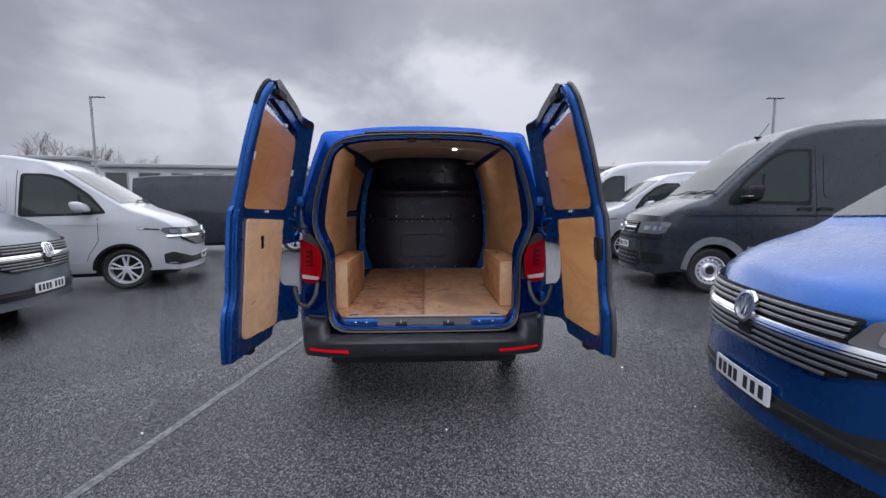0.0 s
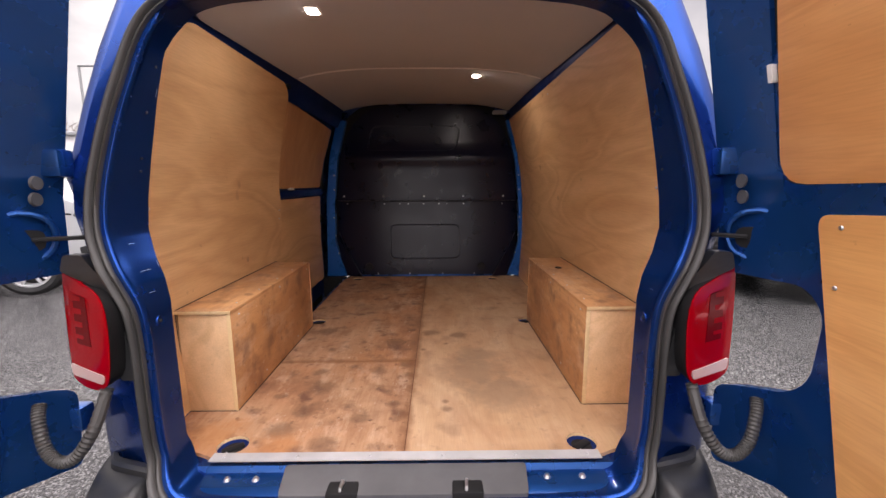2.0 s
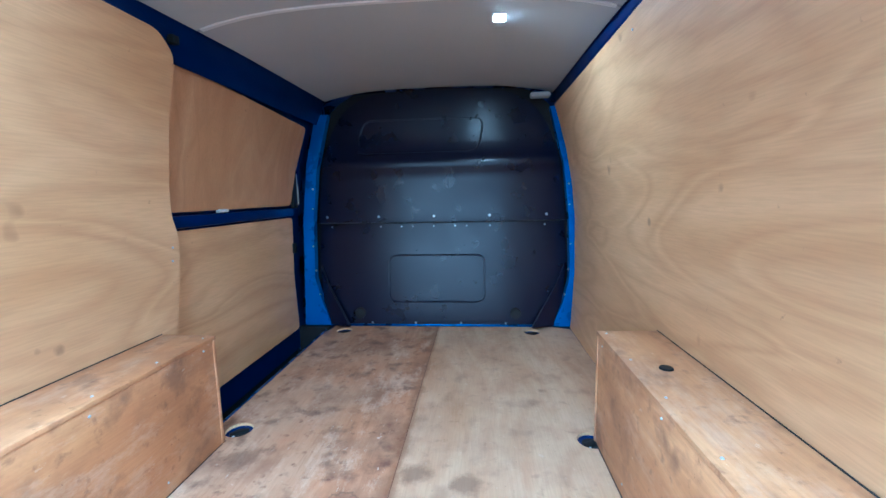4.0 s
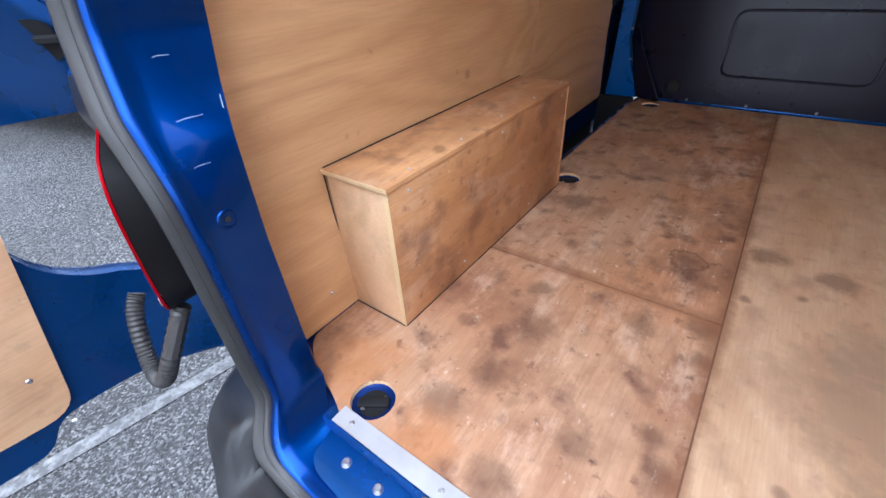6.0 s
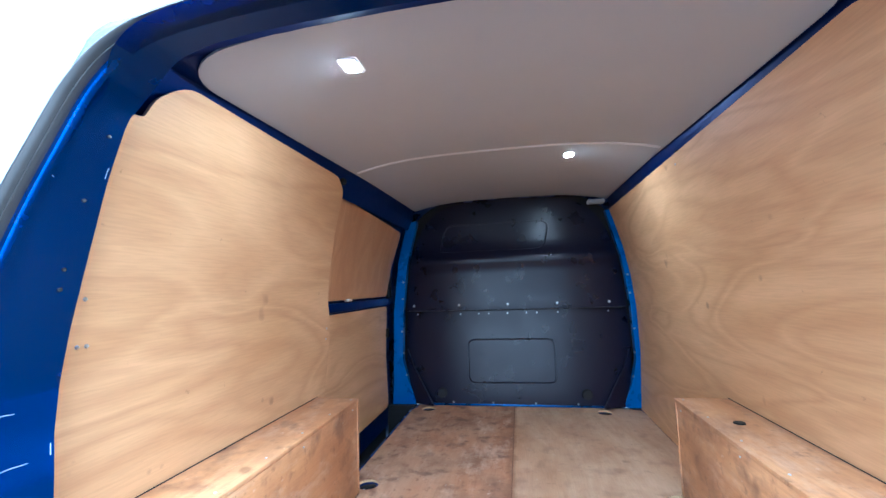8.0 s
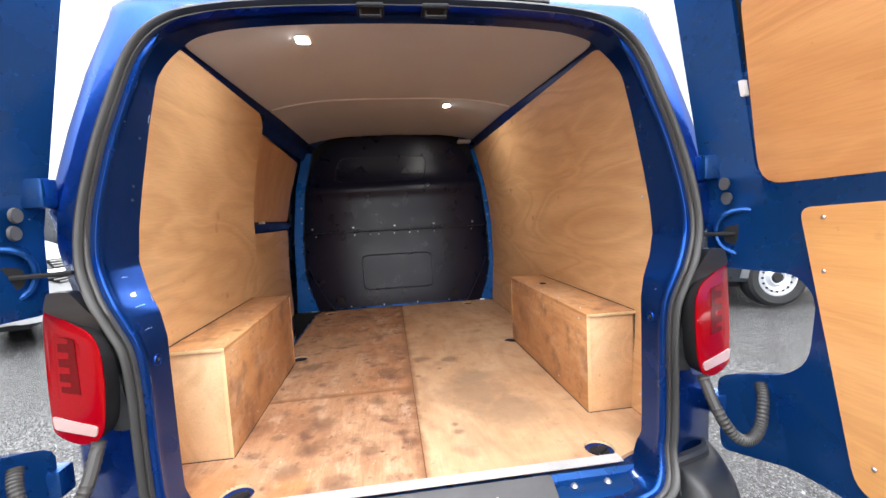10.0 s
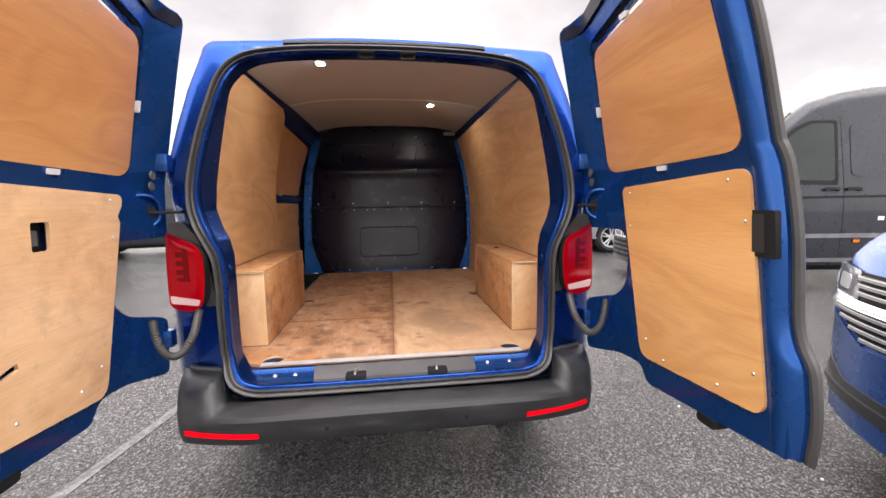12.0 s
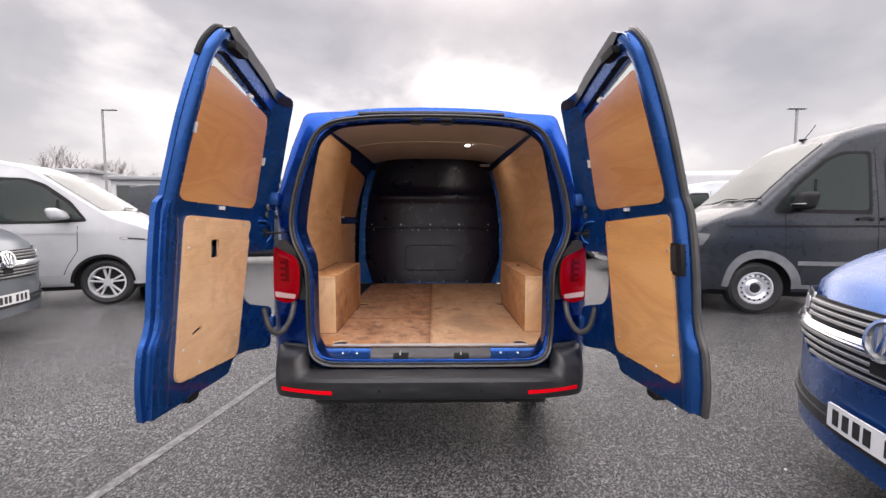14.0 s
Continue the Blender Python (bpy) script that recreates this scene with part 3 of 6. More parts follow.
def stations(spec):
    xs = set(np.linspace(spec["rear"], spec["nose"], 46).round(3).tolist())
    for xa in (0.0, -spec["base"]):
        xs |= {round(xa + spec["arch"] * math.sin(a) * 0.9999, 4) for a in np.linspace(-math.pi / 2, math.pi / 2, 15)}
        xs |= {round(xa - spec["arch"] - 0.004, 4), round(xa + spec["arch"] + 0.004, 4)}
    return sorted(xs)


def ring_at(X, spec, shift=None):
    h = section(X, spec)
    full = [(y, z) for y, z in h] + [(-y, z) for y, z in reversed(h[:-1])]
    return [Vector((bowed(X, y, z, spec) + (shift(z) if shift else 0.0), y, z)) for y, z in full]


def close_nose(bm, last, spec, place=None):
    """The front face, bowed from side to side."""
    n, k = len(last), 14
    rows = []
    for i in range(n // 2):
        w = last[i].co.y if place is None else -last[i].co.x
        z = last[i].co.z
        if abs(w) < 0.02:
            break
        row = [last[i]]
        for j in range(1, k):
            y = w * (1 - 2 * j / k)
            p = Vector((bowed(spec["nose"], y, z, spec), y, z))
            row.append(bm.verts.new(place(p) if place else p))
        rows.append(row + [last[n - 1 - i]])
    for p, q in zip(rows, rows[1:]):
        for j in range(k):
            bm.faces.new((p[j], p[j + 1], q[j + 1], q[j]))
    return rows


def body_shell(spec, first=None, capped=True):
    bm = bmesh.new()
    xs = stations(spec)
    rings = [ring_at(x, spec) for x in xs]
    if first:
        rings = [first] + [r for x, r in zip(xs, rings) if x > first[len(first) // 2].x + 0.03]
    rows = loft(bm, rings)
    close_nose(bm, rows[-1], spec)
    if capped:
        bm.faces.new(rows[0])
    return bm


def on_side(spec, left, off):
    s = 1 if left else -1
    return lambda u, v, d: (bowed(u, side_x(u, v, spec), v, spec), s * (side_x(u, v, spec) + off + d), v)


def on_nose(spec, off):
    """Round the front: u sideways from the middle, past the corner and back along the wing; v up."""
    ups = [(z, x) for x, z in reversed(spec["top"]) if x > 0]

    def at(u, v):
        a = abs(u)
        nx = interp(v, ups)
        w = side_x(nx, v, spec)
        if a <= w:
            x, y = bowed(nx, a, v, spec), a
        else:
            X = nx - (a - w)
            y = side_x(X, v, spec)
            x = bowed(X, y, v, spec)
        return Vector((x, y if u >= 0 else -y))

    def f(u, v, d):
        p = at(u, v)
        t = at(u + 0.01, v) - at(u - 0.01, v)
        n = Vector((t.y, -t.x)).normalized()
        return (p.x + n.x * (off + d), p.y + n.y * (off + d), v)
    return f


def on_top(spec, off):
    """On the windscreen: u across, v along x."""
    def f(u, v, d):
        z = interp(v, spec["top"])
        h = section(v, spec)
        w = h[-7][0]
        z2 = interp(v + 0.05, spec["top"])
        nx, nz = -(z2 - z), 0.05
        ln = math.hypot(nx, nz)
        q = min(1.0, abs(u) / max(w, 0.01))
        return (v + nx / ln * (off + d), u, z - CROWN * q * q + nz / ln * (off + d))
    return f


def wheel_mesh(spec):
    """Tyre and rim profiles, turned about y."""
    R, r = spec["tyre"], spec["rim"]
    tyre = [(r, 0.02), (r + 0.02, 0.0), (R - 0.05, -0.012), (R - 0.015, 0.01), (R, 0.05), (R, 0.16), (R - 0.015, 0.2), (R - 0.05, 0.22), (r, 0.2)]
    return tyre


def turned(profile, n=40):
    bm = bmesh.new()
    loft(bm, [[(a * math.cos(k * math.tau / n), b, a * math.sin(k * math.tau / n)) for a, b in profile] for k in range(n + 1)])
    bmesh.ops.remove_doubles(bm, verts=bm.verts, dist=1e-5)
    return bm


def wheel(spec, parent, X, side, alloy=True):
    """A wheel with its outer face towards y = side."""
    m = pose(X, side * spec["track"] + (0.10 * side), spec["hub"], 0, 0, 0 if side < 0 else 180)
    w = part("wheel", turned([(0.02, 0.09), (spec["rim"] - 0.02, 0.11), (spec["rim"] - 0.02, 0.17), (0.02, 0.17)]), DARK, parent)
    w.matrix_basis = m
    part("tyre", turned(wheel_mesh(spec)), TYRE, w, "black rubber tyre")
    rim = turned([(spec["rim"], 0.16), (spec["rim"] - 0.004, 0.02), (spec["rim"] + 0.006, 0.004), (spec["rim"] - 0.012, 0.002), (spec["rim"] - 0.022, 0.02), (spec["rim"] - 0.028, 0.10)])
    r = spec["rim"] - 0.01
    if alloy:
        for k in range(10):
            a = k * math.tau / 10 + (0.12 if k % 2 else -0.12)
            box(rim, (0.03, 0.012, -0.013), (r, 0.05, 0.013), 0.005, Matrix.Rotation(a, 4, "Y"), 1)
        bmesh.ops.create_cone(rim, cap_ends=True, segments=24, radius1=0.062, radius2=0.05, depth=0.03, matrix=pose(0, 0.015, 0, 90))
    else:
        q = turned([(r - 0.015, 0.035), (r - 0.05, 0.02), (0.12, 0.045), (0.085, 0.012), (0.075, 0.02), (0.0, 0.02)])
        me = bpy.data.meshes.new("tmp")
        q.to_mesh(me)
        rim.from_mesh(me)
        q.free()
        bpy.data.meshes.remove(me)
    part("rim", rim, ALLOY, w, "silver alloy rim" if alloy else "silver steel rim")
    if not alloy:
        h = bmesh.new()
        bmesh.ops.create_cone(h, cap_ends=True, segments=20, radius1=0.07, radius2=0.055, depth=0.03, matrix=pose(0, 0.012, 0, 90))
        part("hub_cap", h, DARK, w, "black hub cap")
        h = bmesh.new()
        bmesh.ops.create_cone(h, cap_ends=True, segments=8, radius1=0.013, radius2=0.013, depth=0.012, matrix=pose(0, 0, 0, 90))
        hole = part("vent_hole", h, DARK, w)
        for k in range(16):
            a = k * math.tau / 16
            m = Matrix.Translation((math.cos(a) * (r - 0.035), 0.020, math.sin(a) * (r - 0.035)))
            if k == 0:
                hole.matrix_basis = m
            else:
                o = new("vent_hole", hole.data)
                o.parent, o.matrix_basis = w, m
    return w


def cut_glazing(bm, side, screen):
    """Cuts the cab's side windows, outlined in (x, z), and the windscreen, outlined in (x, y), out of a body."""
    for poly, axis in ((side, 1), (screen, 2)):
        other = 2 if axis == 1 else 1
        lo = (min(p[0] for p in poly) - 0.25, min(p[1] for p in poly) - 0.25)
        hi = (max(p[0] for p in poly) + 0.25, max(p[1] for p in poly) + 0.25)

        def near():
            fs = []
            for f in bm.faces:
                c = f.calc_center_median()
                if lo[0] < c.x < hi[0] and lo[1] < c[other] < hi[1] and (axis == 1 and abs(c.y) > 0.55 or axis == 2 and f.normal.z > 0.25):
                    fs.append(f)
            return fs
        n = len(poly)
        mid = Vector((sum(p[0] for p in poly) / n, sum(p[1] for p in poly) / n))
        lines = []
        for k in range(n):
            a, b = Vector(poly[k]), Vector(poly[(k + 1) % n])
            w = Vector((-(b - a).y, (b - a).x)).normalized()
            if w.dot(mid - a) < 0:
                w = -w
            lines.append((a, w))
            co, no = Vector((a.x, 0, 0)), Vector((w.x, 0, 0))
            co[other], no[other] = a.y, w.y
            fs = near()
            bmesh.ops.bisect_plane(bm, geom=list({v for f in fs for v in f.verts}) + list({e for f in fs for e in f.edges}) + fs, plane_co=co, plane_no=no, dist=1e-5)
        out = []
        for f in near():
            c = f.calc_center_median()
            q = Vector((c.x, c[other]))
            if all(w.dot(q - a) > -1e-6 for a, w in lines):
                out.append(f)
        bmesh.ops.delete(bm, geom=out, context="FACES")


def cab_inside(root, spec, belt, crafter):
    """Seats, dashboard, steering wheel, door cards and partition behind the cab's glass."""
    base, top, sx = (1.0, belt + 0.30, -1.20) if crafter else (0.85, belt + 0.28, -1.12)
    for y in (-0.42, 0.42):
        bm = bmesh.new()
        box(bm, (sx - 0.07, y - 0.24, base), (sx + 0.07, y + 0.24, top), 0.05, None, 3)
        for v in bm.verts:
            v.co.x -= 0.14 * (v.co.z - base)
            v.co.y = y + (v.co.y - y) * (1 - 0.25 * max(0.0, (v.co.z - base - 0.25) / (top - base)))
        seat = part("seat", bm, SEATCLOTH, root, "dark cloth cab seat")
        bm = bmesh.new()
        hx = sx - 0.14 * (top - base) - 0.01
        box(bm, (hx - 0.05, y - 0.13, top + 0.03), (hx + 0.05, y + 0.13, top + 0.20), 0.04, None, 3)
        part("headrest", bm, SEATCLOTH, seat, "dark headrest")
    w = side_x(-0.3, belt - 0.05, spec) - 0.05
    part("dashboard", boxes(((-0.62, -w, belt - 0.40), (-0.20, w, belt - 0.03)), bevel=0.06), BLACKP, root, "black dashboard")
    bm = bmesh.new()
    tube(bm, [(-0.68 - 0.08 * math.sin(a), -0.42 + 0.19 * math.cos(a), belt - 0.02 + 0.17 * math.sin(a)) for a in np.linspace(0, math.tau, 25)[:-1]], 0.015, 8, True)
    part("steering_wheel", bm, BLACKP, root, "black steering wheel")
    h = [(y * 0.93, 1.2 + (z - 1.2) * 0.93) for y, z in section(-1.5, spec, 11, False)]
    part("partition", slab(h + [(-y, z) for y, z in reversed(h[:-1])], [], 0.05, lambda u, v, d: (-1.55 + d, u, v)), SEATCLOTH, root, "dark cab partition")
    for s in (-1, 1):
        bm = slab([(-0.25, 0.8), (-1.50, 0.8), (-1.50, belt - 0.07), (-0.25, belt - 0.05)], [], 0.03, lambda u, v, d: (u, s * (side_x(u, v, spec) - 0.075 + d), v), (1.0, 1.1, 1.2, 1.3), (-0.6, -0.9, -1.2))
        part("door_card", bm, BLACKP, root, "black door card")


def plate_with_bars(parent, where, label="white plate with black character bars"):
    p = part("number_plate", slab(rounded([(-0.26, -0.056), (0.26, -0.056), (0.26, 0.056), (-0.26, 0.056)], 0.008), [], 0.008, where, ucuts=(-0.13, 0, 0.13)), PLATEW, parent, label)
    for c in (-0.205, -0.145, -0.085, -0.03, 0.07, 0.135, 0.20):
        part("character_bar", slab([(c - 0.018, -0.036), (c + 0.018, -0.036), (c + 0.018, 0.036), (c - 0.018, 0.036)], [], 0.002, lambda u, v, d: where(u, v, d + 0.008)), INK, p)


def badge(parent, where, r):
    """A round emblem: a chrome ring round a dark disc with chevrons."""
    circle = lambda q: [(q * math.cos(k * math.tau / 32), q * math.sin(k * math.tau / 32)) for k in range(32)]
    e = part("emblem", slab(circle(r), [circle(r * 0.84)], 0.018, where, bevel=0.004), CHROME, parent, "round chrome emblem")
    part("emblem_disc", slab(circle(r * 0.86), [], 0.006, where), LENSGLASS, e, "dark disc")
    bm = bmesh.new()
    for pts in ([(-0.55, 0.52), (-0.40, 0.52), (-0.20, -0.55), (-0.32, -0.60)], [(0.55, 0.52), (0.40, 0.52), (0.20, -0.55), (0.32, -0.60)],
                [(-0.20, 0.70), (-0.06, 0.70), (0.20, -0.50), (0.10, -0.62)], [(0.20, 0.70), (0.06, 0.70), (-0.20, -0.50), (-0.10, -0.62)]):
        s = slab([(a * r, b * r) for a, b in pts], [], 0.014, where)
        me = bpy.data.meshes.new("tmp")
        s.to_mesh(me)
        bm.from_mesh(me)
        s.free()
        bpy.data.meshes.remove(me)
    part("emblem_bars", bm, CHROME, e, "chrome bars")


def strip_on_side(spec, left, pts, wide, off=0.003):
    """A thin joint or moulding along points (x, z) on a van's side."""
    f = on_side(spec, left, 0)
    bm = bmesh.new()
    rows = []
    for i, (u, v) in enumerate(pts):
        a, b = pts[max(i - 1, 0)], pts[min(i + 1, len(pts) - 1)]
        d = Vector((b[0] - a[0], b[1] - a[1])).normalized()
        n = Vector((-d.y, d.x)) * wide / 2
        rows.append([Vector(f(u + n.x, v + n.y, -0.004)), Vector(f(u + n.x, v + n.y, off)), Vector(f(u - n.x, v - n.y, off)), Vector(f(u - n.x, v - n.y, -0.004))])
    loft(bm, rows)
    return bm


def fine(pts, step=0.08):
    out = []
    for a, b in zip(pts, pts[1:]):
        k = max(1, int(math.dist(a, b) / step))
        out += [(a[0] + (b[0] - a[0]) * i / k, a[1] + (b[1] - a[1]) * i / k) for i in range(k)]
    return out + [pts[-1]]


def arch_rows(spec, X, trim=0.0):
    return [(X + (spec["arch"] + trim) * math.cos(a), spec["hub"] + (spec["arch"] + trim) * math.sin(a)) for a in np.linspace(0.02, math.pi - 0.02, 22)]


def van(name, label, mat, place, spec=T6, alloy=True, trim=None, windows="panel", detail=True, group="parked vans"):
    """A panel van seen from outside."""
    root = thing(name, label, "van", group, place)
    trim = trim or mat
    crafter = spec is CR
    hi = 0.60 if crafter else 0.0
    part("underbody", boxes(((spec["rear"] + 0.1, -0.78, 0.22), (spec["nose"] - 0.25, 0.78, 0.9)), bevel=0.03), DARK, root, "black underbody")
    for X in (0.0, -spec["base"]):
        for s in (-1, 1):
            wheel(spec, root, X, s, alloy)
            part("wheel_arch", strip_on_side(spec, s > 0, arch_rows(spec, X, 0.05 if crafter else 0.015), 0.11 if crafter else 0.035, 0.012), BLACKP if not crafter else ARCHGREY, root, "wheel arch edge")
    # windscreen and cab windows
    vx0, vx1 = (0.0, -0.86) if crafter else (-0.02, -0.74)
    wid = lambda v: section(v, spec)[-7][0] + 0.02
    rim = [(wid(v), v) for v in np.linspace(vx0, vx1, 8)]
    glass = rounded([(a, b) for a, b in rim] + [(-a, b) for a, b in reversed(rim)], 0.02, 2)
    ws = part("windscreen", slab(glass, [], 0.006, on_top(spec, 0.004), cuts=tuple(np.linspace(vx0 - 0.08, vx1 + 0.08, 9)), ucuts=(-0.5, -0.25, 0, 0.25, 0.5)), SCREEN, root, "sloping windscreen reflecting the grey sky")
    ws.visible_shadow = False
    for c in (-0.25, 0.35):
        bm = bmesh.new()
        f = on_top(spec, 0.03)
        tube(bm, [f(c, vx0 + 0.05, 0), f(c + 0.30, vx0 - 0.03, 0), f(c + 0.62, vx0 - 0.02, 0)], 0.009, 6)
        part("wiper", bm, BLACKP, ws, "black wiper")
    belt = 1.47 if crafter else 1.24
    head = 2.16 if crafter else 1.79
    if crafter:
        win = [(-0.22, belt - 0.02), (-0.62, belt - 0.04), (-1.27, belt - 0.05), (-1.28, head), (-1.02, head + 0.0), (-0.82, 2.07), (-0.48, 1.76)]
    else:
        win = [(-0.24, belt + 0.02), (-0.60, belt - 0.01), (-1.20, belt - 0.02), (-1.17, head + 0.0), (-0.92, head), (-0.72, 1.72), (-0.42, 1.48)]
    shell = body_shell(spec)
    cut_glazing(shell, rounded(win, 0.05, 3), [(vx0 - 0.02, wid(vx0) - 0.03), (vx1 + 0.02, wid(vx1) - 0.03), (vx1 + 0.02, 0.03 - wid(vx1)), (vx0 - 0.02, 0.03 - wid(vx0))])
    part("body", shell, mat, root)
    cab_inside(root, spec, belt, crafter)
    for left in (True, False):
        poly = rounded(win, 0.05, 3)
        big = rounded([(x + (0.06 if i in (0,) else (0.035 if i in (4, 5, 6) else (-0.04 if i in (2, 3) else 0))), z + (-0.035 if i < 3 else 0.035)) for i, (x, z) in enumerate(win)], 0.05, 3)
        cutz, cutu = tuple(np.linspace(belt, head, 6)), (-1.3, -1.1, -0.9, -0.7, -0.5, -0.3)
        w = part("cab_window", slab(big, [rounded(win, 0.05, 3)], 0.004, on_side(spec, left, 0.002), cutz, cutu), BLACKP, root, "black window surround")
        part("pane", slab(poly, [], 0.004, on_side(spec, left, 0.001), cutz, cutu), CABGLASS, w, "clear side glass").visible_shadow = False
        qx = -0.64 if crafter else -0.50
        part("quarter_bar", strip_on_side(spec, left, fine([(qx, belt + 0.01), (qx - 0.03, (1.83 if crafter else 1.53))]), 0.028, 0.014), BLACKP, w, "black window bar")
        # mirror
        bm = bmesh.new()
        mz, mx = (1.44, -0.42) if crafter else (1.265, -0.40)
        s = 1 if left else -1
        y0 = side_x(mx, mz, spec)
        h = 0.21 if crafter else 0.15
        if not crafter:
            mx -= 0.04
        box(bm, (mx - 0.08, s * (y0 + 0.04) if s > 0 else -(y0 + 0.30), mz - 0.02), (mx + 0.10, (y0 + 0.30) if s > 0 else -(y0 + 0.04), mz + h), 0.06, None, 4)
        for v in bm.verts:
            q = (v.co.z - mz) / h
            v.co.x -= 0.05 * q
            if not crafter:
                v.co.z -= 0.05 * (1 - min(1.0, max(0.0, (abs(v.co.y) - y0) / 0.3))) * q
        mir = part("wing_mirror", bm, mat if not crafter else BLACKP, root, "door mirror")
        if crafter:
            part("indicator", boxes(((mx - 0.02, min(s * (y0 + 0.07), s * (y0 + 0.29)), mz + 0.045), (mx + 0.112, max(s * (y0 + 0.07), s * (y0 + 0.29)), mz + 0.062)), bevel=0.006), STEEL, mir, "bright indicator strip")
            part("belt_moulding", strip_on_side(spec, left, fine([(-0.18, belt - 0.055), (-1.30, belt - 0.085)]), 0.035, 0.010), BLACKP, w, "black moulding under the side window")
            part("sill_moulding", strip_on_side(spec, left, fine([(-0.50, 0.39), (-spec["base"] + 0.50, 0.39)]), 0.05, 0.014), ARCHGREY, root, "grey lower sill moulding")
            part("side_marker", strip_on_side(spec, left, [(-1.52, 0.64), (-1.56, 0.64), (-1.60, 0.64)], 0.035, 0.016), AMBER, root, "orange side marker lamp")
            part("sticker", strip_on_side(spec, left, [(-1.80, 0.93), (-1.84, 0.93), (-1.88, 0.93)], 0.05, 0.003), PLATEW, root, "small white sticker")
        part("mirror_arm", boxes(((mx - 0.03, min(s * (y0 - 0.05), s * (y0 + 0.12)), mz - 0.05), (mx + 0.06, max(s * (y0 - 0.05), s * (y0 + 0.12)), mz + 0.03)), bevel=0.02), BLACKP, mir, "black mirror arm")
        # door joints, rub strip, handle
        dx = -1.36 if crafter else -1.25
        for line in ([(-0.30, belt - 0.08), (-0.31, 0.80), (-0.43, 0.60), (-0.50, 0.42)], [(dx, head + 0.08), (dx - 0.02, belt - 0.06), (dx - 0.01, 0.45)],
                     [(dx - 1.12, head + 0.08), (dx - 1.14, 0.45)]):
            part("panel_joint", strip_on_side(spec, left, fine(line), 0.008, 0.0015), BLACKP, root)
        zc = 1.20 if crafter else 1.05
        part("rub_strip", strip_on_side(spec, left, fine([(0.45 if crafter else -0.2, zc), (spec["rear"] + 0.1, zc + 0.03)]), 0.026 if crafter else 0.014, 0.006), BLACKP if crafter else mat, root, "body side line")
        part("side_skirt", strip_on_side(spec, left, fine([(-0.46, 0.71 if crafter else 0.40), (-spec["base"] + 0.46, 0.71 if crafter else 0.40)]), 0.055 if crafter else 0.14, 0.012), ARCHGREY if crafter else trim, root, "lower side trim")
        for hx in (dx + 0.14, dx - 0.13):
            part("door_handle", strip_on_side(spec, left, [(hx - 0.09, belt - 0.17), (hx - 0.05, belt - 0.155), (hx + 0.05, belt - 0.155), (hx + 0.09, belt - 0.17)], 0.035, 0.03), BLACKP if crafter else mat, root, "door handle")
        if windows == "glazed":
            for a, b in ((-1.35, -2.25), (-2.45, -3.55)):
                part("side_window", slab(rounded([(a, belt), (b, belt), (b, head + 0.02), (a, head + 0.02)], 0.08, 3), [], 0.005, on_side(spec, left, 0.004), cutz, (a - 0.3, a - 0.6)), GLASS, root, "dark side glass")
        elif windows == "panel":
            for a, b in ((dx - 0.11, dx - 1.02), (dx - 1.24, dx - 2.2)):
                part("pressed_panel", slab(rounded([(a, belt), (b, belt), (b, head - 0.02), (a, head - 0.02)], 0.08, 3), [], 0.006, on_side(spec, left, 0.001), cutz, (a - 0.3, a - 0.6), 0.003), mat, root)
    if crafter:
        f = on_top(spec, 0)
        bm = bmesh.new()
        p = Vector(f(0.0, -1.05, 0.0))
        box(bm, p + Vector((-0.06, -0.02, -0.01)), p + Vector((0.05, 0.02, 0.03)), 0.012)
        tube(bm, [p, p + Vector((-0.10, 0, 0.14)), p + Vector((-0.16, 0, 0.24))], 0.005, 6)
        part("aerial", bm, BLACKP, root, "short black roof aerial")
    front_of_van(root, spec, mat, trim, crafter)
    return root


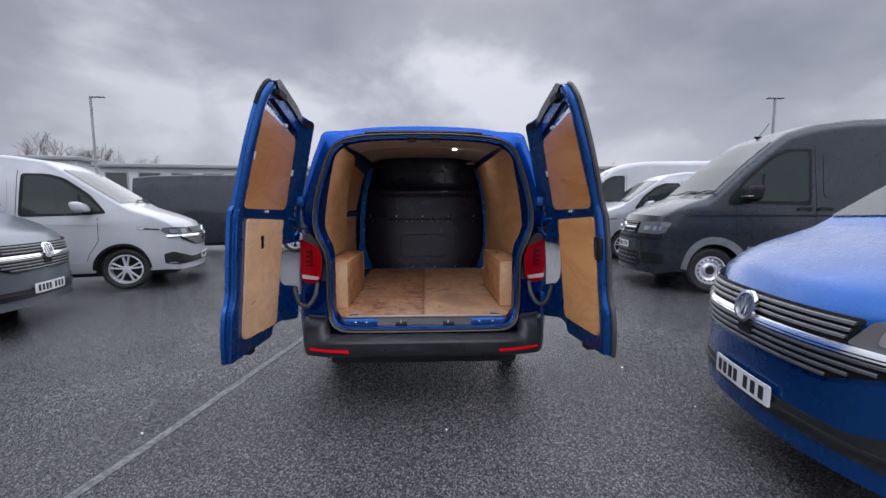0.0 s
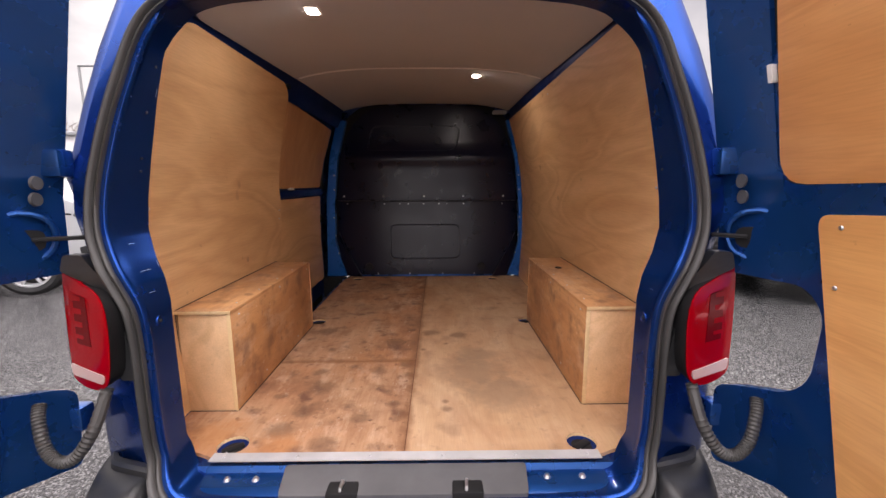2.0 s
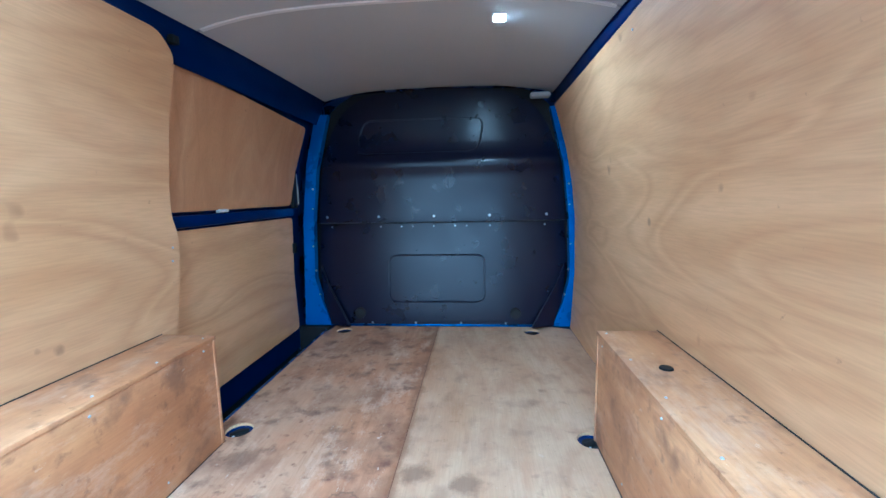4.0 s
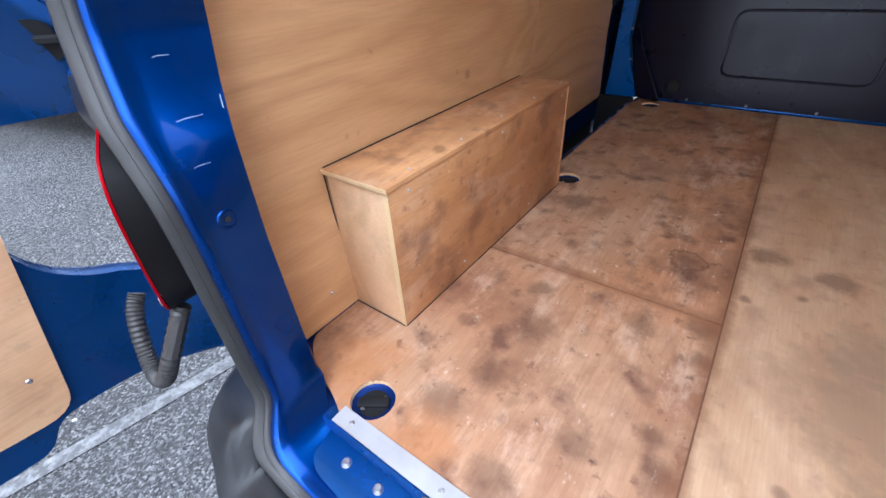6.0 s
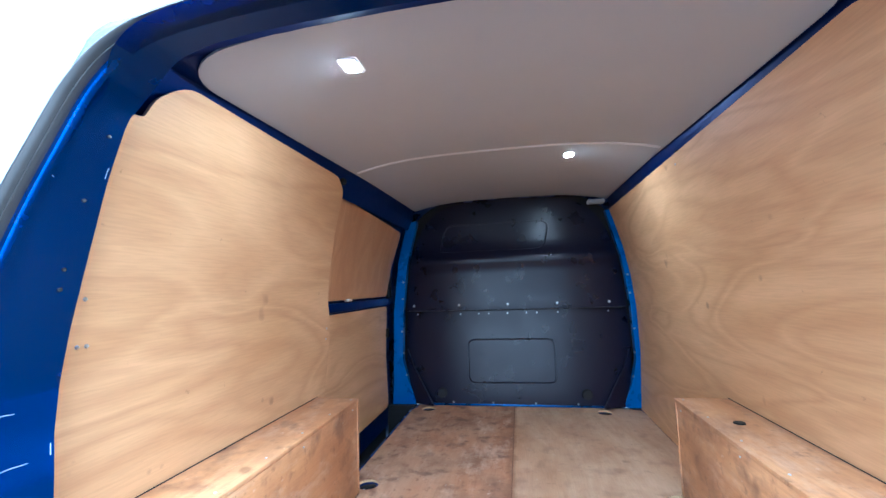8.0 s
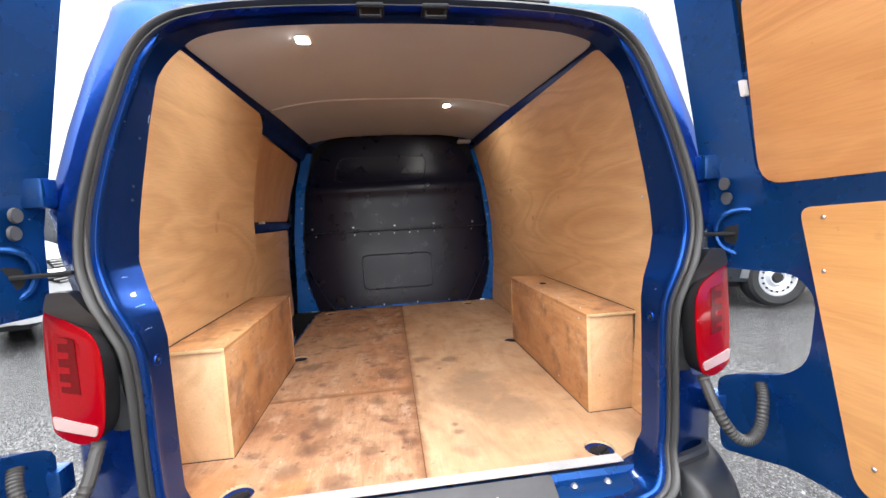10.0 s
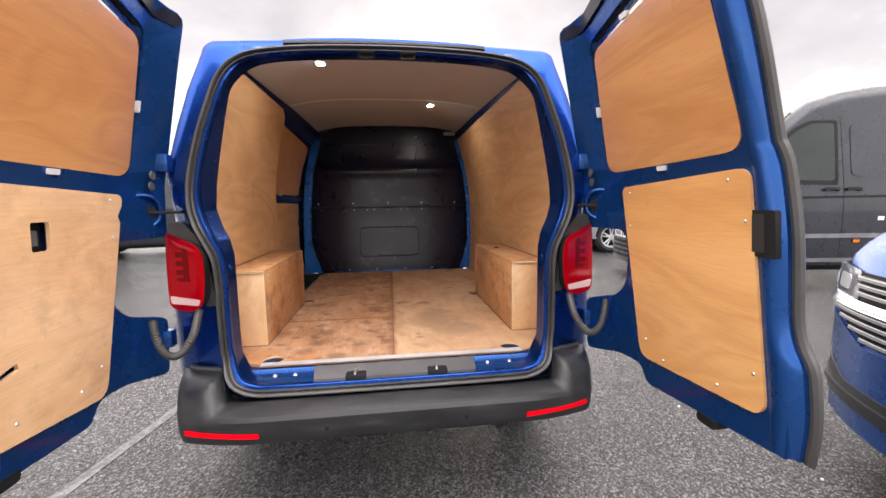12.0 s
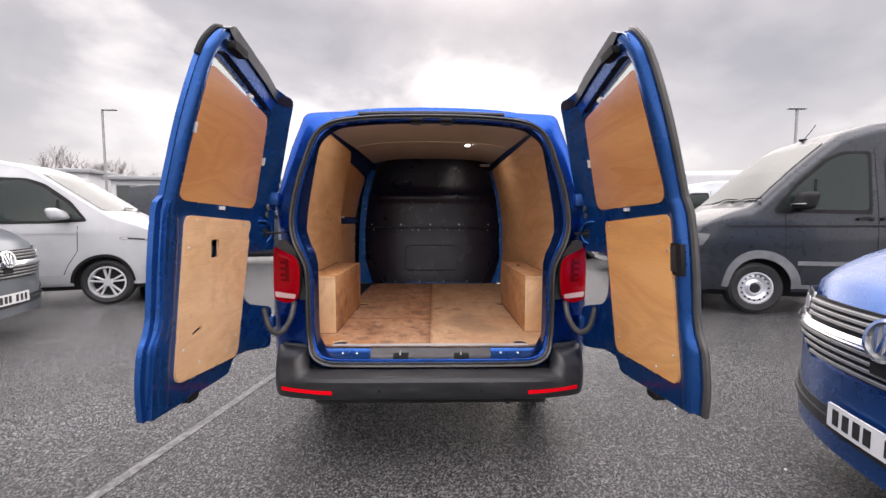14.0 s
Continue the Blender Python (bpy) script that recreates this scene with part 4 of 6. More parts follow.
def front_of_van(root, spec, mat, trim, crafter):
    """Grille, lamps, bumper, emblem and plate."""
    cuts = tuple(np.linspace(-1.05, 1.05, 31))
    N = lambda off: on_nose(spec, off)
    mir = lambda pts: [(a, b) for a, b in pts] + [(-a, b) for a, b in reversed(pts)]
    if crafter:
        grille = rounded(mir([(0.44, 0.90), (0.50, 1.10)]), 0.02, 3)
        lamp = [(0.50, 0.915), (0.86, 0.905), (0.99, 0.935), (1.08, 1.09), (0.90, 1.105), (0.55, 1.10)]
        slats = [(0.93, 0.45), (0.985, 0.465), (1.04, 0.48), (1.08, 0.49)]
        em, pl, er = 1.0, 0.70, 0.085
        band = mir([(0.66, 0.42), (1.04, 0.44), (1.02, 0.60), (0.64, 0.60)])
        skirt = rounded(mir([(0.9, 0.27), (1.16, 0.33), (1.18, 0.80), (0.50, 0.82)]), 0.03, 3)
    else:
        grille = rounded(mir([(0.48, 0.685), (0.76, 0.79), (0.80, 0.85), (0.55, 0.862), (0.60, 0.985)]), 0.02, 3)
        lamp = [(0.555, 0.872), (0.80, 0.862), (1.00, 0.885), (1.10, 0.945), (1.06, 0.99), (0.85, 0.998), (0.625, 0.988)]
        slats = [(0.708, 0.50), (0.742, 0.58), (0.776, 0.67), (0.810, 0.745), (0.90, 0.555), (0.932, 0.565), (0.964, 0.575)]
        em, pl, er = 0.895, 0.475, 0.09
        band = mir([(0.60, 0.385), (0.86, 0.375), (1.06, 0.41), (1.08, 0.56), (0.90, 0.595), (0.74, 0.535), (0.60, 0.485)])
        skirt = rounded(mir([(0.9, 0.29), (1.16, 0.33), (1.17, 0.66), (1.0, 0.80), (0.80, 0.775), (0.49, 0.668)]), 0.02, 3)
    g = part("grille", slab(grille, [], 0.010, N(0.002), ucuts=cuts), BLACKP, root, "black radiator grille with bright slats")
    def tilted(off, z, k):
        f = N(off)
        return lambda u, v, d: f(u, v, d - k * (v - z))

    for z, w in slats:
        part("slat", slab([(-w, z - 0.008), (w, z - 0.008), (w, z + 0.007), (-w, z + 0.007)], [], 0.016, tilted(0.012, z, 0.5), ucuts=cuts, bevel=0.003), SATIN, g)
        part("slat_edge", slab([(-w, z + 0.0025), (w, z + 0.0025), (w, z + 0.0065), (-w, z + 0.0065)], [], 0.006, tilted(0.024, z, 0.4), ucuts=cuts), SLATEDGE, g, "thin bright edge")
    for z, h, w in (((0.857, 0.012, 1.0), (0.833, 0.004, 0.78)) if not crafter else ((1.01, 0.008, 0.46),)):
        part("chrome_bar", slab([(-w, z - h), (w, z - h), (w, z + h), (-w, z + h)], [], 0.014, tilted(0.020, z, 0.45), ucuts=cuts, bevel=0.003), CHROME, g, "chrome bar between the headlamps")
    if not crafter:
        part("radar_cover", slab(rounded([(-0.06, 0.745), (0.06, 0.745), (0.06, 0.80), (-0.06, 0.80)], 0.008, 2), [], 0.018, N(0.016), bevel=0.003), BLACKP, g, "black sensor cover")
    badge(root, lambda u, v, d: N(0.034)(u, v + em, d), er)
    for s in (1, -1):
        poly = rounded([(s * a, b) for a, b in lamp], 0.02, 3)
        side = tuple(s * c for c in np.linspace(0.55, 1.08, 12))
        h = part("headlamp", slab(poly, [], 0.012, N(0.002), cuts=(0.9, 0.94, 0.97), ucuts=side, bevel=0.004), LENSGLASS, root, "clear headlamp")
        cx, cz = (0.76, 1.00) if crafter else (0.79, 0.928)
        for dx in (-0.085, 0.085):
            bm = slab(rounded([(s * (cx + dx - 0.055), cz - 0.034), (s * (cx + dx + 0.055), cz - 0.034), (s * (cx + dx + 0.065), cz + 0.034), (s * (cx + dx - 0.045), cz + 0.034)], 0.02, 3), [], 0.004, N(0.0125))
            part("reflector", bm, STEEL, h, "bright reflector")
    part("bumper", slab(skirt, [], 0.014, N(0.0), cuts=(0.4, 0.5, 0.6, 0.7), ucuts=tuple(cuts) + (1.1, -1.1), bevel=0.005), mat, root, "front bumper in body colour")
    if crafter:
        for s in (1, -1):
            part("side_intake", slab(rounded([(s * a, b) for a, b in ((0.62, 0.42), (1.0, 0.44), (0.98, 0.60), (0.60, 0.60))], 0.02, 3), [], 0.006, N(0.0145), ucuts=cuts), BLACKP, root, "black side intake")
        part("lower_intake", slab(rounded(mir([(0.55, 0.34), (0.54, 0.60)]), 0.03, 3), [], 0.006, N(0.0145), ucuts=cuts), BLACKP, root, "black lower air intake")
        for z in (0.40, 0.47, 0.54):
            part("intake_bar", slab([(-0.53, z - 0.012), (0.53, z - 0.012), (0.53, z + 0.012), (-0.53, z + 0.012)], [], 0.012, N(0.019), ucuts=cuts, bevel=0.003), trim, root)
        part("bumper_step", slab(rounded(mir([(0.62, 0.80), (1.0, 0.82), (1.0, 0.86), (0.48, 0.855)]), 0.01, 2), [], 0.012, N(0.003), ucuts=cuts, bevel=0.003), BLACKP, root, "black line under the lamps")
    else:
        part("lower_intake", slab(rounded(band, 0.02, 3), [], 0.008, N(0.0145), cuts=(0.48, 0.53), ucuts=cuts, bevel=0.003), BUMPERP, root, "black lower bumper band")
        part("lip", slab(rounded(mir([(0.62, 0.430), (1.04, 0.435), (1.05, 0.455), (0.62, 0.448)]), 0.004, 2), [], 0.016, N(0.020), ucuts=cuts, bevel=0.004), BUMPERP, root, "black lip across the bumper")
        for s in (1, -1):
            part("fog_lamp", slab(rounded([(s * a, b) for a, b in ((0.84, 0.395), (0.98, 0.40), (0.99, 0.42), (0.85, 0.42))], 0.006, 2), [], 0.006, N(0.022), ucuts=(s * 0.9, s * 0.95)), STEEL, root, "slim fog lamp")
            part("wing_strip", strip_on_side(spec, s > 0, fine([(0.62, 0.962), (0.40, 0.975), (0.22, 0.982)]), 0.020, 0.006), BLACKP, root, "black strip on the wing")
            part("wing_badge", strip_on_side(spec, s > 0, fine([(0.34, 0.978), (0.23, 0.982)]), 0.015, 0.009), CHROME, root, "chrome wing badge")
    plate_with_bars(root, lambda u, v, d: N(0.030 if crafter else 0.038)(u, v + pl, d))


# ---- the open van: shell, doors, load space ----
AXLE = 3.72                   # its front axle along y
OPEN_VAN = dict(T6, base=2.83)
hero = thing("open_panel_van", "bright blue panel van with both rear barn doors open", "van")


def to_world(p):
    """From van axes (x ahead) to the open van standing along y."""
    return Vector((-p[1], AXLE + p[0], p[2]))


def bolt(name, p, normal, r, parent):
    bm = bmesh.new()
    screw_head(bm, Vector(p), normal, r)
    return part(name, bm, STEEL, parent, "bright steel head")


def rear_y(z):
    k = min(1.0, max(0.0, (0.72 - z) / 0.11))
    return -0.055 + 0.20 * max(0.0, z - 1.22) - 0.055 * k * k * (3 - 2 * k)


half = [(0.0, 1.945), (0.30, 1.938), (0.50, 1.918), (0.595, 1.885), (0.650, 1.82), (0.690, 1.70), (0.722, 1.58), (0.745, 1.44), (0.746, 1.34), (0.728, 1.27),
        (0.692, 1.19), (0.664, 1.12), (0.655, 1.02), (0.655, 0.86), (0.650, 0.73), (0.625, 0.655), (0.57, 0.615), (0.45, 0.606), (0.0, 0.604)]
loop2 = curve_pts([(x, z, 0) for x, z in half] + [(-x, z, 0) for x, z in reversed(half[1:-1])], 5, True)
LOOP = [Vector((p.x, 0, p.y)) for p in loop2]
CEN = Vector((0, 0, 1.25))


def loop_out(d, y, back=0.0):
    """The opening's outline moved outwards by d, at rear_y + y, its sides deeper by back and its top shallow."""
    out, n = [], len(LOOP)
    for i in range(n):
        t = (LOOP[(i + 1) % n] - LOOP[i - 1]).normalized()
        nrm = Vector((-t.z, 0, t.x))
        if nrm.dot(LOOP[i] - CEN) < 0:
            nrm = -nrm
        p = LOOP[i] + nrm * d
        out.append(Vector((p.x, rear_y(p.z) + y + (back * min(1.0, max(0.0, (p.z - 1.12) / 0.22)) - 0.075 * min(1.0, max(0.0, (p.z - 1.80) / 0.12)) if back else 0.0), p.z)))
    return out


# outer outline of the tail, met by rays from the middle of the opening
tail = [Vector((p[0], 0, p[1])) for p in section(-AXLE + 0.1, T6, 11, False)]
tail = [Vector((0.93, 0, 0.42))] + tail + [Vector((-p.x, 0, p.z)) for p in reversed(tail[:-1])] + [Vector((-0.93, 0, 0.42))]


def outline_hit(p):
    d = (p - CEN).normalized()
    best = None
    k = len(tail)
    for i in range(k):
        a, b = tail[i] - CEN, tail[(i + 1) % k] - CEN
        e = b - a
        den = d.x * e.z - d.z * e.x
        if abs(den) < 1e-9:
            continue
        s = (a.x * e.z - a.z * e.x) / den
        u = (a.x * d.z - a.z * d.x) / den
        if s > 0 and -1e-6 <= u <= 1 + 1e-6 and (best is None or s < best):
            best = s
    return CEN + d * best


OUT = [outline_hit(p) for p in LOOP]
def edge_y(z, deep=0.24):
    """Where the outer skin ends: set back beside the lamps, further out above them."""
    return max(-0.055, rear_y(z)) + deep * (1 - 0.83 * min(1.0, max(0.0, (z - 1.25) / 0.2)))


ring_out = [Vector((p.x, edge_y(p.z), p.z)) for p in OUT]
ring_in1 = [Vector(((p.x - CEN.x) * 0.985, edge_y(p.z, 0.17), (p.z - CEN.z) * 0.985 + CEN.z)) for p in OUT]
ring_in2 = [Vector(((p.x - CEN.x) * 0.955, edge_y(p.z, 0.125), (p.z - CEN.z) * 0.955 + CEN.z)) for p in OUT]

slim = lambda z: 0.955 - 0.045 * (1 - min(1.0, max(0.0, (z - 1.22) / 0.15)))
ring_in3 = [Vector(((p.x - CEN.x) * slim(p.z), edge_y(p.z, 0.075), (p.z - CEN.z) * slim(p.z) + CEN.z)) for p in OUT]

# half width between the wall boards at a height, and where their rear edges lie
WALLX = [(0.60, 0.775), (0.65, 0.778), (1.0, 0.797), (1.3, 0.792), (1.5, 0.772), (1.7, 0.735), (1.9, 0.680), (1.96, 0.660), (2.02, 0.62)]


def wall_at(z):
    return interp(z, WALLX)


# the jamb's inner edge: height, half width, depth
INNER_EDGE = [(0.70, 0.648, 0.040), (0.79, 0.650, 0.040), (1.02, 0.650, 0.038), (1.12, 0.652, 0.042), (1.183, 0.668, 0.052), (1.24, 0.703, 0.075), (1.31, 0.731, 0.100), (1.40, 0.728, 0.110), (1.51, 0.714, 0.120), (1.67, 0.686, 0.130), (1.82, 0.660, 0.150)]
EDGE_X = [(z, x) for z, x, y in INNER_EDGE]
EDGE_Y = [(z, y) for z, x, y in INNER_EDGE]


def jamb_ring(f, past=0.0):
    """Across the jamb: 0 at the lip, 1 at its inner edge, and past that out towards the wall; straight in at the top and the sill."""
    out = []
    for a, b in zip(loop_out(0.0, 0.008), loop_out(-0.002 + past, 0.02 + 0.10 * f + 0.3 * past, 0.012 * f)):
        z, s = a.z, 1 if a.x > 0 else -1
        k = max(0.0, min(1.0, (z - 0.655) / 0.06, (1.885 - z) / 0.10, (abs(a.x) - 0.58) / 0.05))
        k = k * k * (3 - 2 * k)
        c = Vector((s * (interp(z, EDGE_X) + past), interp(z, EDGE_Y) - (0.008 if s > 0 else 0.0) + 0.45 * past, z))
        out.append(b.lerp(a.lerp(c, f), k))
    return out


LIP = sorted((p.z, p.x) for p in loop_out(0.0, 0.008) if p.x > 0.58 and 0.72 < p.z < 1.8)


def jamb_x(y, z):
    """How far out the jamb lies at a depth and height."""
    k = rear_y(z) + 0.008
    return interp(z, LIP) + (interp(z, EDGE_X) - interp(z, LIP)) * (y - k) / (interp(z, EDGE_Y) - k)


# rear frame: outer skin edge, flange, bright rounded lip, jamb
bm = bmesh.new()
rings = [ring_out, ring_in1, ring_in2, ring_in3, loop_out(0.052, 0.012), loop_out(0.045, 0.02), loop_out(0.020, 0.018), loop_out(0.016, 0.004), loop_out(0.013, 0.000), loop_out(0.003, 0.000), loop_out(0.0, 0.003),
         loop_out(-0.002, 0.010), *(jamb_ring(f) for f in (0.08, 0.25, 0.45, 0.65, 0.85, 0.96, 1.0)), jamb_ring(1.0, 0.004), jamb_ring(1.0, 0.03), jamb_ring(1.0, 0.11)]
loft(bm, rings, True)
part("rear_frame", bm, BLUE_JAMB, hero, "blue painted door jamb with small chips", 0.55)

# shell: from the rear outline forwards
bm = bmesh.new()
h0 = section(-AXLE + 0.1, OPEN_VAN)
full0 = [(y, z) for y, z in h0] + [(-y, z) for y, z in reversed(h0[:-1])]
firstring = [Vector((edge_y(z) - AXLE, y, z)) for y, z in full0]
rings = [firstring] + [ring_at(x, OPEN_VAN) for x in stations(OPEN_VAN) if x > -AXLE + 0.36]
rows = loft(bm, rings)
close_nose(bm, rows[-1], OPEN_VAN)
for v in bm.verts:
    v.co = to_world(v.co)
part("body", bm, BLUE, hero)

# rubber seal on the flange
bm = bmesh.new()
prof = [(0.015, 0.024), (0.014, -0.002), (0.017, -0.010), (0.021, -0.010), (0.024, -0.004), (0.027, -0.012), (0.032, -0.021), (0.037, -0.021), (0.041, -0.012), (0.043, 0.02)]
loft(bm, [loop_out(d, y) for d, y in prof], True)
part("door_seal", bm, RUBBER, hero, "grey rubber door seal round the opening", 1.2)

# roof edge strip above the opening: rain gutter steps
part("roof_strip", slab(rounded([(-0.43, 0.10), (0.43, 0.10), (0.43, 0.22), (-0.43, 0.22)], 0.02, 3), [], 0.010, lambda u, v, d: (u, v, 1.996 - 0.05 * u * u + 0.05 * (v - 0.1) + d), ucuts=(-0.3, -0.15, 0, 0.15, 0.3)), SILLP, hero, "raised grey roof edge strip")
for s in (-1, 1):
    part("roof_step", slab([(s * p[0], p[1]) for p in rounded([(0.56, 0.155), (0.70, 0.165), (0.70, 0.30), (0.56, 0.30)], 0.015, 3)], [], 0.016, lambda u, v, d: (u, v, 1.983 - 0.10 * max(0.0, abs(u) - 0.60) + 0.10 * (v - 0.1) + d), ucuts=(s * 0.60, s * 0.65), bevel=0.005), BLUE, hero, "raised step of the rain gutter")

# a pressed dimple, screw holes and scratches in the jamb
for s in (-1, 1):
    y, z, r = -0.006, 1.074, 0.013
    xj = jamb_x(y, z)
    bm = bmesh.new()
    tube(bm, [(s * xj, y + r * math.cos(a), z + r * math.sin(a)) for a in np.linspace(0, math.tau, 17)[:-1]], 0.0024, 6, True)
    d = part("dimple", bm, BLUE_JAMB, hero)
    bm = bmesh.new()
    bmesh.ops.create_cone(bm, cap_ends=True, segments=10, radius1=0.004, radius2=0.004, depth=0.004, matrix=pose(s * (xj - 0.001), y, z, 0, 90))
    part("hole", bm, DARK, d, "small dark hole")
    for y, z in ((0.087, 1.472), (0.089, 1.507), (0.099, 1.63), (0.118, 1.752)):
        bm = bmesh.new()
        bmesh.ops.create_cone(bm, cap_ends=True, segments=10, radius1=0.0035, radius2=0.0035, depth=0.004, matrix=pose(s * jamb_x(y, z), y, z, 0, 90))
        part("screw_hole", bm, INK, hero, "small dark screw hole")
    # paint scratched through where goods were slid past
    for y, z, dy, dz, r in ((-0.015, 1.152, 0.022, 0.002, 0.0004), (0.012, 1.279, 0.020, 0.001, 0.0007), (-0.004, 1.207, 0.034, 0.002, 0.0007), (0.125, 1.675, 0.003, 0.022, 0.0007), (0.058, 1.21, 0.006, 0.016, 0.0008), (0.045, 1.662, 0.006, 0.0, 0.0006))[::3 if s > 0 else 1]:
        bm = bmesh.new()
        p, q = Vector((s * jamb_x(y, z), y, z)), Vector((s * jamb_x(y + dy, z + dz), y + dy, z + dz))
        tube(bm, [p + (q - p) * t + Vector((0, 0, 0.0008 * math.sin(t * 5))) for t in (0, 0.25, 0.5, 0.75, 1.0)], r, 5)
        part("scratch", bm, SCRATCH, hero, "pale scratch in the jamb paint")

# strikers on the roof header
for x in (-0.086, 0.086):
    bm = boxes(((x - 0.036, 0.045, 1.938), (x + 0.036, 0.10, 1.952)), bevel=0.004)
    s = part("roof_striker", bm, BLACKP, hero, "black striker plate under the roof edge")
    bm = bmesh.new()
    tube(bm, [(x - 0.026, 0.062, 1.945), (x - 0.026, 0.055, 1.920), (x + 0.026, 0.055, 1.920), (x + 0.026, 0.062, 1.945)], 0.005, 8)
    part("striker_loop", bm, BLACKP, s)

# inside of the roof end: shade-darkened blue header behind the opening, up to the lining
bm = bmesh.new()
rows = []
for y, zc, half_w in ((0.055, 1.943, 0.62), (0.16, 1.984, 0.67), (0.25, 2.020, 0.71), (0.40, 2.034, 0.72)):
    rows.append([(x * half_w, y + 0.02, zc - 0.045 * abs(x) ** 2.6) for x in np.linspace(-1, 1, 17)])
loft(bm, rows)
part("roof_header", bm, HEADER, hero, "blue inner roof header, darkened for shade")

def liner_z(x, y):
    return interp(y, [(0.25, 2.020), (0.9, 2.045), (1.5, 2.070), (2.5, 2.085)]) - 0.058 * (abs(x) / 0.68) ** 3.4


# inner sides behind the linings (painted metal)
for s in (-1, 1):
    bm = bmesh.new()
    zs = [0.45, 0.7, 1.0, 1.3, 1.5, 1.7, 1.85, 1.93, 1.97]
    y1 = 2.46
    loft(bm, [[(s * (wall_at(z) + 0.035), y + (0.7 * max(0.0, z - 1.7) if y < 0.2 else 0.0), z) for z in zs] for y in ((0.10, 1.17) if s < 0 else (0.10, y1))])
    part("inner_side", bm, BLUE_SHADED, hero, "blue inner body side, darkened for shade")
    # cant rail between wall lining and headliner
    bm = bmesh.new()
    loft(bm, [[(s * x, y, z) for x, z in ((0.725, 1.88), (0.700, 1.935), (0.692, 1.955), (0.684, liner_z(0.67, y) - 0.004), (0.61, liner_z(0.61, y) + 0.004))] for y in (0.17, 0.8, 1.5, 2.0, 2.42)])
    part("cant_rail", bm, BLUE_SHADED, hero, "blue roof rail, darkened for shade")
    # clip on the rail
    part("rail_clip", boxes(((s * 0.69 - 0.012, 1.175, 1.925), (s * 0.69 + 0.012, 1.205, 1.952)), bevel=0.005), BLACKP, hero, "small black clip")

# headliner: two boards with a bright joint strip
def liner(y0, y1, rear):
    w = 0.675
    poly = [(-w, y0), (w, y0), (w, y1), (-w, y1)]
    poly = rounded(poly, [0.14, 0.14, 0.0, 0.0] if rear else 0.0, 8)
    return slab(poly, [], 0.006, lambda u, v, d: (u, v, liner_z(u, v) - d), tuple(np.linspace(y0 + 0.1, y1 - 0.1, 6)), tuple(np.linspace(-0.6, 0.6, 13)))


hl = part("headliner", liner(0.255, 1.285, True), LINER, hero, "pale grey ceiling lining board")
part("headliner_board", liner(1.292, 2.43, False), LINER, hl)
bm = bmesh.new()
loft(bm, [[(x, y, liner_z(x, y) - q) for x in np.linspace(-0.66, 0.66, 17)] for y, q in ((1.276, 0.005), (1.281, 0.010), (1.297, 0.010), (1.302, 0.005))])
part("joint_strip", bm, CLIP, hl, "white joint strip")
bm = boxes(((0.54, 2.35, 1.985), (0.65, 2.41, 2.012)), bevel=0.008)
part("lining_corner", bm, LINER, hl, "turned-down corner of the lining")

# roof lamps
for x, y in ((0.320, 1.46), (-0.327, 0.43)):
    z = liner_z(x, y)
    l = tagged(part("roof_lamp", slab(rounded([(x - 0.026, y - 0.036), (x + 0.026, y - 0.036), (x + 0.026, y + 0.036), (x - 0.026, y + 0.036)], 0.010, 3), [], 0.0085,
                                      lambda u, v, d: (u, v, z - 0.001 - d), bevel=0.003), CLIP), "small lit white roof lamp in the load space", "lamp", "load space lamps")
    part("diffuser", slab(rounded([(x - 0.0175, y - 0.025), (x + 0.0175, y - 0.025), (x + 0.0175, y + 0.025), (x - 0.0175, y + 0.025)], 0.009, 3), [], 0.004, lambda u, v, d: (u, v, z - 0.0065 - d)), LED, l, "glowing white diffuser")

# wall linings
def lining(s, poly, thick=0.009, off=0.0):
    return slab(poly, [], thick, lambda u, v, d: (s * (wall_at(v) + off - d + thick), u, v), (0.8, 1.0, 1.15, 1.3, 1.4, 1.5, 1.6, 1.7, 1.8, 1.9), (0.5, 0.9, 1.3, 1.7, 2.1))


LIN = {}
LIN[1] = tagged(part("wall_lining", lining(1, rounded([(0.118, 0.649), (2.34, 0.649), (2.34, 1.935), (0.29, 1.935), (0.226, 1.875), (0.180, 1.73), (0.164, 1.60), (0.147, 1.42), (0.132, 1.27), (0.114, 1.0)], [0, 0, 0.02, 0.06, 0.05, 0.1, 0.1, 0.1, 0.1, 0.1])), PLY_WALL), "honey-coloured plywood lining on the van's inner wall", "wall panel", "plywood wall linings")
LIN[-1] = tagged(part("wall_lining", lining(-1, rounded([(0.090, 0.649), (1.195, 0.649), (1.215, 1.03), (1.255, 1.20), (1.258, 1.32), (1.222, 1.40), (1.20, 1.65), (1.178, 1.89), (1.10, 1.935), (0.29, 1.935), (0.226, 1.875), (0.213, 1.832), (0.186, 1.828), (0.172, 1.73), (0.154, 1.60), (0.135, 1.42), (0.116, 1.27), (0.092, 1.0)], [0, 0, 0.1, 0.06, 0.03, 0.03, 0.1, 0.03, 0.03, 0.05, 0.03, 0.008, 0.004, 0.1, 0.1, 0.1, 0.1, 0.1])), PLY_WALL), "honey-coloured plywood lining with marks and screws", "wall panel", "plywood wall linings")
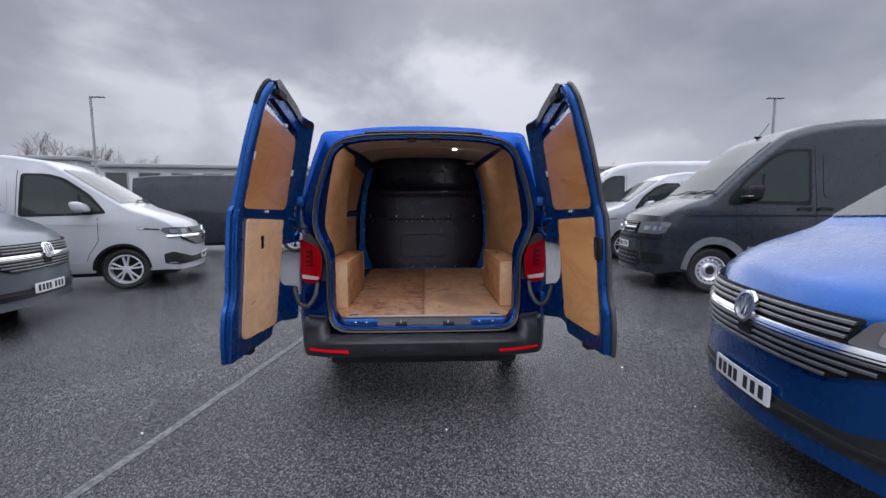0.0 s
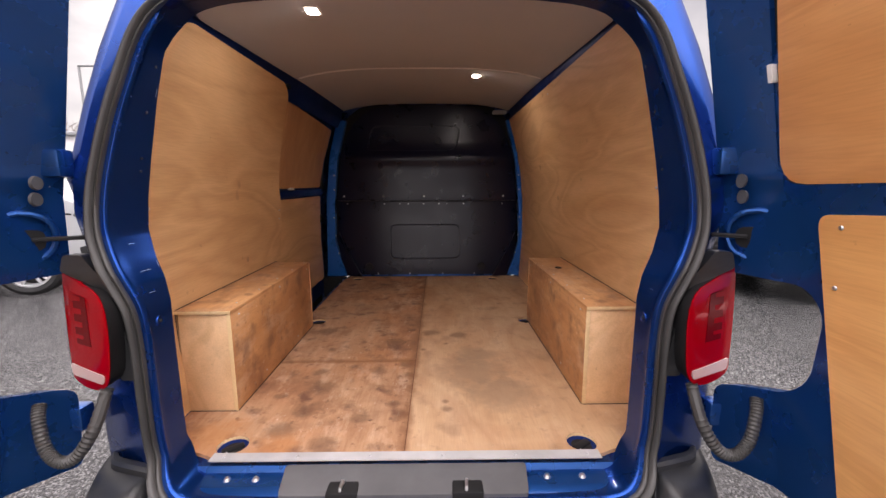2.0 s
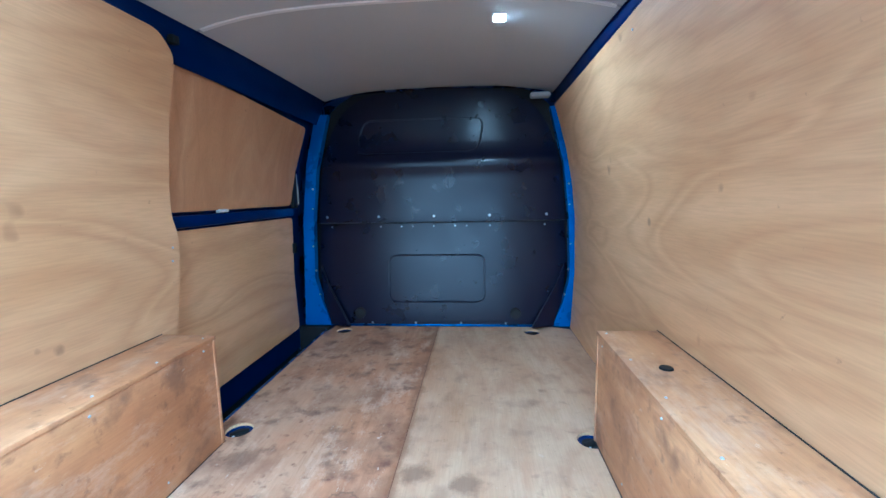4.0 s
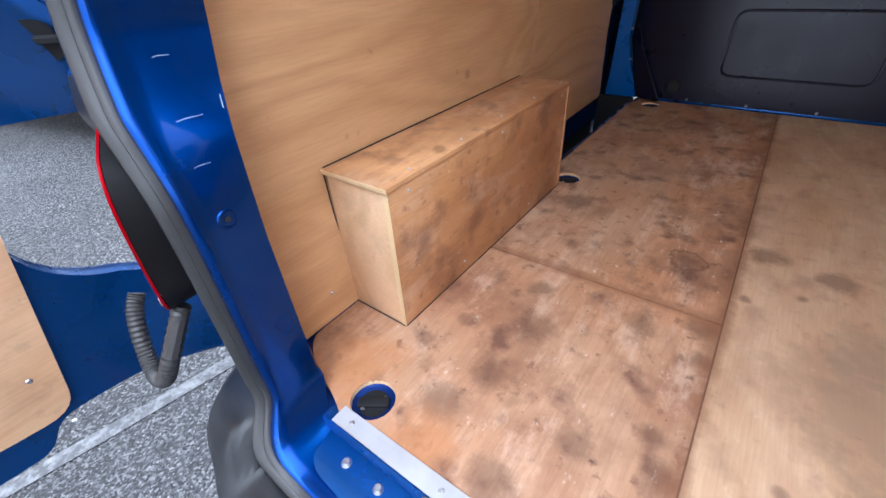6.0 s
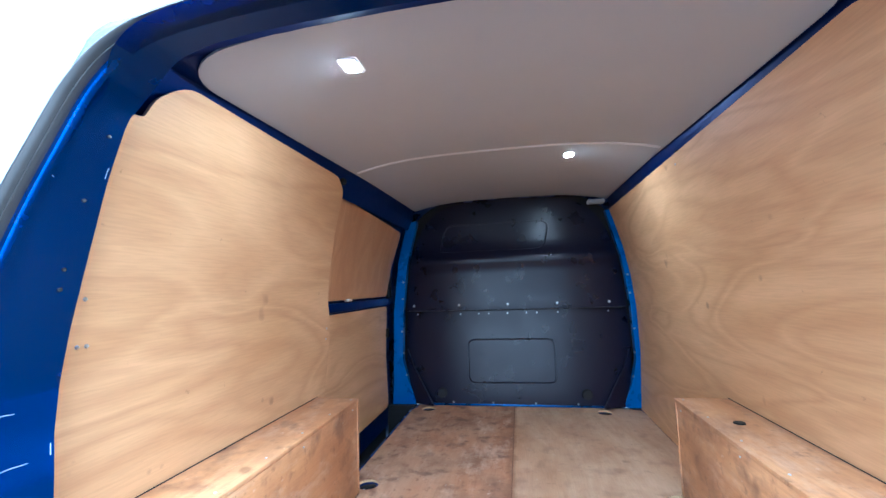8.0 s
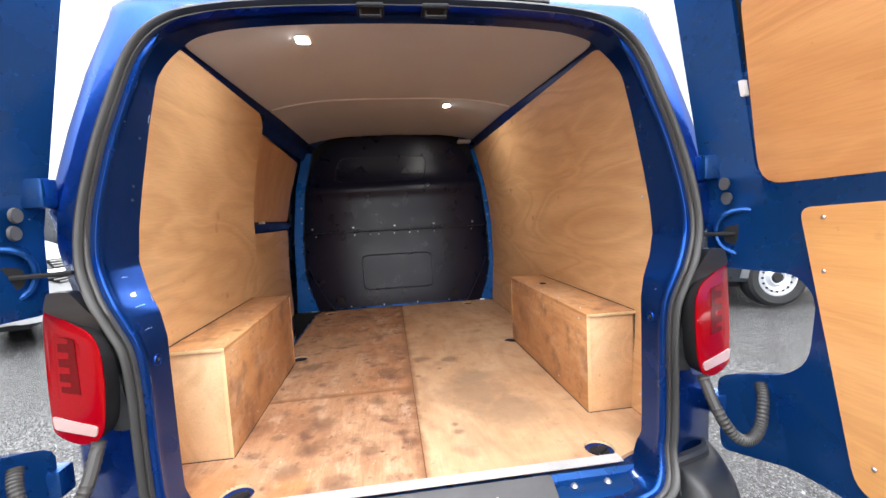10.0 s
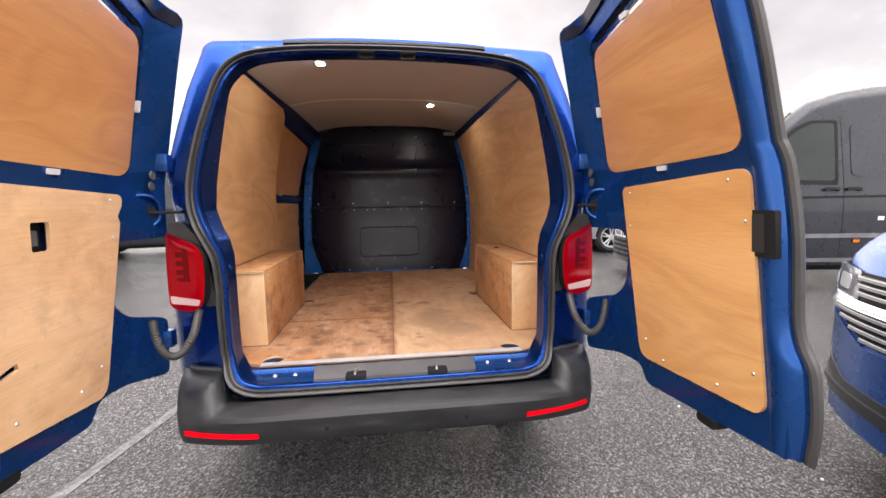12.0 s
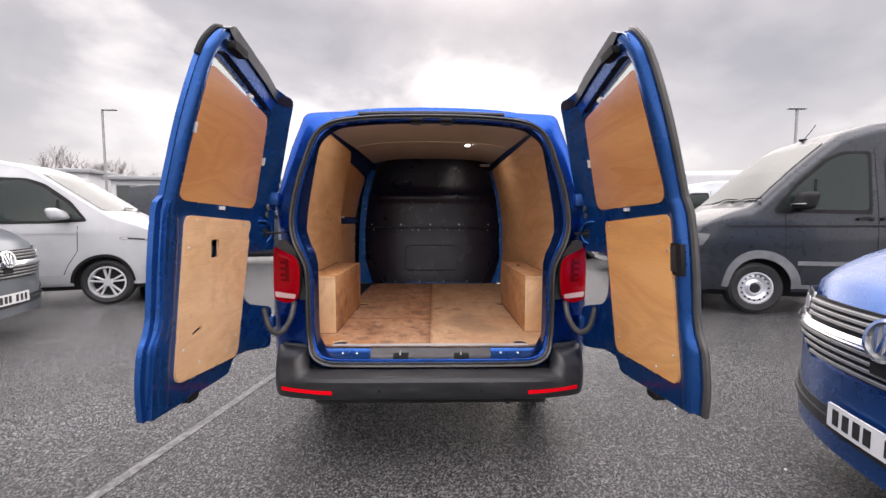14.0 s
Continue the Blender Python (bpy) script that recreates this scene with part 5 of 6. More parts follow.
for s, pts in ((-1, [(0.168, 1.362), (0.186, 1.362), (0.172, 1.454), (0.20, 0.72), (1.22, 1.245), (1.225, 1.29), (1.16, 0.75)]), (1, [(0.215, 1.42), (0.24, 0.72), (2.30, 1.3), (2.30, 0.8), (2.3, 1.8), (1.2, 1.9)])):
    for y, z in pts:
        bolt("screw", (s * (wall_at(z) - 0.002), y, z), (-s, 0, 0), 0.0045, LIN[s])

# load floor: two plywood sheets with a joint, holes for the lashing rings
HOLES = [(-0.535, 0.075), (0.535, 0.075), (-0.60, 1.205), (0.60, 1.205), (-0.575, 2.27), (0.545, 2.265)]
FZ = 0.648


def floor_sheet(poly, x0, x1):
    hs = [[(hx + 0.046 * math.cos(a), hy + 0.046 * math.sin(a)) for a in np.linspace(0, math.tau, 21)[:-1]] for hx, hy in HOLES if x0 < hx < x1 and min(p[1] for p in poly) < hy < max(p[1] for p in poly)]
    return slab(poly, hs, 0.012, lambda u, v, d: (u, v, FZ - 0.012 + d), bevel=0.001)


fl = thing("load_floor", "reddish stained plywood load floor with dark marks", "floor", kind="structure")
part("sheet", floor_sheet(rounded([(-0.560, 0.012), (-0.0105, 0.012), (-0.0105, 0.664), (-0.775, 0.650), (-0.775, 0.115), (-0.70, 0.06), (-0.62, 0.04)], [0, 0, 0, 0, 0.03, 0.04, 0.02]), -0.9, 0), PLY_FLOOR, fl)
part("sheet", floor_sheet(rounded([(-0.0105, 0.6665), (-0.0105, 2.365), (-0.66, 2.365), (-0.66, 2.30), (-0.685, 2.25), (-0.685, 1.26), (-0.775, 1.24), (-0.775, 0.6525)], [0, 0, 0, 0.02, 0.02, 0.03, 0.02, 0]), -0.9, 0), PLY_FLOOR, fl)
part("sheet", floor_sheet(rounded([(-0.007, 0.012), (0.560, 0.012), (0.62, 0.04), (0.70, 0.06), (0.777, 0.115), (0.777, 2.32), (0.66, 2.365), (-0.007, 2.365)], [0, 0, 0.02, 0.04, 0.03, 0.02, 0.02, 0]), 0, 0.9), PLY_FLOOR_R, fl)
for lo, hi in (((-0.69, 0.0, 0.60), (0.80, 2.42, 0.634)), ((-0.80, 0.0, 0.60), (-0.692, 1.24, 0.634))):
    part("floor_pan", boxes((lo, hi)), BLUE_SHADED, hero, "blue floor pan under the sheets")
part("joint_filler", boxes(((-0.0125, 0.014, 0.634), (-0.0065, 2.36, 0.6465))), material("brown_joint_dirt", (0.16, 0.07, 0.035), 0.8), fl, "brown dirt in the joint")
for hx, hy in HOLES:
    cup = thing("lashing_ring", "black lashing ring in a blue cup sunk in the floor", "tie-down", "lashing rings", pose(hx, hy, FZ))
    part("hole_edge", turned([(0.0458, -0.0008), (0.0452, -0.0108)], 24), PLY_EDGE, cup, "pale cut edge of the board").matrix_basis = pose(0, 0, 0, 90)
    part("cup", turned([(0.0455, -0.0105), (0.043, -0.0118), (0.040, -0.0136), (0.0, -0.0138)], 24), BLUE_SHADED, cup).matrix_basis = pose(0, 0, 0, 90)
    part("ring", boxes(((-0.032, -0.012, -0.018), (0.032, 0.012, -0.006)), bevel=0.004), BLACKP, cup).matrix_basis = pose(0, 0, 0, 0, 0, 35)
    bm = bmesh.new()
    bmesh.ops.create_cone(bm, cap_ends=True, segments=20, radius1=0.034, radius2=0.031, depth=0.008, matrix=pose(0, 0, -0.017))
    part("base", bm, BLACKP, cup)
    for q in (-0.02, 0.02):
        bolt("bolt", (q * 0.6, q, -0.011), (0, 0, 1), 0.006, cup)

# threshold strip and sill
strip = part("threshold_strip", slab([(-0.568, -0.004), (0.568, -0.004), (0.568, 0.032), (-0.568, 0.032)], [], 0.003, lambda u, v, d: (u, v, 0.6485 + d), bevel=0.001), ALU, hero, "bare aluminium threshold strip")
for x in np.linspace(-0.53, 0.53, 6):
    bolt("screw", (x, 0.014, 0.6525), (0, 0, 1), 0.006, strip)
bm = bmesh.new()
loft(bm, [[(x, y, z) for x in np.linspace(-0.60, 0.60, 9)] for y, z in ((0.04, 0.634), (-0.002, 0.634), (-0.006, 0.628), (-0.010, 0.618), (-0.058, 0.616), (-0.066, 0.614), (-0.104, 0.602), (-0.110, 0.597), (-0.112, 0.57))])
part("sill", bm, BLUE, hero, "blue painted door sill")
bm = slab(rounded([(-0.345, 0), (0.345, 0), (0.335, 0.07), (-0.335, 0.07)], 0.008, 2), [], 0.020, lambda u, v, d: (u, -0.004 - v * 1.38, 0.628 - 0.02 * v / 0.07 - 0.010 + d), (0.02, 0.05), bevel=0.004)
sc = part("sill_cover", bm, SILLP, hero, "grey plastic sill cover")
for x in (-0.166, 0.172):
    st = part("sill_striker", boxes(((x - 0.042, -0.106, 0.602), (x + 0.042, -0.046, 0.6265)), bevel=0.004), BLACKP, sc, "black striker pocket")
    bm = bmesh.new()
    tube(bm, [(x - 0.004, -0.096, 0.624), (x - 0.004, -0.094, 0.633), (x - 0.002, -0.068, 0.635), (x - 0.002, -0.066, 0.624)], 0.0045, 8)
    part("striker_bar", bm, STEEL, st)
for x in (-0.50, -0.42, 0.40, 0.50):
    bolt("sill_bolt", (x, -0.036, 0.620), (0, 0, 1), 0.011, hero)

# wheel-arch boxes
def arch_box(s, y0, y1):
    b = thing("wheel_arch_box", "plywood box over the wheel arch with worn top", "storage box", "wheel arch boxes")
    xi, xo, zt = 0.61, 0.800, 1.014
    X = lambda a, c: (min(s * a, s * c), max(s * a, s * c))
    a = X(xi - 0.002, xo)
    part("top_board", boxes(((a[0], y0 - 0.004, zt - 0.012), (a[1], y1, zt)), bevel=0.0012), PLY_BOX, b)
    a = X(xi, xi + 0.012)
    part("side_board", boxes(((a[0], y0, FZ), (a[1], y1 - 0.002, zt - 0.0125)), bevel=0.001), PLY_BOX, b)
    a = X(xi + 0.0125, xo - 0.012)
    part("end_board", boxes(((a[0], y0 + 0.002, FZ), (a[1], y0 + 0.014, zt - 0.0125)), bevel=0.001), PLY_DOOR, b, "pale end board")
    a = X(xi - 0.001, xi + 0.0125)
    part("cut_edge", boxes(((a[0], y0 - 0.0015, FZ + 0.001), (a[1], y0 - 0.0002, zt - 0.013)), bevel=0.0003), PLY_EDGE, b, "pale cut edge")
    a = X(xi - 0.0025, xo - 0.004)
    part("cut_edge", boxes(((a[0], y0 - 0.0055, zt - 0.0115), (a[1], y0 - 0.0042, zt - 0.0012)), bevel=0.0003), PLY_EDGE, b, "pale cut edge")
    part("end_board", boxes(((a[0], y1 - 0.016, FZ), (a[1], y1 - 0.004, zt - 0.0125)), bevel=0.001), PLY_BOX, b)
    for k in range(5):
        y = y0 + 0.06 + (y1 - y0 - 0.12) * k / 4
        bolt("screw", (s * (xi - 0.001), y, zt - 0.03 - 0.30 * (k % 2)), (-s, 0, 0), 0.004, b)
        bolt("screw", (s * (xi + 0.02), y + 0.03, zt + 0.001), (0, 0, 1), 0.004, b)
    return b


arch_box(-1, 0.266, 1.138)
arch_box(1, 0.290, 1.215)
bm = bmesh.new()
bmesh.ops.create_cone(bm, cap_ends=True, segments=14, radius1=0.017, radius2=0.015, depth=0.004, matrix=pose(0.695, 0.93, 1.0165))
tagged(part("black_cap", bm, BLACKP), "small round black plastic cap on a plywood box", "cap")
for s, y0, y1 in ((-1, 0.266, 1.138), (1, 0.290, 1.215)):
    bm = bmesh.new()
    for q in (([s * 0.786, y0 + 0.004, FZ + 0.002], [s * 0.794, y0 - 0.001, 1.008]), ([s * 0.792, y0, 1.016], [s * 0.792, y1, 1.016]), ([s * 0.786, y0 - 0.001, FZ + 0.001], [s * 0.612, y0 - 0.002, FZ + 0.001]), ([s * 0.609, y0, FZ + 0.001], [s * 0.609, y1, FZ + 0.001])):
        tube(bm, q, 0.0015, 6)
    tagged(part("sealant_line", bm, DARK), "thin dark joint line beside a plywood box", "sealant", "joint lines")

# step well and sliding door on the near side
bm = bmesh.new()
loft(bm, [[(x, y, z) for x, z in ((-0.686, 0.634), (-0.690, 0.50), (-0.72, 0.42), (-0.90, 0.42), (-0.905, 0.66))] for y in (1.24, 2.33)])
part("step_well", bm, DARK, hero, "dark step well by the sliding door")
part("step_edge", boxes(((-0.694, 1.245, 0.60), (-0.684, 2.28, 0.652)), bevel=0.003), BLUE, hero, "blue step edge")
for y0, y1 in ((1.21, 1.24), (2.32, 2.36)):
    part("step_end", boxes(((-0.88, y0, 0.42), (-0.69, y1, 0.65))), DARK, hero)


def slide_x(z):
    return interp(z, [(0.4, 0.865), (1.0, 0.885), (1.36, 0.872), (1.6, 0.83), (1.9, 0.745), (1.97, 0.72)])


sd = part("sliding_door", slab([(1.16, 0.52), (2.42, 0.52), (2.42, 1.95), (1.16, 1.95)], [rounded([(2.325, 1.42), (2.375, 1.42), (2.36, 1.80), (2.325, 1.80)], 0.01, 2)], 0.03, lambda u, v, d: (-slide_x(v) - 0.012 - d, u, v), (0.7, 0.9, 1.1, 1.3, 1.36, 1.45, 1.6, 1.75, 1.9)), BLUE_SHADED, hero, "blue inside of the sliding door")
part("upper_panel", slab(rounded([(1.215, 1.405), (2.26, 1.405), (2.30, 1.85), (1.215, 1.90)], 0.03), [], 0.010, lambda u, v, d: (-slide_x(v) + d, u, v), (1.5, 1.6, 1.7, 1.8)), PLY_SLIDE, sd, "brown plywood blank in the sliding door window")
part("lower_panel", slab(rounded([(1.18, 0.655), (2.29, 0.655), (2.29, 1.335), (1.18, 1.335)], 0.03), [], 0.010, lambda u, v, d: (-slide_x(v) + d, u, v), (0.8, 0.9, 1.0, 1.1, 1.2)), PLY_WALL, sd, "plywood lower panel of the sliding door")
part("door_rail", boxes(((-0.872, 1.15, 1.345), (-0.845, 2.28, 1.392)), bevel=0.008), BLUE_SHADED, sd, "blue rail across the sliding door")
for lo, hi in (((-0.86, 2.265, 1.39), (-0.835, 2.32, 1.60)), ((-0.885, 2.28, 1.12), (-0.855, 2.315, 1.18))):
    part("lock", boxes((lo, hi), bevel=0.006), BLACKP, sd, "black door lock")
part("window", boxes(((-0.86, 2.32, 1.41), (-0.855, 2.38, 1.81))), material("thin_clear_glass", (0.8, 0.85, 0.85), 0.02, 0, 0, 0.5), sd, "pale glass slit")
for lo, hi in (((-0.775, 1.62, 1.868), (-0.745, 1.68, 1.885)), ((-0.865, 1.58, 1.393), (-0.842, 1.64, 1.408))):
    part("clip", boxes((lo, hi), bevel=0.004), CLIP, sd, "white clip")

# pillars beside the bulkhead
for s in (-1, 1):
    poly = [(0.675, 0.655), (0.85, 0.655), (0.845, 0.80), (0.835, 1.3), (0.80, 1.65), (0.73, 1.94), (0.655, 1.94), (0.735, 1.62), (0.768, 1.30), (0.774, 0.95), (0.735, 0.80)]
    part("pillar", slab([(s * a, b) for a, b in poly], [], 0.05, lambda u, v, d: (u, 2.40 - d + 0.04 * (v - 0.65), v), bevel=0.012), BLUE_PILLAR, hero, "blue pillar beside the bulkhead, lightened for daylight")

# bulkhead
def bulk_y(x, z):
    y = interp(z, [(0.6, 2.365), (0.72, 2.372), (1.285, 2.432), (1.29, 2.402), (1.32, 2.402), (1.54, 2.419), (1.57, 2.418), (1.60, 2.410), (1.62, 2.404), (1.64, 2.404), (1.655, 2.407), (1.67, 2.413), (1.69, 2.423), (1.71, 2.431), (1.73, 2.437), (1.77, 2.446), (1.85, 2.449), (2.0, 2.45)])
    return y + 0.05 * (abs(x) / 0.75) ** 4


BULK = material("black_moulded_bulkhead", (0.005, 0.0055, 0.019), 0.22, 0, 0.0, 0.36)
_n = noise_node(BULK, 7, 4)
_r = ramp_node(BULK, _n.outputs[0], [(0.35, (0.26,) * 3), (0.7, (0.36,) * 3)])
feed(BULK, "Roughness", _r.outputs[0])
bump(BULK, noise_node(BULK, 1.6, 1).outputs[0], 0.25, 0.012)
bo = curve_pts([(0, 2.075, 0), (0.30, 2.060, 0), (0.48, 2.015, 0), (0.60, 1.905, 0), (0.665, 1.72, 0), (0.705, 1.45, 0), (0.725, 1.15, 0), (0.725, 0.95, 0), (0.69, 0.80, 0), (0.62, 0.70, 0), (0.55, 0.658, 0), (0.3, 0.655, 0), (0, 0.655, 0)], 4)
bo = [Vector((p.x * (1.055 if p.y < 1.75 else 1.055 - 0.055 * (p.y - 1.75) / 0.33), p.y, 0)) for p in bo]
outl = [(p.x, p.y) for p in bo] + [(-p.x, p.y) for p in reversed(bo[1:-1])]
bk = part("bulkhead", slab(outl, [], 0.012, lambda u, v, d: (u, bulk_y(u, v) - d, v), (0.7, 0.78, 0.95, 1.1, 1.2, 1.28, 1.285, 1.29, 1.30, 1.32, 1.38, 1.45, 1.54, 1.57, 1.585, 1.60, 1.61, 1.62, 1.63, 1.64, 1.648, 1.655, 1.663, 1.67, 1.68, 1.69, 1.70, 1.71, 1.73, 1.75, 1.77, 1.85, 1.9), tuple(np.linspace(-0.66, 0.66, 15))), BULK, hero, "black moulded bulkhead with rows of bolts", 0.5)
part("bulkhead_rear", slab(outl, [], 0.01, lambda u, v, d: (u * 1.12, 2.50 + d, 1.3 + (v - 1.3) * 1.06), ()), DARK, hero)
part("bulkhead_joint", boxes(((-0.72, 2.398, 1.283), (0.72, 2.404, 1.289))), DARK, bk)
for x in (-0.70, -0.365, -0.025, 0.306, 0.645):
    bolt("bolt", (x, bulk_y(x, 1.325) - 0.014, 1.325), (0, -1, 0), 0.010, bk)
for x in (-0.68, -0.36, -0.03, 0.31, 0.64, -0.23, -0.16, 0.1, 0.17):
    bolt("bolt", (x, bulk_y(x, 1.262) - 0.014, 1.262), (0, -1, 0), 0.006, bk)
for x in (-0.42, -0.15, 0.13, 0.40):
    bolt("bolt", (x, 2.352, 0.672), (0, -1, 0), 0.007, bk)
for s in (-1, 1):
    for z in (0.85, 1.0, 1.15, 1.38, 1.5):
        x = s * interp(z, [(0.8, 0.74), (1.1, 0.78), (1.5, 0.765)])
        bolt("bolt", (x, 2.348 + 0.04 * (z - 0.65), z), (0, -1, 0), 0.007, bk)
# pressed outlines on the bulkhead
for loop in (rounded([(-0.31, 0.80), (0.275, 0.80), (0.275, 1.085), (-0.31, 1.085)], 0.05, 4), rounded([(-0.50, 1.70), (0.24, 1.70), (0.28, 1.90), (-0.45, 1.90)], 0.06, 4)):
    bm = bmesh.new()
    tube(bm, [(p[0], bulk_y(p[0], p[1]) - 0.012, p[1]) for p in loop], 0.006, 6, True)
    part("pressing", bm, BULK, bk)
for s in (-1, 1):
    part("gusset", slab([(s * 0.55, 0.66), (s * 0.69, 0.66), (s * 0.735, 0.80), (s * 0.755, 1.02), (s * 0.70, 0.90)], [], 0.03, lambda u, v, d: (u, bulk_y(u, v) - 0.008 - d - 0.22 * (0.76 - abs(u)), v), bevel=0.006), BULK, bk, "diagonal corner brace")
part("bulkhead_foot", boxes(((-0.60, 2.352, 0.649), (0.62, 2.366, 0.662)), bevel=0.003), BLUE, hero, "thin blue edge at the floor")
for x in (-0.54, 0.50):
    bm = bmesh.new()
    bmesh.ops.create_cone(bm, cap_ends=True, segments=14, radius1=0.035, radius2=0.030, depth=0.03, matrix=pose(x * 0.92, 2.36, 0.73, 90))
    part("buffer", bm, DARK, bk, "black buffer")

# rear bumper
def bumper():
    bm = bmesh.new()
    xs = np.concatenate([np.linspace(-0.915, -0.56, 36), np.linspace(-0.45, 0.45, 9), np.linspace(0.56, 0.915, 36)])
    step = [(-0.03, 0.540), (-0.118, 0.550), (-0.130, 0.557), (-0.138, 0.561), (-0.146, 0.561), (-0.158, 0.559), (-0.172, 0.556), (-0.190, 0.551), (-0.209, 0.545),
            (-0.222, 0.538), (-0.231, 0.522), (-0.230, 0.500), (-0.223, 0.470), (-0.216, 0.440), (-0.206, 0.422), (-0.19, 0.413), (-0.05, 0.415)]
    ear = [(-0.03, 0.560), (-0.065, 0.675), (-0.082, 0.675), (-0.092, 0.669), (-0.095, 0.656), (-0.106, 0.655), (-0.130, 0.652), (-0.160, 0.642), (-0.188, 0.619),
           (-0.206, 0.589), (-0.217, 0.553), (-0.224, 0.515), (-0.222, 0.470), (-0.216, 0.440), (-0.206, 0.422), (-0.19, 0.413), (-0.05, 0.415)]
    begin = [0.655] * 6 + [0.662, 0.672, 0.688, 0.705, 0.718, 0.728] + [0.73] * 5
    rows = []
    for x in xs:
        a = abs(x)
        wrap = 0.0 if a < 0.5 else 0.05 * ((a - 0.5) / 0.3) ** 2
        wrap += 0.25 * max(0.0, (a - 0.80) / 0.115) ** 2.2
        up = 0.07 * max(0.0, (a - 0.82) / 0.095) ** 2
        row = []
        for (y0, z0), (y1, z1), st in zip(step, ear, begin):
            k = min(1.0, max(0.0, (a - st) / 0.040))
            k = k * k * (3 - 2 * k)
            y, z = y0 + (y1 - y0) * k, z0 + (z1 - z0) * k
            row.append((x, y + wrap, z + up * max(0.0, (0.55 - z) / 0.15)))
        rows.append(row)
    loft(bm, rows)
    return bm


bp = part("rear_bumper", bumper(), BUMPERP, hero, "charcoal plastic rear bumper with step", 0.55)
for s in (-1, 1):
    poly = rounded([(s * 0.515, 0.456), (s * 0.795, 0.466), (s * 0.80, 0.484), (s * 0.52, 0.474)], 0.006, 2)
    def rw(u, v, d):
        a = abs(u)
        return (u, -0.2215 - d + 0.05 * ((a - 0.5) / 0.3) ** 2 + (0.25 * max(0.0, (a - 0.80) / 0.115) ** 2.2), v)
    part("reflector", slab(poly, [], 0.008, rw, (), (s * 0.6, s * 0.68, s * 0.74), 0.002), REFLECT, bp, "long red reflector")
for x in (-0.27, 0.27, -0.62, 0.66):
    bm = bmesh.new()
    bmesh.ops.create_cone(bm, cap_ends=True, segments=14, radius1=0.011, radius2=0.009, depth=0.008, matrix=pose(x, -0.222 + 0.05 * max(0, (abs(x) - 0.5) / 0.3) ** 2, 0.475 + (0.03 if abs(x) > 0.5 else 0), 90))
    part("parking_sensor", bm, BLACKP, bp, "round parking sensor")
bm = bmesh.new()
bmesh.ops.create_uvsphere(bm, u_segments=10, v_segments=8, radius=0.018, matrix=pose(0.42, -0.16, 0.39))
part("tow_eye_cover", bm, BLACKP, bp)

# tail lamps
def tail_lamp(s):
    root = thing("tail_lamp", "tall red tail lamp with clear lower band", "lamp", "tail lamps")
    front = curve_pts([(0.727, 0.945, 0), (0.710, 1.03, 0), (0.712, 1.12, 0), (0.738, 1.170, 0), (0.80, 1.195, 0), (0.870, 1.222, 0), (0.880, 1.10, 0), (0.876, 0.97, 0), (0.862, 0.930, 0), (0.79, 0.918, 0)], 4, True)
    tilt = lambda x, z: 0.48 * (x - 0.71) + 0.05 * (z - 0.93)
    def ring(scale, y, lean=1.0):
        c = Vector((0.80, 1.07, 0))
        q = [(c.x + (p.x - c.x) * scale, c.y + (p.y - c.y) * scale) for p in front]
        return [Vector((s * x, y + tilt(x, z) * lean, z)) for x, z in q]
    y0 = -0.124
    bm = bmesh.new()
    loft(bm, [ring(0.97, 0.03, 0.0), ring(1.0, y0 + 0.006)], True)
    part("housing", bm, BLACKP, root, "black lamp housing")
    bm = bmesh.new()
    loft(bm, [ring(1.0, y0 + 0.005), ring(1.003, y0 + 0.003), ring(1.0, y0 + 0.001), ring(0.97, y0), ring(0.6, y0 - 0.003), ring(0.05, y0 - 0.004)], True)
    bm.faces.new([v for v in bm.verts[-len(front):]])
    part("lens", bm, RED, root, "red lens")
    on = lambda off: (lambda u, v, d: (u, y0 + off + tilt(abs(u), v) - d, v))
    clear = rounded([(0.736, 0.945), (0.862, 0.945), (0.868, 0.975), (0.730, 0.968)], 0.008, 3)
    part("clear_band", slab([(s * a, b) for a, b in clear], [], 0.004, on(-0.001), bevel=0.0015), CLEARLENS, root, "clear lower band")
    # dark comb moulded into the inner half of the lens
    comb = [(0.772, 1.035), (0.830, 1.035), (0.830, 1.048), (0.800, 1.050), (0.800, 1.060)]
    for k in range(3):
        z = 1.060 + 0.034 * k
        comb += [(0.832, z), (0.832, z + 0.018), (0.800, z + 0.020), (0.800, z + 0.034)]
    comb += [(0.832, 1.162), (0.780, 1.158)]
    part("dark_lens", slab([(s * a, b) for a, b in comb], [], 0.0012, on(-0.0034)), DARKRED, root, "dark comb behind the red lens")
    rim = rounded([(0.760, 1.015), (0.845, 1.015), (0.845, 1.172), (0.768, 1.150)], 0.012, 3)
    part("light_guide", slab([(s * a, b) for a, b in rim], [], 0.0012, on(-0.002)), LENSIN, root, "deeper red light guide")
    return root


tail_lamp(-1)
tail_lamp(1)
# black trim behind each tail lamp, up to the hinge
for s in (-1, 1):
    poly = rounded([(0.69, 0.93), (0.735, 0.93), (0.728, 1.12), (0.755, 1.175), (0.85, 1.222), (0.845, 1.262), (0.80, 1.262), (0.78, 1.24), (0.745, 1.20), (0.715, 1.10)], 0.008, 2)
    part("lamp_trim", slab([(s * a, b) for a, b in poly], [], 0.03, lambda u, v, d: (u, rear_y(v) + 0.022 - d, v), (1.0, 1.1, 1.2, 1.3), bevel=0.006), BUMPERP, hero, "black plastic trim beside the tail lamp")

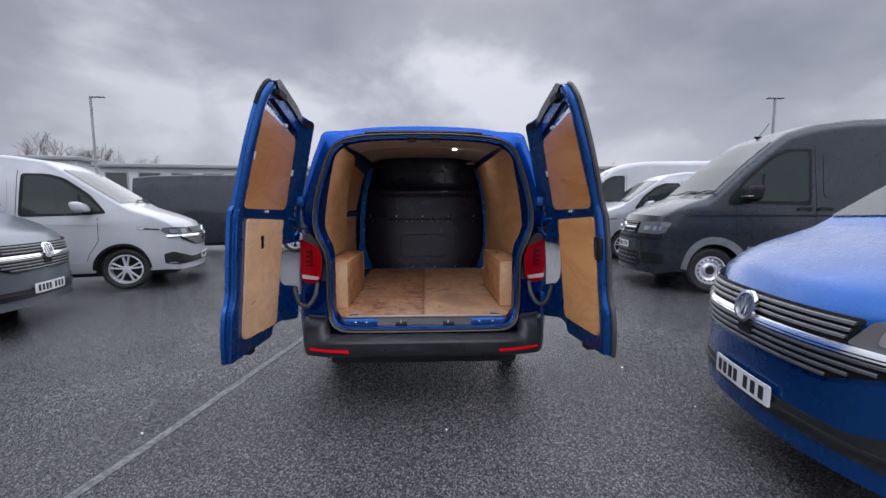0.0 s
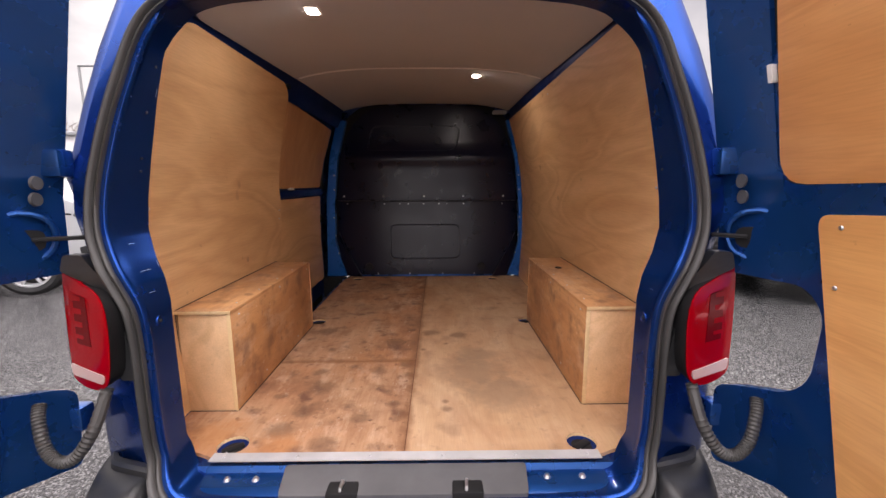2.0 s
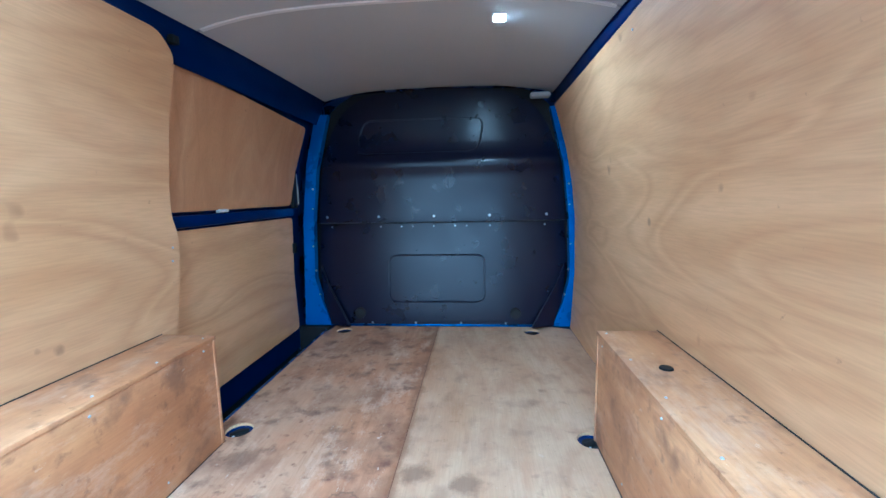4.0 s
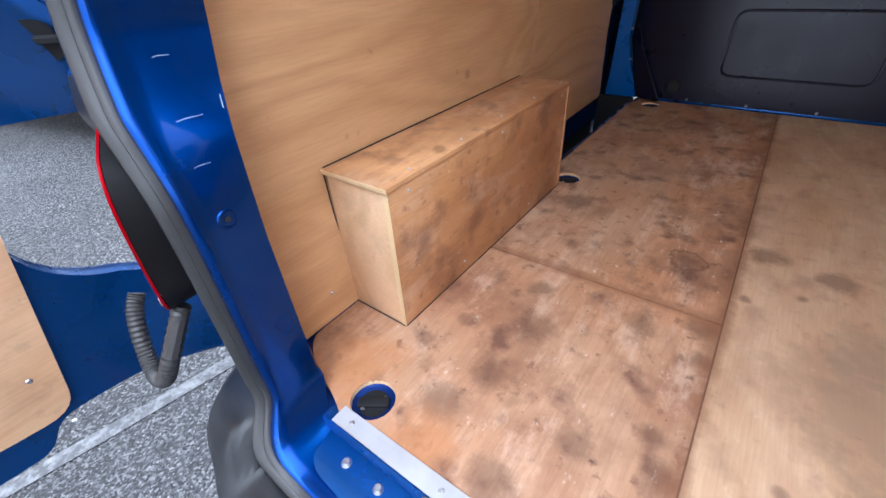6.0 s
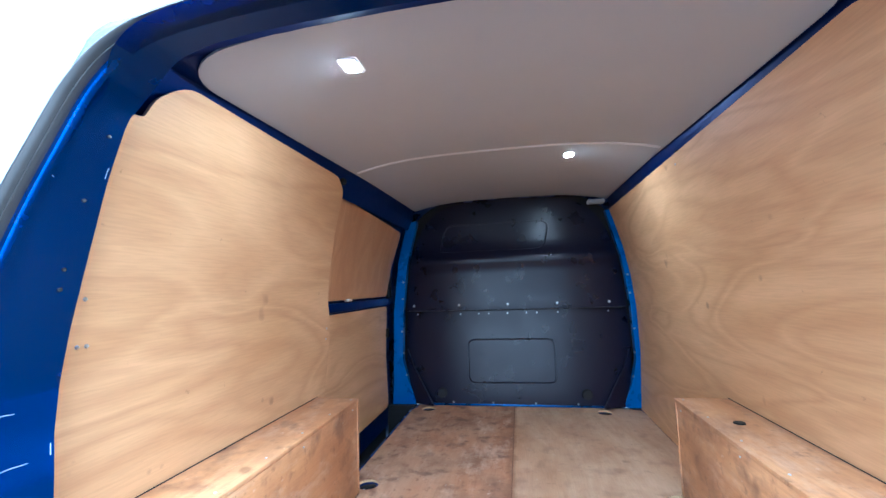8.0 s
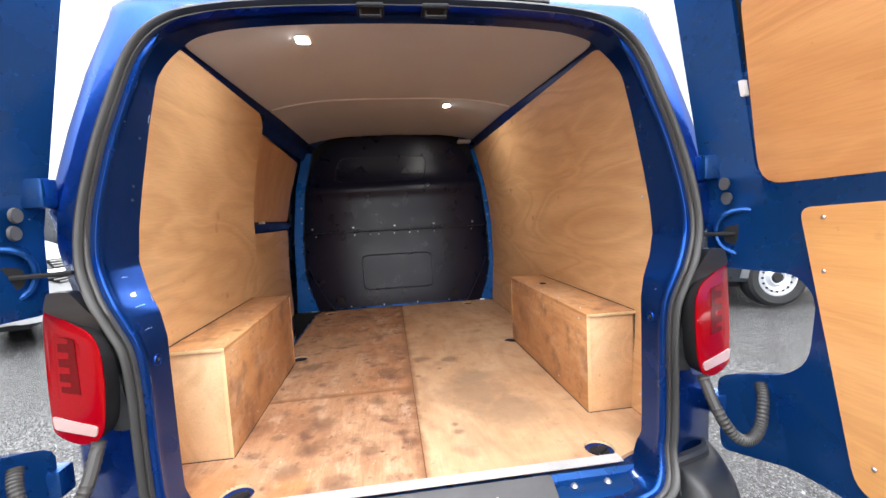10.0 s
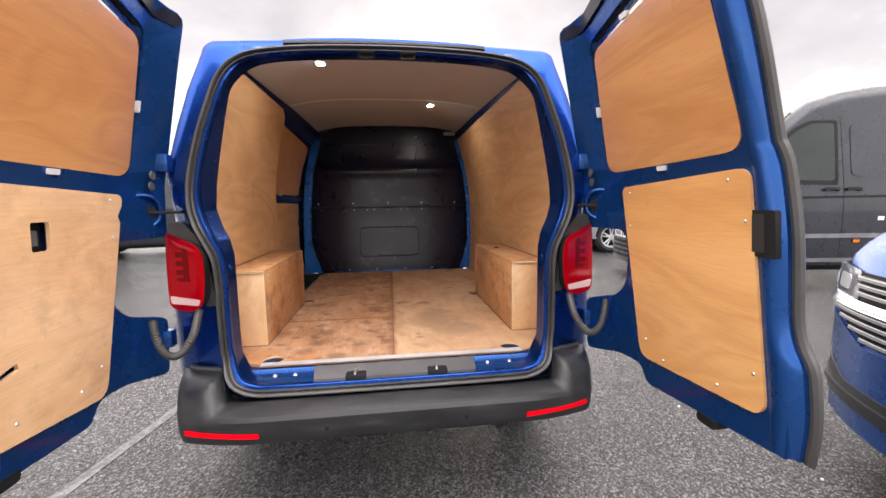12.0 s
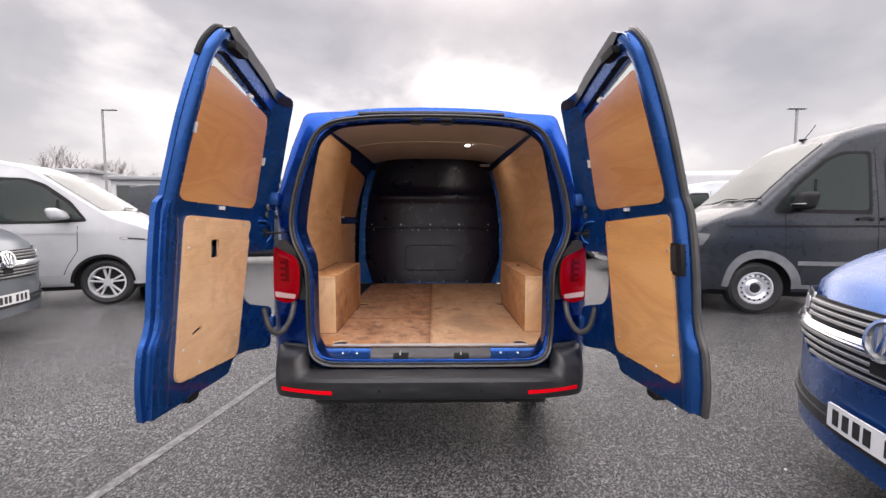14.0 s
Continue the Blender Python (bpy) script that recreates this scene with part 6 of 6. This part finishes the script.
# wheels and underside of the open van
for X in (0.0, -OPEN_VAN["base"]):
    for s in (-1, 1):
        w = wheel(OPEN_VAN, hero, X, s)
        w.matrix_basis = Matrix.Translation((0, AXLE, ground_z(AXLE + X))) @ Matrix.Rotation(math.pi / 2, 4, "Z") @ w.matrix_basis
part("underbody", boxes(((-0.72, 0.12, 0.24), (0.72, 4.3, 0.60)), bevel=0.03), DARK, hero, "black underbody")
part("rear_panel", boxes(((-0.86, -0.06, 0.42), (0.86, 0.02, 0.60)), bevel=0.01), DARK, hero)


# ---- rear doors, standing open ----
def door(s, xoff, name, label):
    """s: -1 for the door on the near side; measured as it stands open, u along y, v up."""
    root = thing(name, label, "van door", "rear doors")
    bend = [(0.6, 0.968), (1.40, 0.935), (1.44, 0.928), (1.95, 0.822), (2.14, 0.772)]
    X = lambda v: interp(v, bend) + xoff
    def turn_in(u, v):
        """The hinge side is a deep box that stands inwards."""
        k = max(0.0, min(1.0, (u + 0.095) / 0.095))
        return 0.066 * k * k * (3 - 2 * k)

    W = lambda off: (lambda u, v, d: (s * (X(v) + off - d - turn_in(u, v)), u, v))
    cuts = (0.8, 1.0, 1.2, 1.40, 1.42, 1.44, 1.6, 1.75, 1.9, 2.0)
    wide = 0.0 if s < 0 else 0.014
    free = [(-0.60, 2.14), (-0.68, 2.115), (-0.735, 2.04), (-0.75, 1.975), (-0.775, 1.865), (-0.793, 1.76), (-0.803, 1.65), (-0.814, 1.457), (-0.838, 1.44), (-0.845, 1.40), (-0.861, 1.25), (-0.872, 1.01),
            (-0.888, 0.955), (-0.915, 0.915), (-0.929, 0.785), (-0.914, 0.655)]
    if s > 0:
        free = [(u + (0.016 if 1.42 < v < 1.45 else 0.012 if 1.3 < v < 1.42 else 0.0), v) for u, v in free]
    free = [(u - wide, v + (0.02 if s > 0 and v < 0.7 else 0.0)) for u, v in free]
    rest = [(-0.35, 0.622), (-0.315, 0.685), (-0.20, 0.68), (-0.005, 0.645), (0.0, 0.88), (-0.15, 0.925), (-0.215, 0.985), (-0.235, 1.15), (-0.19, 1.20), (0.02, 1.205), (0.02, 1.5), (0.0, 2.03), (-0.26, 2.085)]
    outline = free + rest
    inner = [(u + (0.035 if 0.7 < v < 2.05 else 0.015), v) for u, v in free] + rest
    rad = [0.04, 0.03, 0.03, 0.03, 0.05, 0.05, 0.03, 0.006, 0.01, 0.03, 0.1, 0.03, 0.03, 0.04, 0.1, 0.008] + [0.03, 0.04, 0.05, 0.03, 0.04, 0.06, 0.05, 0.05, 0.04, 0.03, 0.05, 0.05, 0.2]
    win = rounded([(-0.09, 1.43), (-0.775, 1.445), (-0.690, 2.02), (-0.62, 2.045), (-0.105, 1.945)], [0.06, 0.07, 0.05, 0.05, 0.04], 4)
    low = [(-0.24, 1.35), (-0.74, 1.37), (-0.81, 0.78), (-0.44, 0.755), (-0.35, 0.95)] if s > 0 else [(-0.20, 1.34), (-0.66, 1.36), (-0.73, 0.78), (-0.40, 0.74), (-0.31, 0.85)]
    # inner pressing, with the window opening
    part("inner_frame", slab(rounded(inner, rad, 4), [win, rounded(low, 0.06, 4)], 0.04, W(0.050), cuts, (), 0.012), BLUE, root)
    part("outer_skin", slab(rounded(outline, rad, 4), [rounded([(-0.13, 1.47), (-0.75, 1.48), (-0.68, 2.03), (-0.14, 1.94)], 0.05, 4)], 0.020, W(0.052), cuts, (), 0.006), BLUE, root)
    part("window_glass", slab(win, [], 0.005, W(0.040), (1.5, 1.6, 1.75, 1.9)), TINT, root, "tinted door window")
    bm = bmesh.new()
    tube(bm, [W(0.03)(p[0], p[1], 0) for p in win], 0.009, 6, True)
    part("window_seal", bm, BLACKP, root, "black window rubber")
    # free edge: a broad pressed surface that rolls over to the outer skin
    near = [(0.60, -0.795), (0.74, -0.78), (1.37, -0.722), (1.40, -0.745), (1.465, -0.748), (1.75, -0.722), (1.966, -0.692), (2.02, -0.67), (2.14, -0.56)] if s < 0 else \
           [(0.60, -0.86), (0.76, -0.845), (1.39, -0.778), (1.42, -0.765), (1.465, -0.762), (1.75, -0.722), (1.99, -0.68), (2.02, -0.665), (2.14, -0.56)]
    bm = bmesh.new()
    rows = []
    roll = free if s > 0 else [(u + (0.022 if 1.2 < v < 1.45 else 0.016 if 0.9 < v <= 1.2 else 0.010 if v <= 0.9 else 0.0), v) for u, v in free]
    for u, v in fine(rounded(roll, rad[:16], 3)[5:], 0.03):
        v0 = max(v, 0.66)
        un = interp(v0, near) + 0.006
        rows.append([Vector(W(off)(un + (u - un) * q, v0 + (v - v0) * q, 0)) for q, off in ((0.0, 0.026), (0.10, 0.016), (0.28, 0.007), (0.5, 0.004), (0.66, 0.008), (0.80, 0.019), (0.90, 0.030), (0.97, 0.040), (1.0, 0.050))])
    loft(bm, rows)
    part("free_edge", bm, BLUE, root, "", 0.9)
    # dark flange along the sloping top
    part("top_flange", slab(rounded([(-0.022, 2.020), (-0.26, 2.084), (-0.615, 2.145), (-0.66, 2.12), (-0.60, 2.098), (-0.26, 2.035), (-0.022, 1.978)], 0.018, 4), [], 0.042, W(0.040), (), (-0.5, -0.4, -0.26, -0.15, -0.095, -0.07, -0.045, -0.02), 0.008), TOPDARK, root, "dark flange along the sloping top edge")
    bm = bmesh.new()
    tube(bm, [W(0.012)(-0.056 + 0.048 * math.cos(a), 1.305 + 0.062 * math.sin(a), 0) for a in np.linspace(0, math.tau, 21)[:-1]], 0.008, 8, True)
    part("stay_recess", bm, BLUE, root, "oval recess round the door stay")
    up = rounded([(-0.095, 1.430), (-0.772, 1.445), (-0.698, 1.970), (-0.130, 1.905)], [0.07, 0.07, 0.03, 0.05], 5)
    part("upper_panel", slab(up, [], 0.009, W(0.018), (1.5, 1.6, 1.7, 1.8, 1.9), (), 0.002), PLY_UP, root, "varnished orange plywood blank over the window")
    if s > 0:
        lo = rounded([(-0.205, 1.368), (-0.785, 1.400), (-0.857, 0.755), (-0.325, 0.724)], [0.03, 0.04, 0.05, 0.05], 5)
    else:
        lo = rounded([(-0.148, 1.365), (-0.712, 1.390), (-0.782, 0.738), (-0.285, 0.690)], [0.03, 0.04, 0.05, 0.05], 5)
    hole = []
    if s < 0:
        hole = [rounded([(-0.472, 1.205), (-0.534, 1.205), (-0.534, 1.285), (-0.472, 1.285)], 0.008, 2), [(-0.60, 0.912), (-0.675, 0.895), (-0.672, 0.912), (-0.605, 0.93)]]
    part("lower_panel", slab(lo, hole, 0.010, W(0.010), (0.8, 0.9, 1.0, 1.2), (), 0.002), PLY_DOOR if s < 0 else PLY_DOOR_R, root, "pale plywood lower door panel")
    part("panel_edge", slab(lo, hole, 0.003, W(0.013), (0.8, 0.9, 1.0, 1.2)), DARK, root)
    for u, v in ((-0.26, 1.345), (-0.72, 1.37), (-0.78, 1.26), (-0.26, 1.22), (-0.36, 0.80), (-0.46, 0.755), (-0.82, 0.86), (-0.70, 0.775)):
        u = u if s > 0 else u * 0.93 + 0.03
        bolt("screw", W(-0.001)(u, v, 0), (-s, 0, 0), 0.006, root)
    for u, v, du, dv in ((-0.44, 1.425, 0.020, 0.008), (-0.098, 1.68, 0.007, 0.02), (-0.36, 1.945, 0.022, 0.008)) + (((-0.735, 1.72, 0.006, 0.02),) if s < 0 else ()):
        part("clip", slab(rounded([(u - du, v - dv), (u + du, v - dv), (u + du, v + dv), (u - du, v + dv)], 0.003, 2), [], 0.012, W(0.014), (), (), 0.002), CLIP, root, "white plastic clip")
    if s < 0:
        part("latch", slab(rounded([(-0.465, 1.198), (-0.542, 1.198), (-0.542, 1.292), (-0.465, 1.292)], 0.008, 2), [], 0.01, W(0.040)), BLACKP, root, "black latch recess")
        part("lever", slab(rounded([(-0.49, 1.22), (-0.515, 1.22), (-0.515, 1.262), (-0.49, 1.262)], 0.004, 2), [], 0.014, W(0.032)), SILLP, root)
    else:
        part("lock_housing", slab(rounded([(-0.796, 1.172), (-0.868, 1.170), (-0.862, 1.290), (-0.792, 1.290)], 0.008, 2), [], 0.016, W(0.018), (), (), 0.004), BLACKP, root, "black lock housing")
        part("lock_slot", slab([(-0.803, 1.183), (-0.838, 1.183), (-0.834, 1.280), (-0.800, 1.280)], [], 0.004, W(0.003)), INK, root)
    bm = bmesh.new()
    if s > 0:
        tube(bm, [W(0.045)(u - 0.008, v, 0) for u, v in fine(rounded(free, rad[:16], 3)[4:], 0.05)], 0.013, 8)
        part("edge_seal", bm, RUBBER, root, "grey rubber edge seal")
    else:
        tube(bm, [W(0.040)(u - 0.002, v, 0) for u, v in fine(rounded(free, rad[:16], 3)[3:14], 0.04)], 0.011, 8)
        part("edge_seal", bm, BLACKP, root, "black rubber round the upper corner")
    # bottom catch and upper latch
    part("top_catch", slab(rounded([(-0.52, 2.05), (-0.63, 2.055), (-0.63, 2.085), (-0.52, 2.08)], 0.006, 2), [], 0.045, W(0.02), (), (), 0.006), BLACKP, root, "black upper latch")
    part("bottom_catch", slab(rounded([(-0.615, 0.622), (-0.69, 0.622), (-0.69, 0.652), (-0.615, 0.652)], 0.012, 2), [], 0.045, W(0.05), (), (), 0.010), BLACKP, root, "black rubber door catch")
    # door stay
    st = part("door_stay", slab(rounded([(-0.03, 1.27), (-0.08, 1.27), (-0.08, 1.325), (-0.03, 1.325)], 0.02, 3), [], 0.026, W(0.03), (), (), 0.01), BLACKP, root, "black door stay")
    bm = bmesh.new()
    tube(bm, [W(0.0)(-0.05, 1.30, 0), (s * 0.78, 0.03, 1.30)], 0.006, 6)
    part("stay_rod", bm, DARK, st, "thin black rod")
    for v in (1.40, 1.44):
        bm = bmesh.new()
        c = Vector(W(0.008)(-0.035, v, 0))
        bmesh.ops.create_cone(bm, cap_ends=True, segments=16, radius1=0.018, radius2=0.016, depth=0.006, matrix=Matrix.Translation(c) @ pose(0, 0, 0, 0, 90))
        part("plug", bm, SILLP, root, "round grey plug")
    # hinges
    for v in (1.49, 0.79):
        h = part("hinge", boxes((tuple(Vector((min(s * (X(v) - 0.075), s * (X(v) + 0.05)), -0.02, v - 0.035))), tuple(Vector((max(s * (X(v) - 0.075), s * (X(v) + 0.05)), 0.03, v + 0.035)))), bevel=0.008), BLUE, root, "blue door hinge")
        bm = bmesh.new()
        tube(bm, [(s * (X(v) - 0.02), 0.0, v - 0.06), (s * (X(v) - 0.02), 0.0, v + 0.06)], 0.012, 10)
        part("hinge_pin", bm, STEEL, h, "hinge pin")
    # cable hose between body and door
    pts = curve_pts([(s * 0.748, -0.09, 0.925), (s * 0.752, -0.14, 0.845), (s * 0.785, -0.16, 0.785), (s * 0.824, -0.165, 0.772), (s * 0.864, -0.155, 0.80), (s * 0.890, -0.135, 0.86), (s * 0.905, -0.112, 0.892)], 14)
    bm = bmesh.new()
    tube(bm, pts, 0.0155, 10, False, 0.86)
    part("cable_hose", bm, RUBBER, root, "grey corrugated cable hose")
    return root


TINT = material("tinted_door_glass", (0.30, 0.33, 0.34), 0.02)
TINT.node_tree.nodes["Principled BSDF"].inputs["Transmission Weight"].default_value = 1.0
door(-1, 0.008, "rear_door", "blue rear door standing open with plywood panels")
door(1, -0.028, "rear_door", "blue rear door standing open with plywood panels and rubber edge")


# ---- other vans in the yard ----
def stand(x, y, yaw):
    return pose(x, y, ground_z(y), 0, 0, yaw)


van("parked_van", "blue panel van facing in with chrome grille bars", BLUE, stand(2.77, -0.94, 169.0), trim=BLACKP)
van("parked_van", "grey panel van parked nose in", MIDGREY, stand(-5.38, 1.82, 13.3), trim=GREY)
van("parked_van", "white panel van with alloy wheels", WHITE, stand(-5.06, 4.58, 19.0))
van("parked_van", "long dark grey panel van behind the white one", GREY, stand(-3.75, 9.3, 12.0))
van("large_parked_van", "large dark grey high-roof van with steel wheels", GREY, stand(4.6, 4.08, 169.5), CR, False, GREY, group="high-roof vans")
van("parked_van", "silver panel van parked behind the tall van", SILVER, stand(5.0, 7.6, 169.0))
van("large_parked_van", "white high-roof van further down the row", WHITE, stand(5.2, 11.0, 169.0), CR, False, WHITE, group="high-roof vans")
van("parked_van", "dark grey panel van at the end of the row", GREY, stand(5.4, 14.4, 169.0))


# ---- lamp posts, buildings, trees and the far edge ----
def lamp_post(x, y, h, arm, double=False):
    root = thing("lamp_post", "thin grey steel yard lamp post", "lamp post", "yard lamps", pose(x, y, ground_z(y)))
    bm = bmesh.new()
    tube(bm, [(0, 0, 0), (0, 0, h * 0.5), (0, 0, h)], 0.07, 10)
    part("pole", bm, POSTM, root)
    part("base", boxes(((-0.15, -0.15, 0), (0.15, 0.15, 0.05)), bevel=0.01), POSTM, root)
    for s in ((-1, 1) if double else (1,)):
        part("lantern", boxes((tuple((min(0, s * arm), -0.12, h - 0.02)), tuple((max(0, s * arm), 0.12, h + 0.06))), bevel=0.03), POSTM, root, "flat grey lantern")


lamp_post(-21.3, 25.0, 8.1, 0.9)
lamp_post(18.7, 18.8, 6.9, 0.45, True)


def hall(name, label, lo, hi, yaw, wall, bands, nwin):
    """A low flat-roofed hall with a band of windows."""
    cx, cy = (lo[0] + hi[0]) / 2, (lo[1] + hi[1]) / 2
    root = thing(name, label, "building", "", pose(cx, cy, ground_z(cy), 0, 0, yaw))
    w, d, h = (hi[0] - lo[0]) / 2, (hi[1] - lo[1]) / 2, hi[2]
    part("wall", boxes(((-w, -d, 0), (w, d, h)), bevel=0.05), wall, root)
    part("roof", boxes(((-w - 0.4, -d - 0.4, h), (w + 0.4, d + 0.4, h + 0.35)), bevel=0.06), POSTM, root, "grey roof edge")
    for k in range(nwin):
        x0 = -w + (k + 0.15) * 2 * w / nwin
        x1 = -w + (k + 0.85) * 2 * w / nwin
        f = part("window", boxes(((x0, -d - 0.06, bands[0]), (x1, -d + 0.02, bands[1])), bevel=0.02), POSTM, root, "window frame")
        part("pane", boxes(((x0 + 0.1, -d - 0.08, bands[0] + 0.1), (x1 - 0.1, -d - 0.055, bands[1] - 0.1))), GLASS, f, "dark pane")
    return root


hall("sales_hall", "long low pale grey showroom with flat roof", (-29, 36, 0), (2, 50, 4.5), 8, CLAD, (1.5, 4.15), 12)
hall("showroom", "white block at the end of the showroom", (-35, 33, 0), (-30, 44, 5.0), 8, WHITECLAD, (1.0, 1.6), 2)
hall("warehouse", "low beige warehouse behind the parked vans", (14, 34, 0), (44, 48, 4.6), -10, CLAD2, (3.0, 3.8), 8)
hall("distant_building", "grey building far behind the yard", (-75, 55, 0), (-48, 65, 6.5), 20, CLAD, (2.0, 4.0), 6)


def bare_tree(x, y, h, seed):
    r = random.Random(seed)
    root = thing("bare_tree", "leafless winter tree with fine twigs", "tree", "bare trees", pose(x, y, ground_z(y)))
    limbs, twigs = bmesh.new(), bmesh.new()

    def grow(p, d, ln, rad, depth):
        q = p + d * ln
        mid = p + d * ln * 0.5 + Vector((r.uniform(-1, 1), r.uniform(-1, 1), 0)) * ln * 0.06
        tube(limbs if depth < 3 else twigs, [p, mid, q], rad, 5 if depth < 3 else 3)
        if depth >= 6:
            return
        for _ in range(3 if depth < 4 else 2):
            a = Vector((r.uniform(-1, 1), r.uniform(-1, 1), r.uniform(-0.1, 0.9))).normalized()
            nd = (d * 0.95 + a * 0.75).normalized()
            grow(p + d * ln * r.uniform(0.65, 1.0), nd, ln * r.uniform(0.62, 0.82), rad * 0.58, depth + 1)

    grow(Vector((0, 0, 0)), Vector((r.uniform(-0.05, 0.05), 0, 1)), h * 0.27, h * 0.022, 0)
    part("trunk", limbs, BARK, root)
    part("crown", twigs, BARK, root, "fine bare twigs")


for x, y, h, sd in ((-46, 50, 13.0, 3), (-43, 54, 12.5, 8), (-39.0, 55, 10.5, 5), (-56, 50, 11, 12)):
    bare_tree(x, y, h, sd)


def far_edge():
    bm = bmesh.new()
    rows = []
    for k in range(121):
        a = k / 120 * math.tau
        R = 230
        h = 7 + 5 * noise.noise((math.cos(a) * 3, math.sin(a) * 3, 1.0)) + 2.5 * noise.noise((math.cos(a) * 22, math.sin(a) * 22, 4.0)) + interp(math.atan2(math.cos(a), math.sin(a)), [(-2.6, 0), (-1.6, 16), (-0.85, 19), (-0.70, 3), (0.5, 0)])
        rows.append([(math.cos(a) * R, math.sin(a) * R, -0.5), (math.cos(a) * R, math.sin(a) * R, max(3, h))])
    loft(bm, rows)
    tagged(part("backdrop", bm, HILL), "dark line of far winter woods round the yard", "backdrop", kind="structure")


far_edge()


# a few pale pebbles on the asphalt
def pebble(x, y, r, seed):
    rr = random.Random(seed)
    bm = bmesh.new()
    bmesh.ops.create_icosphere(bm, subdivisions=2, radius=r, matrix=pose(x, y, ground_z(y) + r * 0.5))
    for v in bm.verts:
        v.co += Vector((rr.uniform(-1, 1), rr.uniform(-1, 1), rr.uniform(-0.6, 0.3))) * r * 0.18
    tagged(part("pebble", bm, CLIP), "small pale pebble lying on the asphalt", "pebble", "pebbles")


for k, (x, y) in enumerate(((0.14, -0.42), (-1.82, -0.38), (1.96, -0.20), (1.76, 0.50))):
    pebble(x, y, 0.007, k)
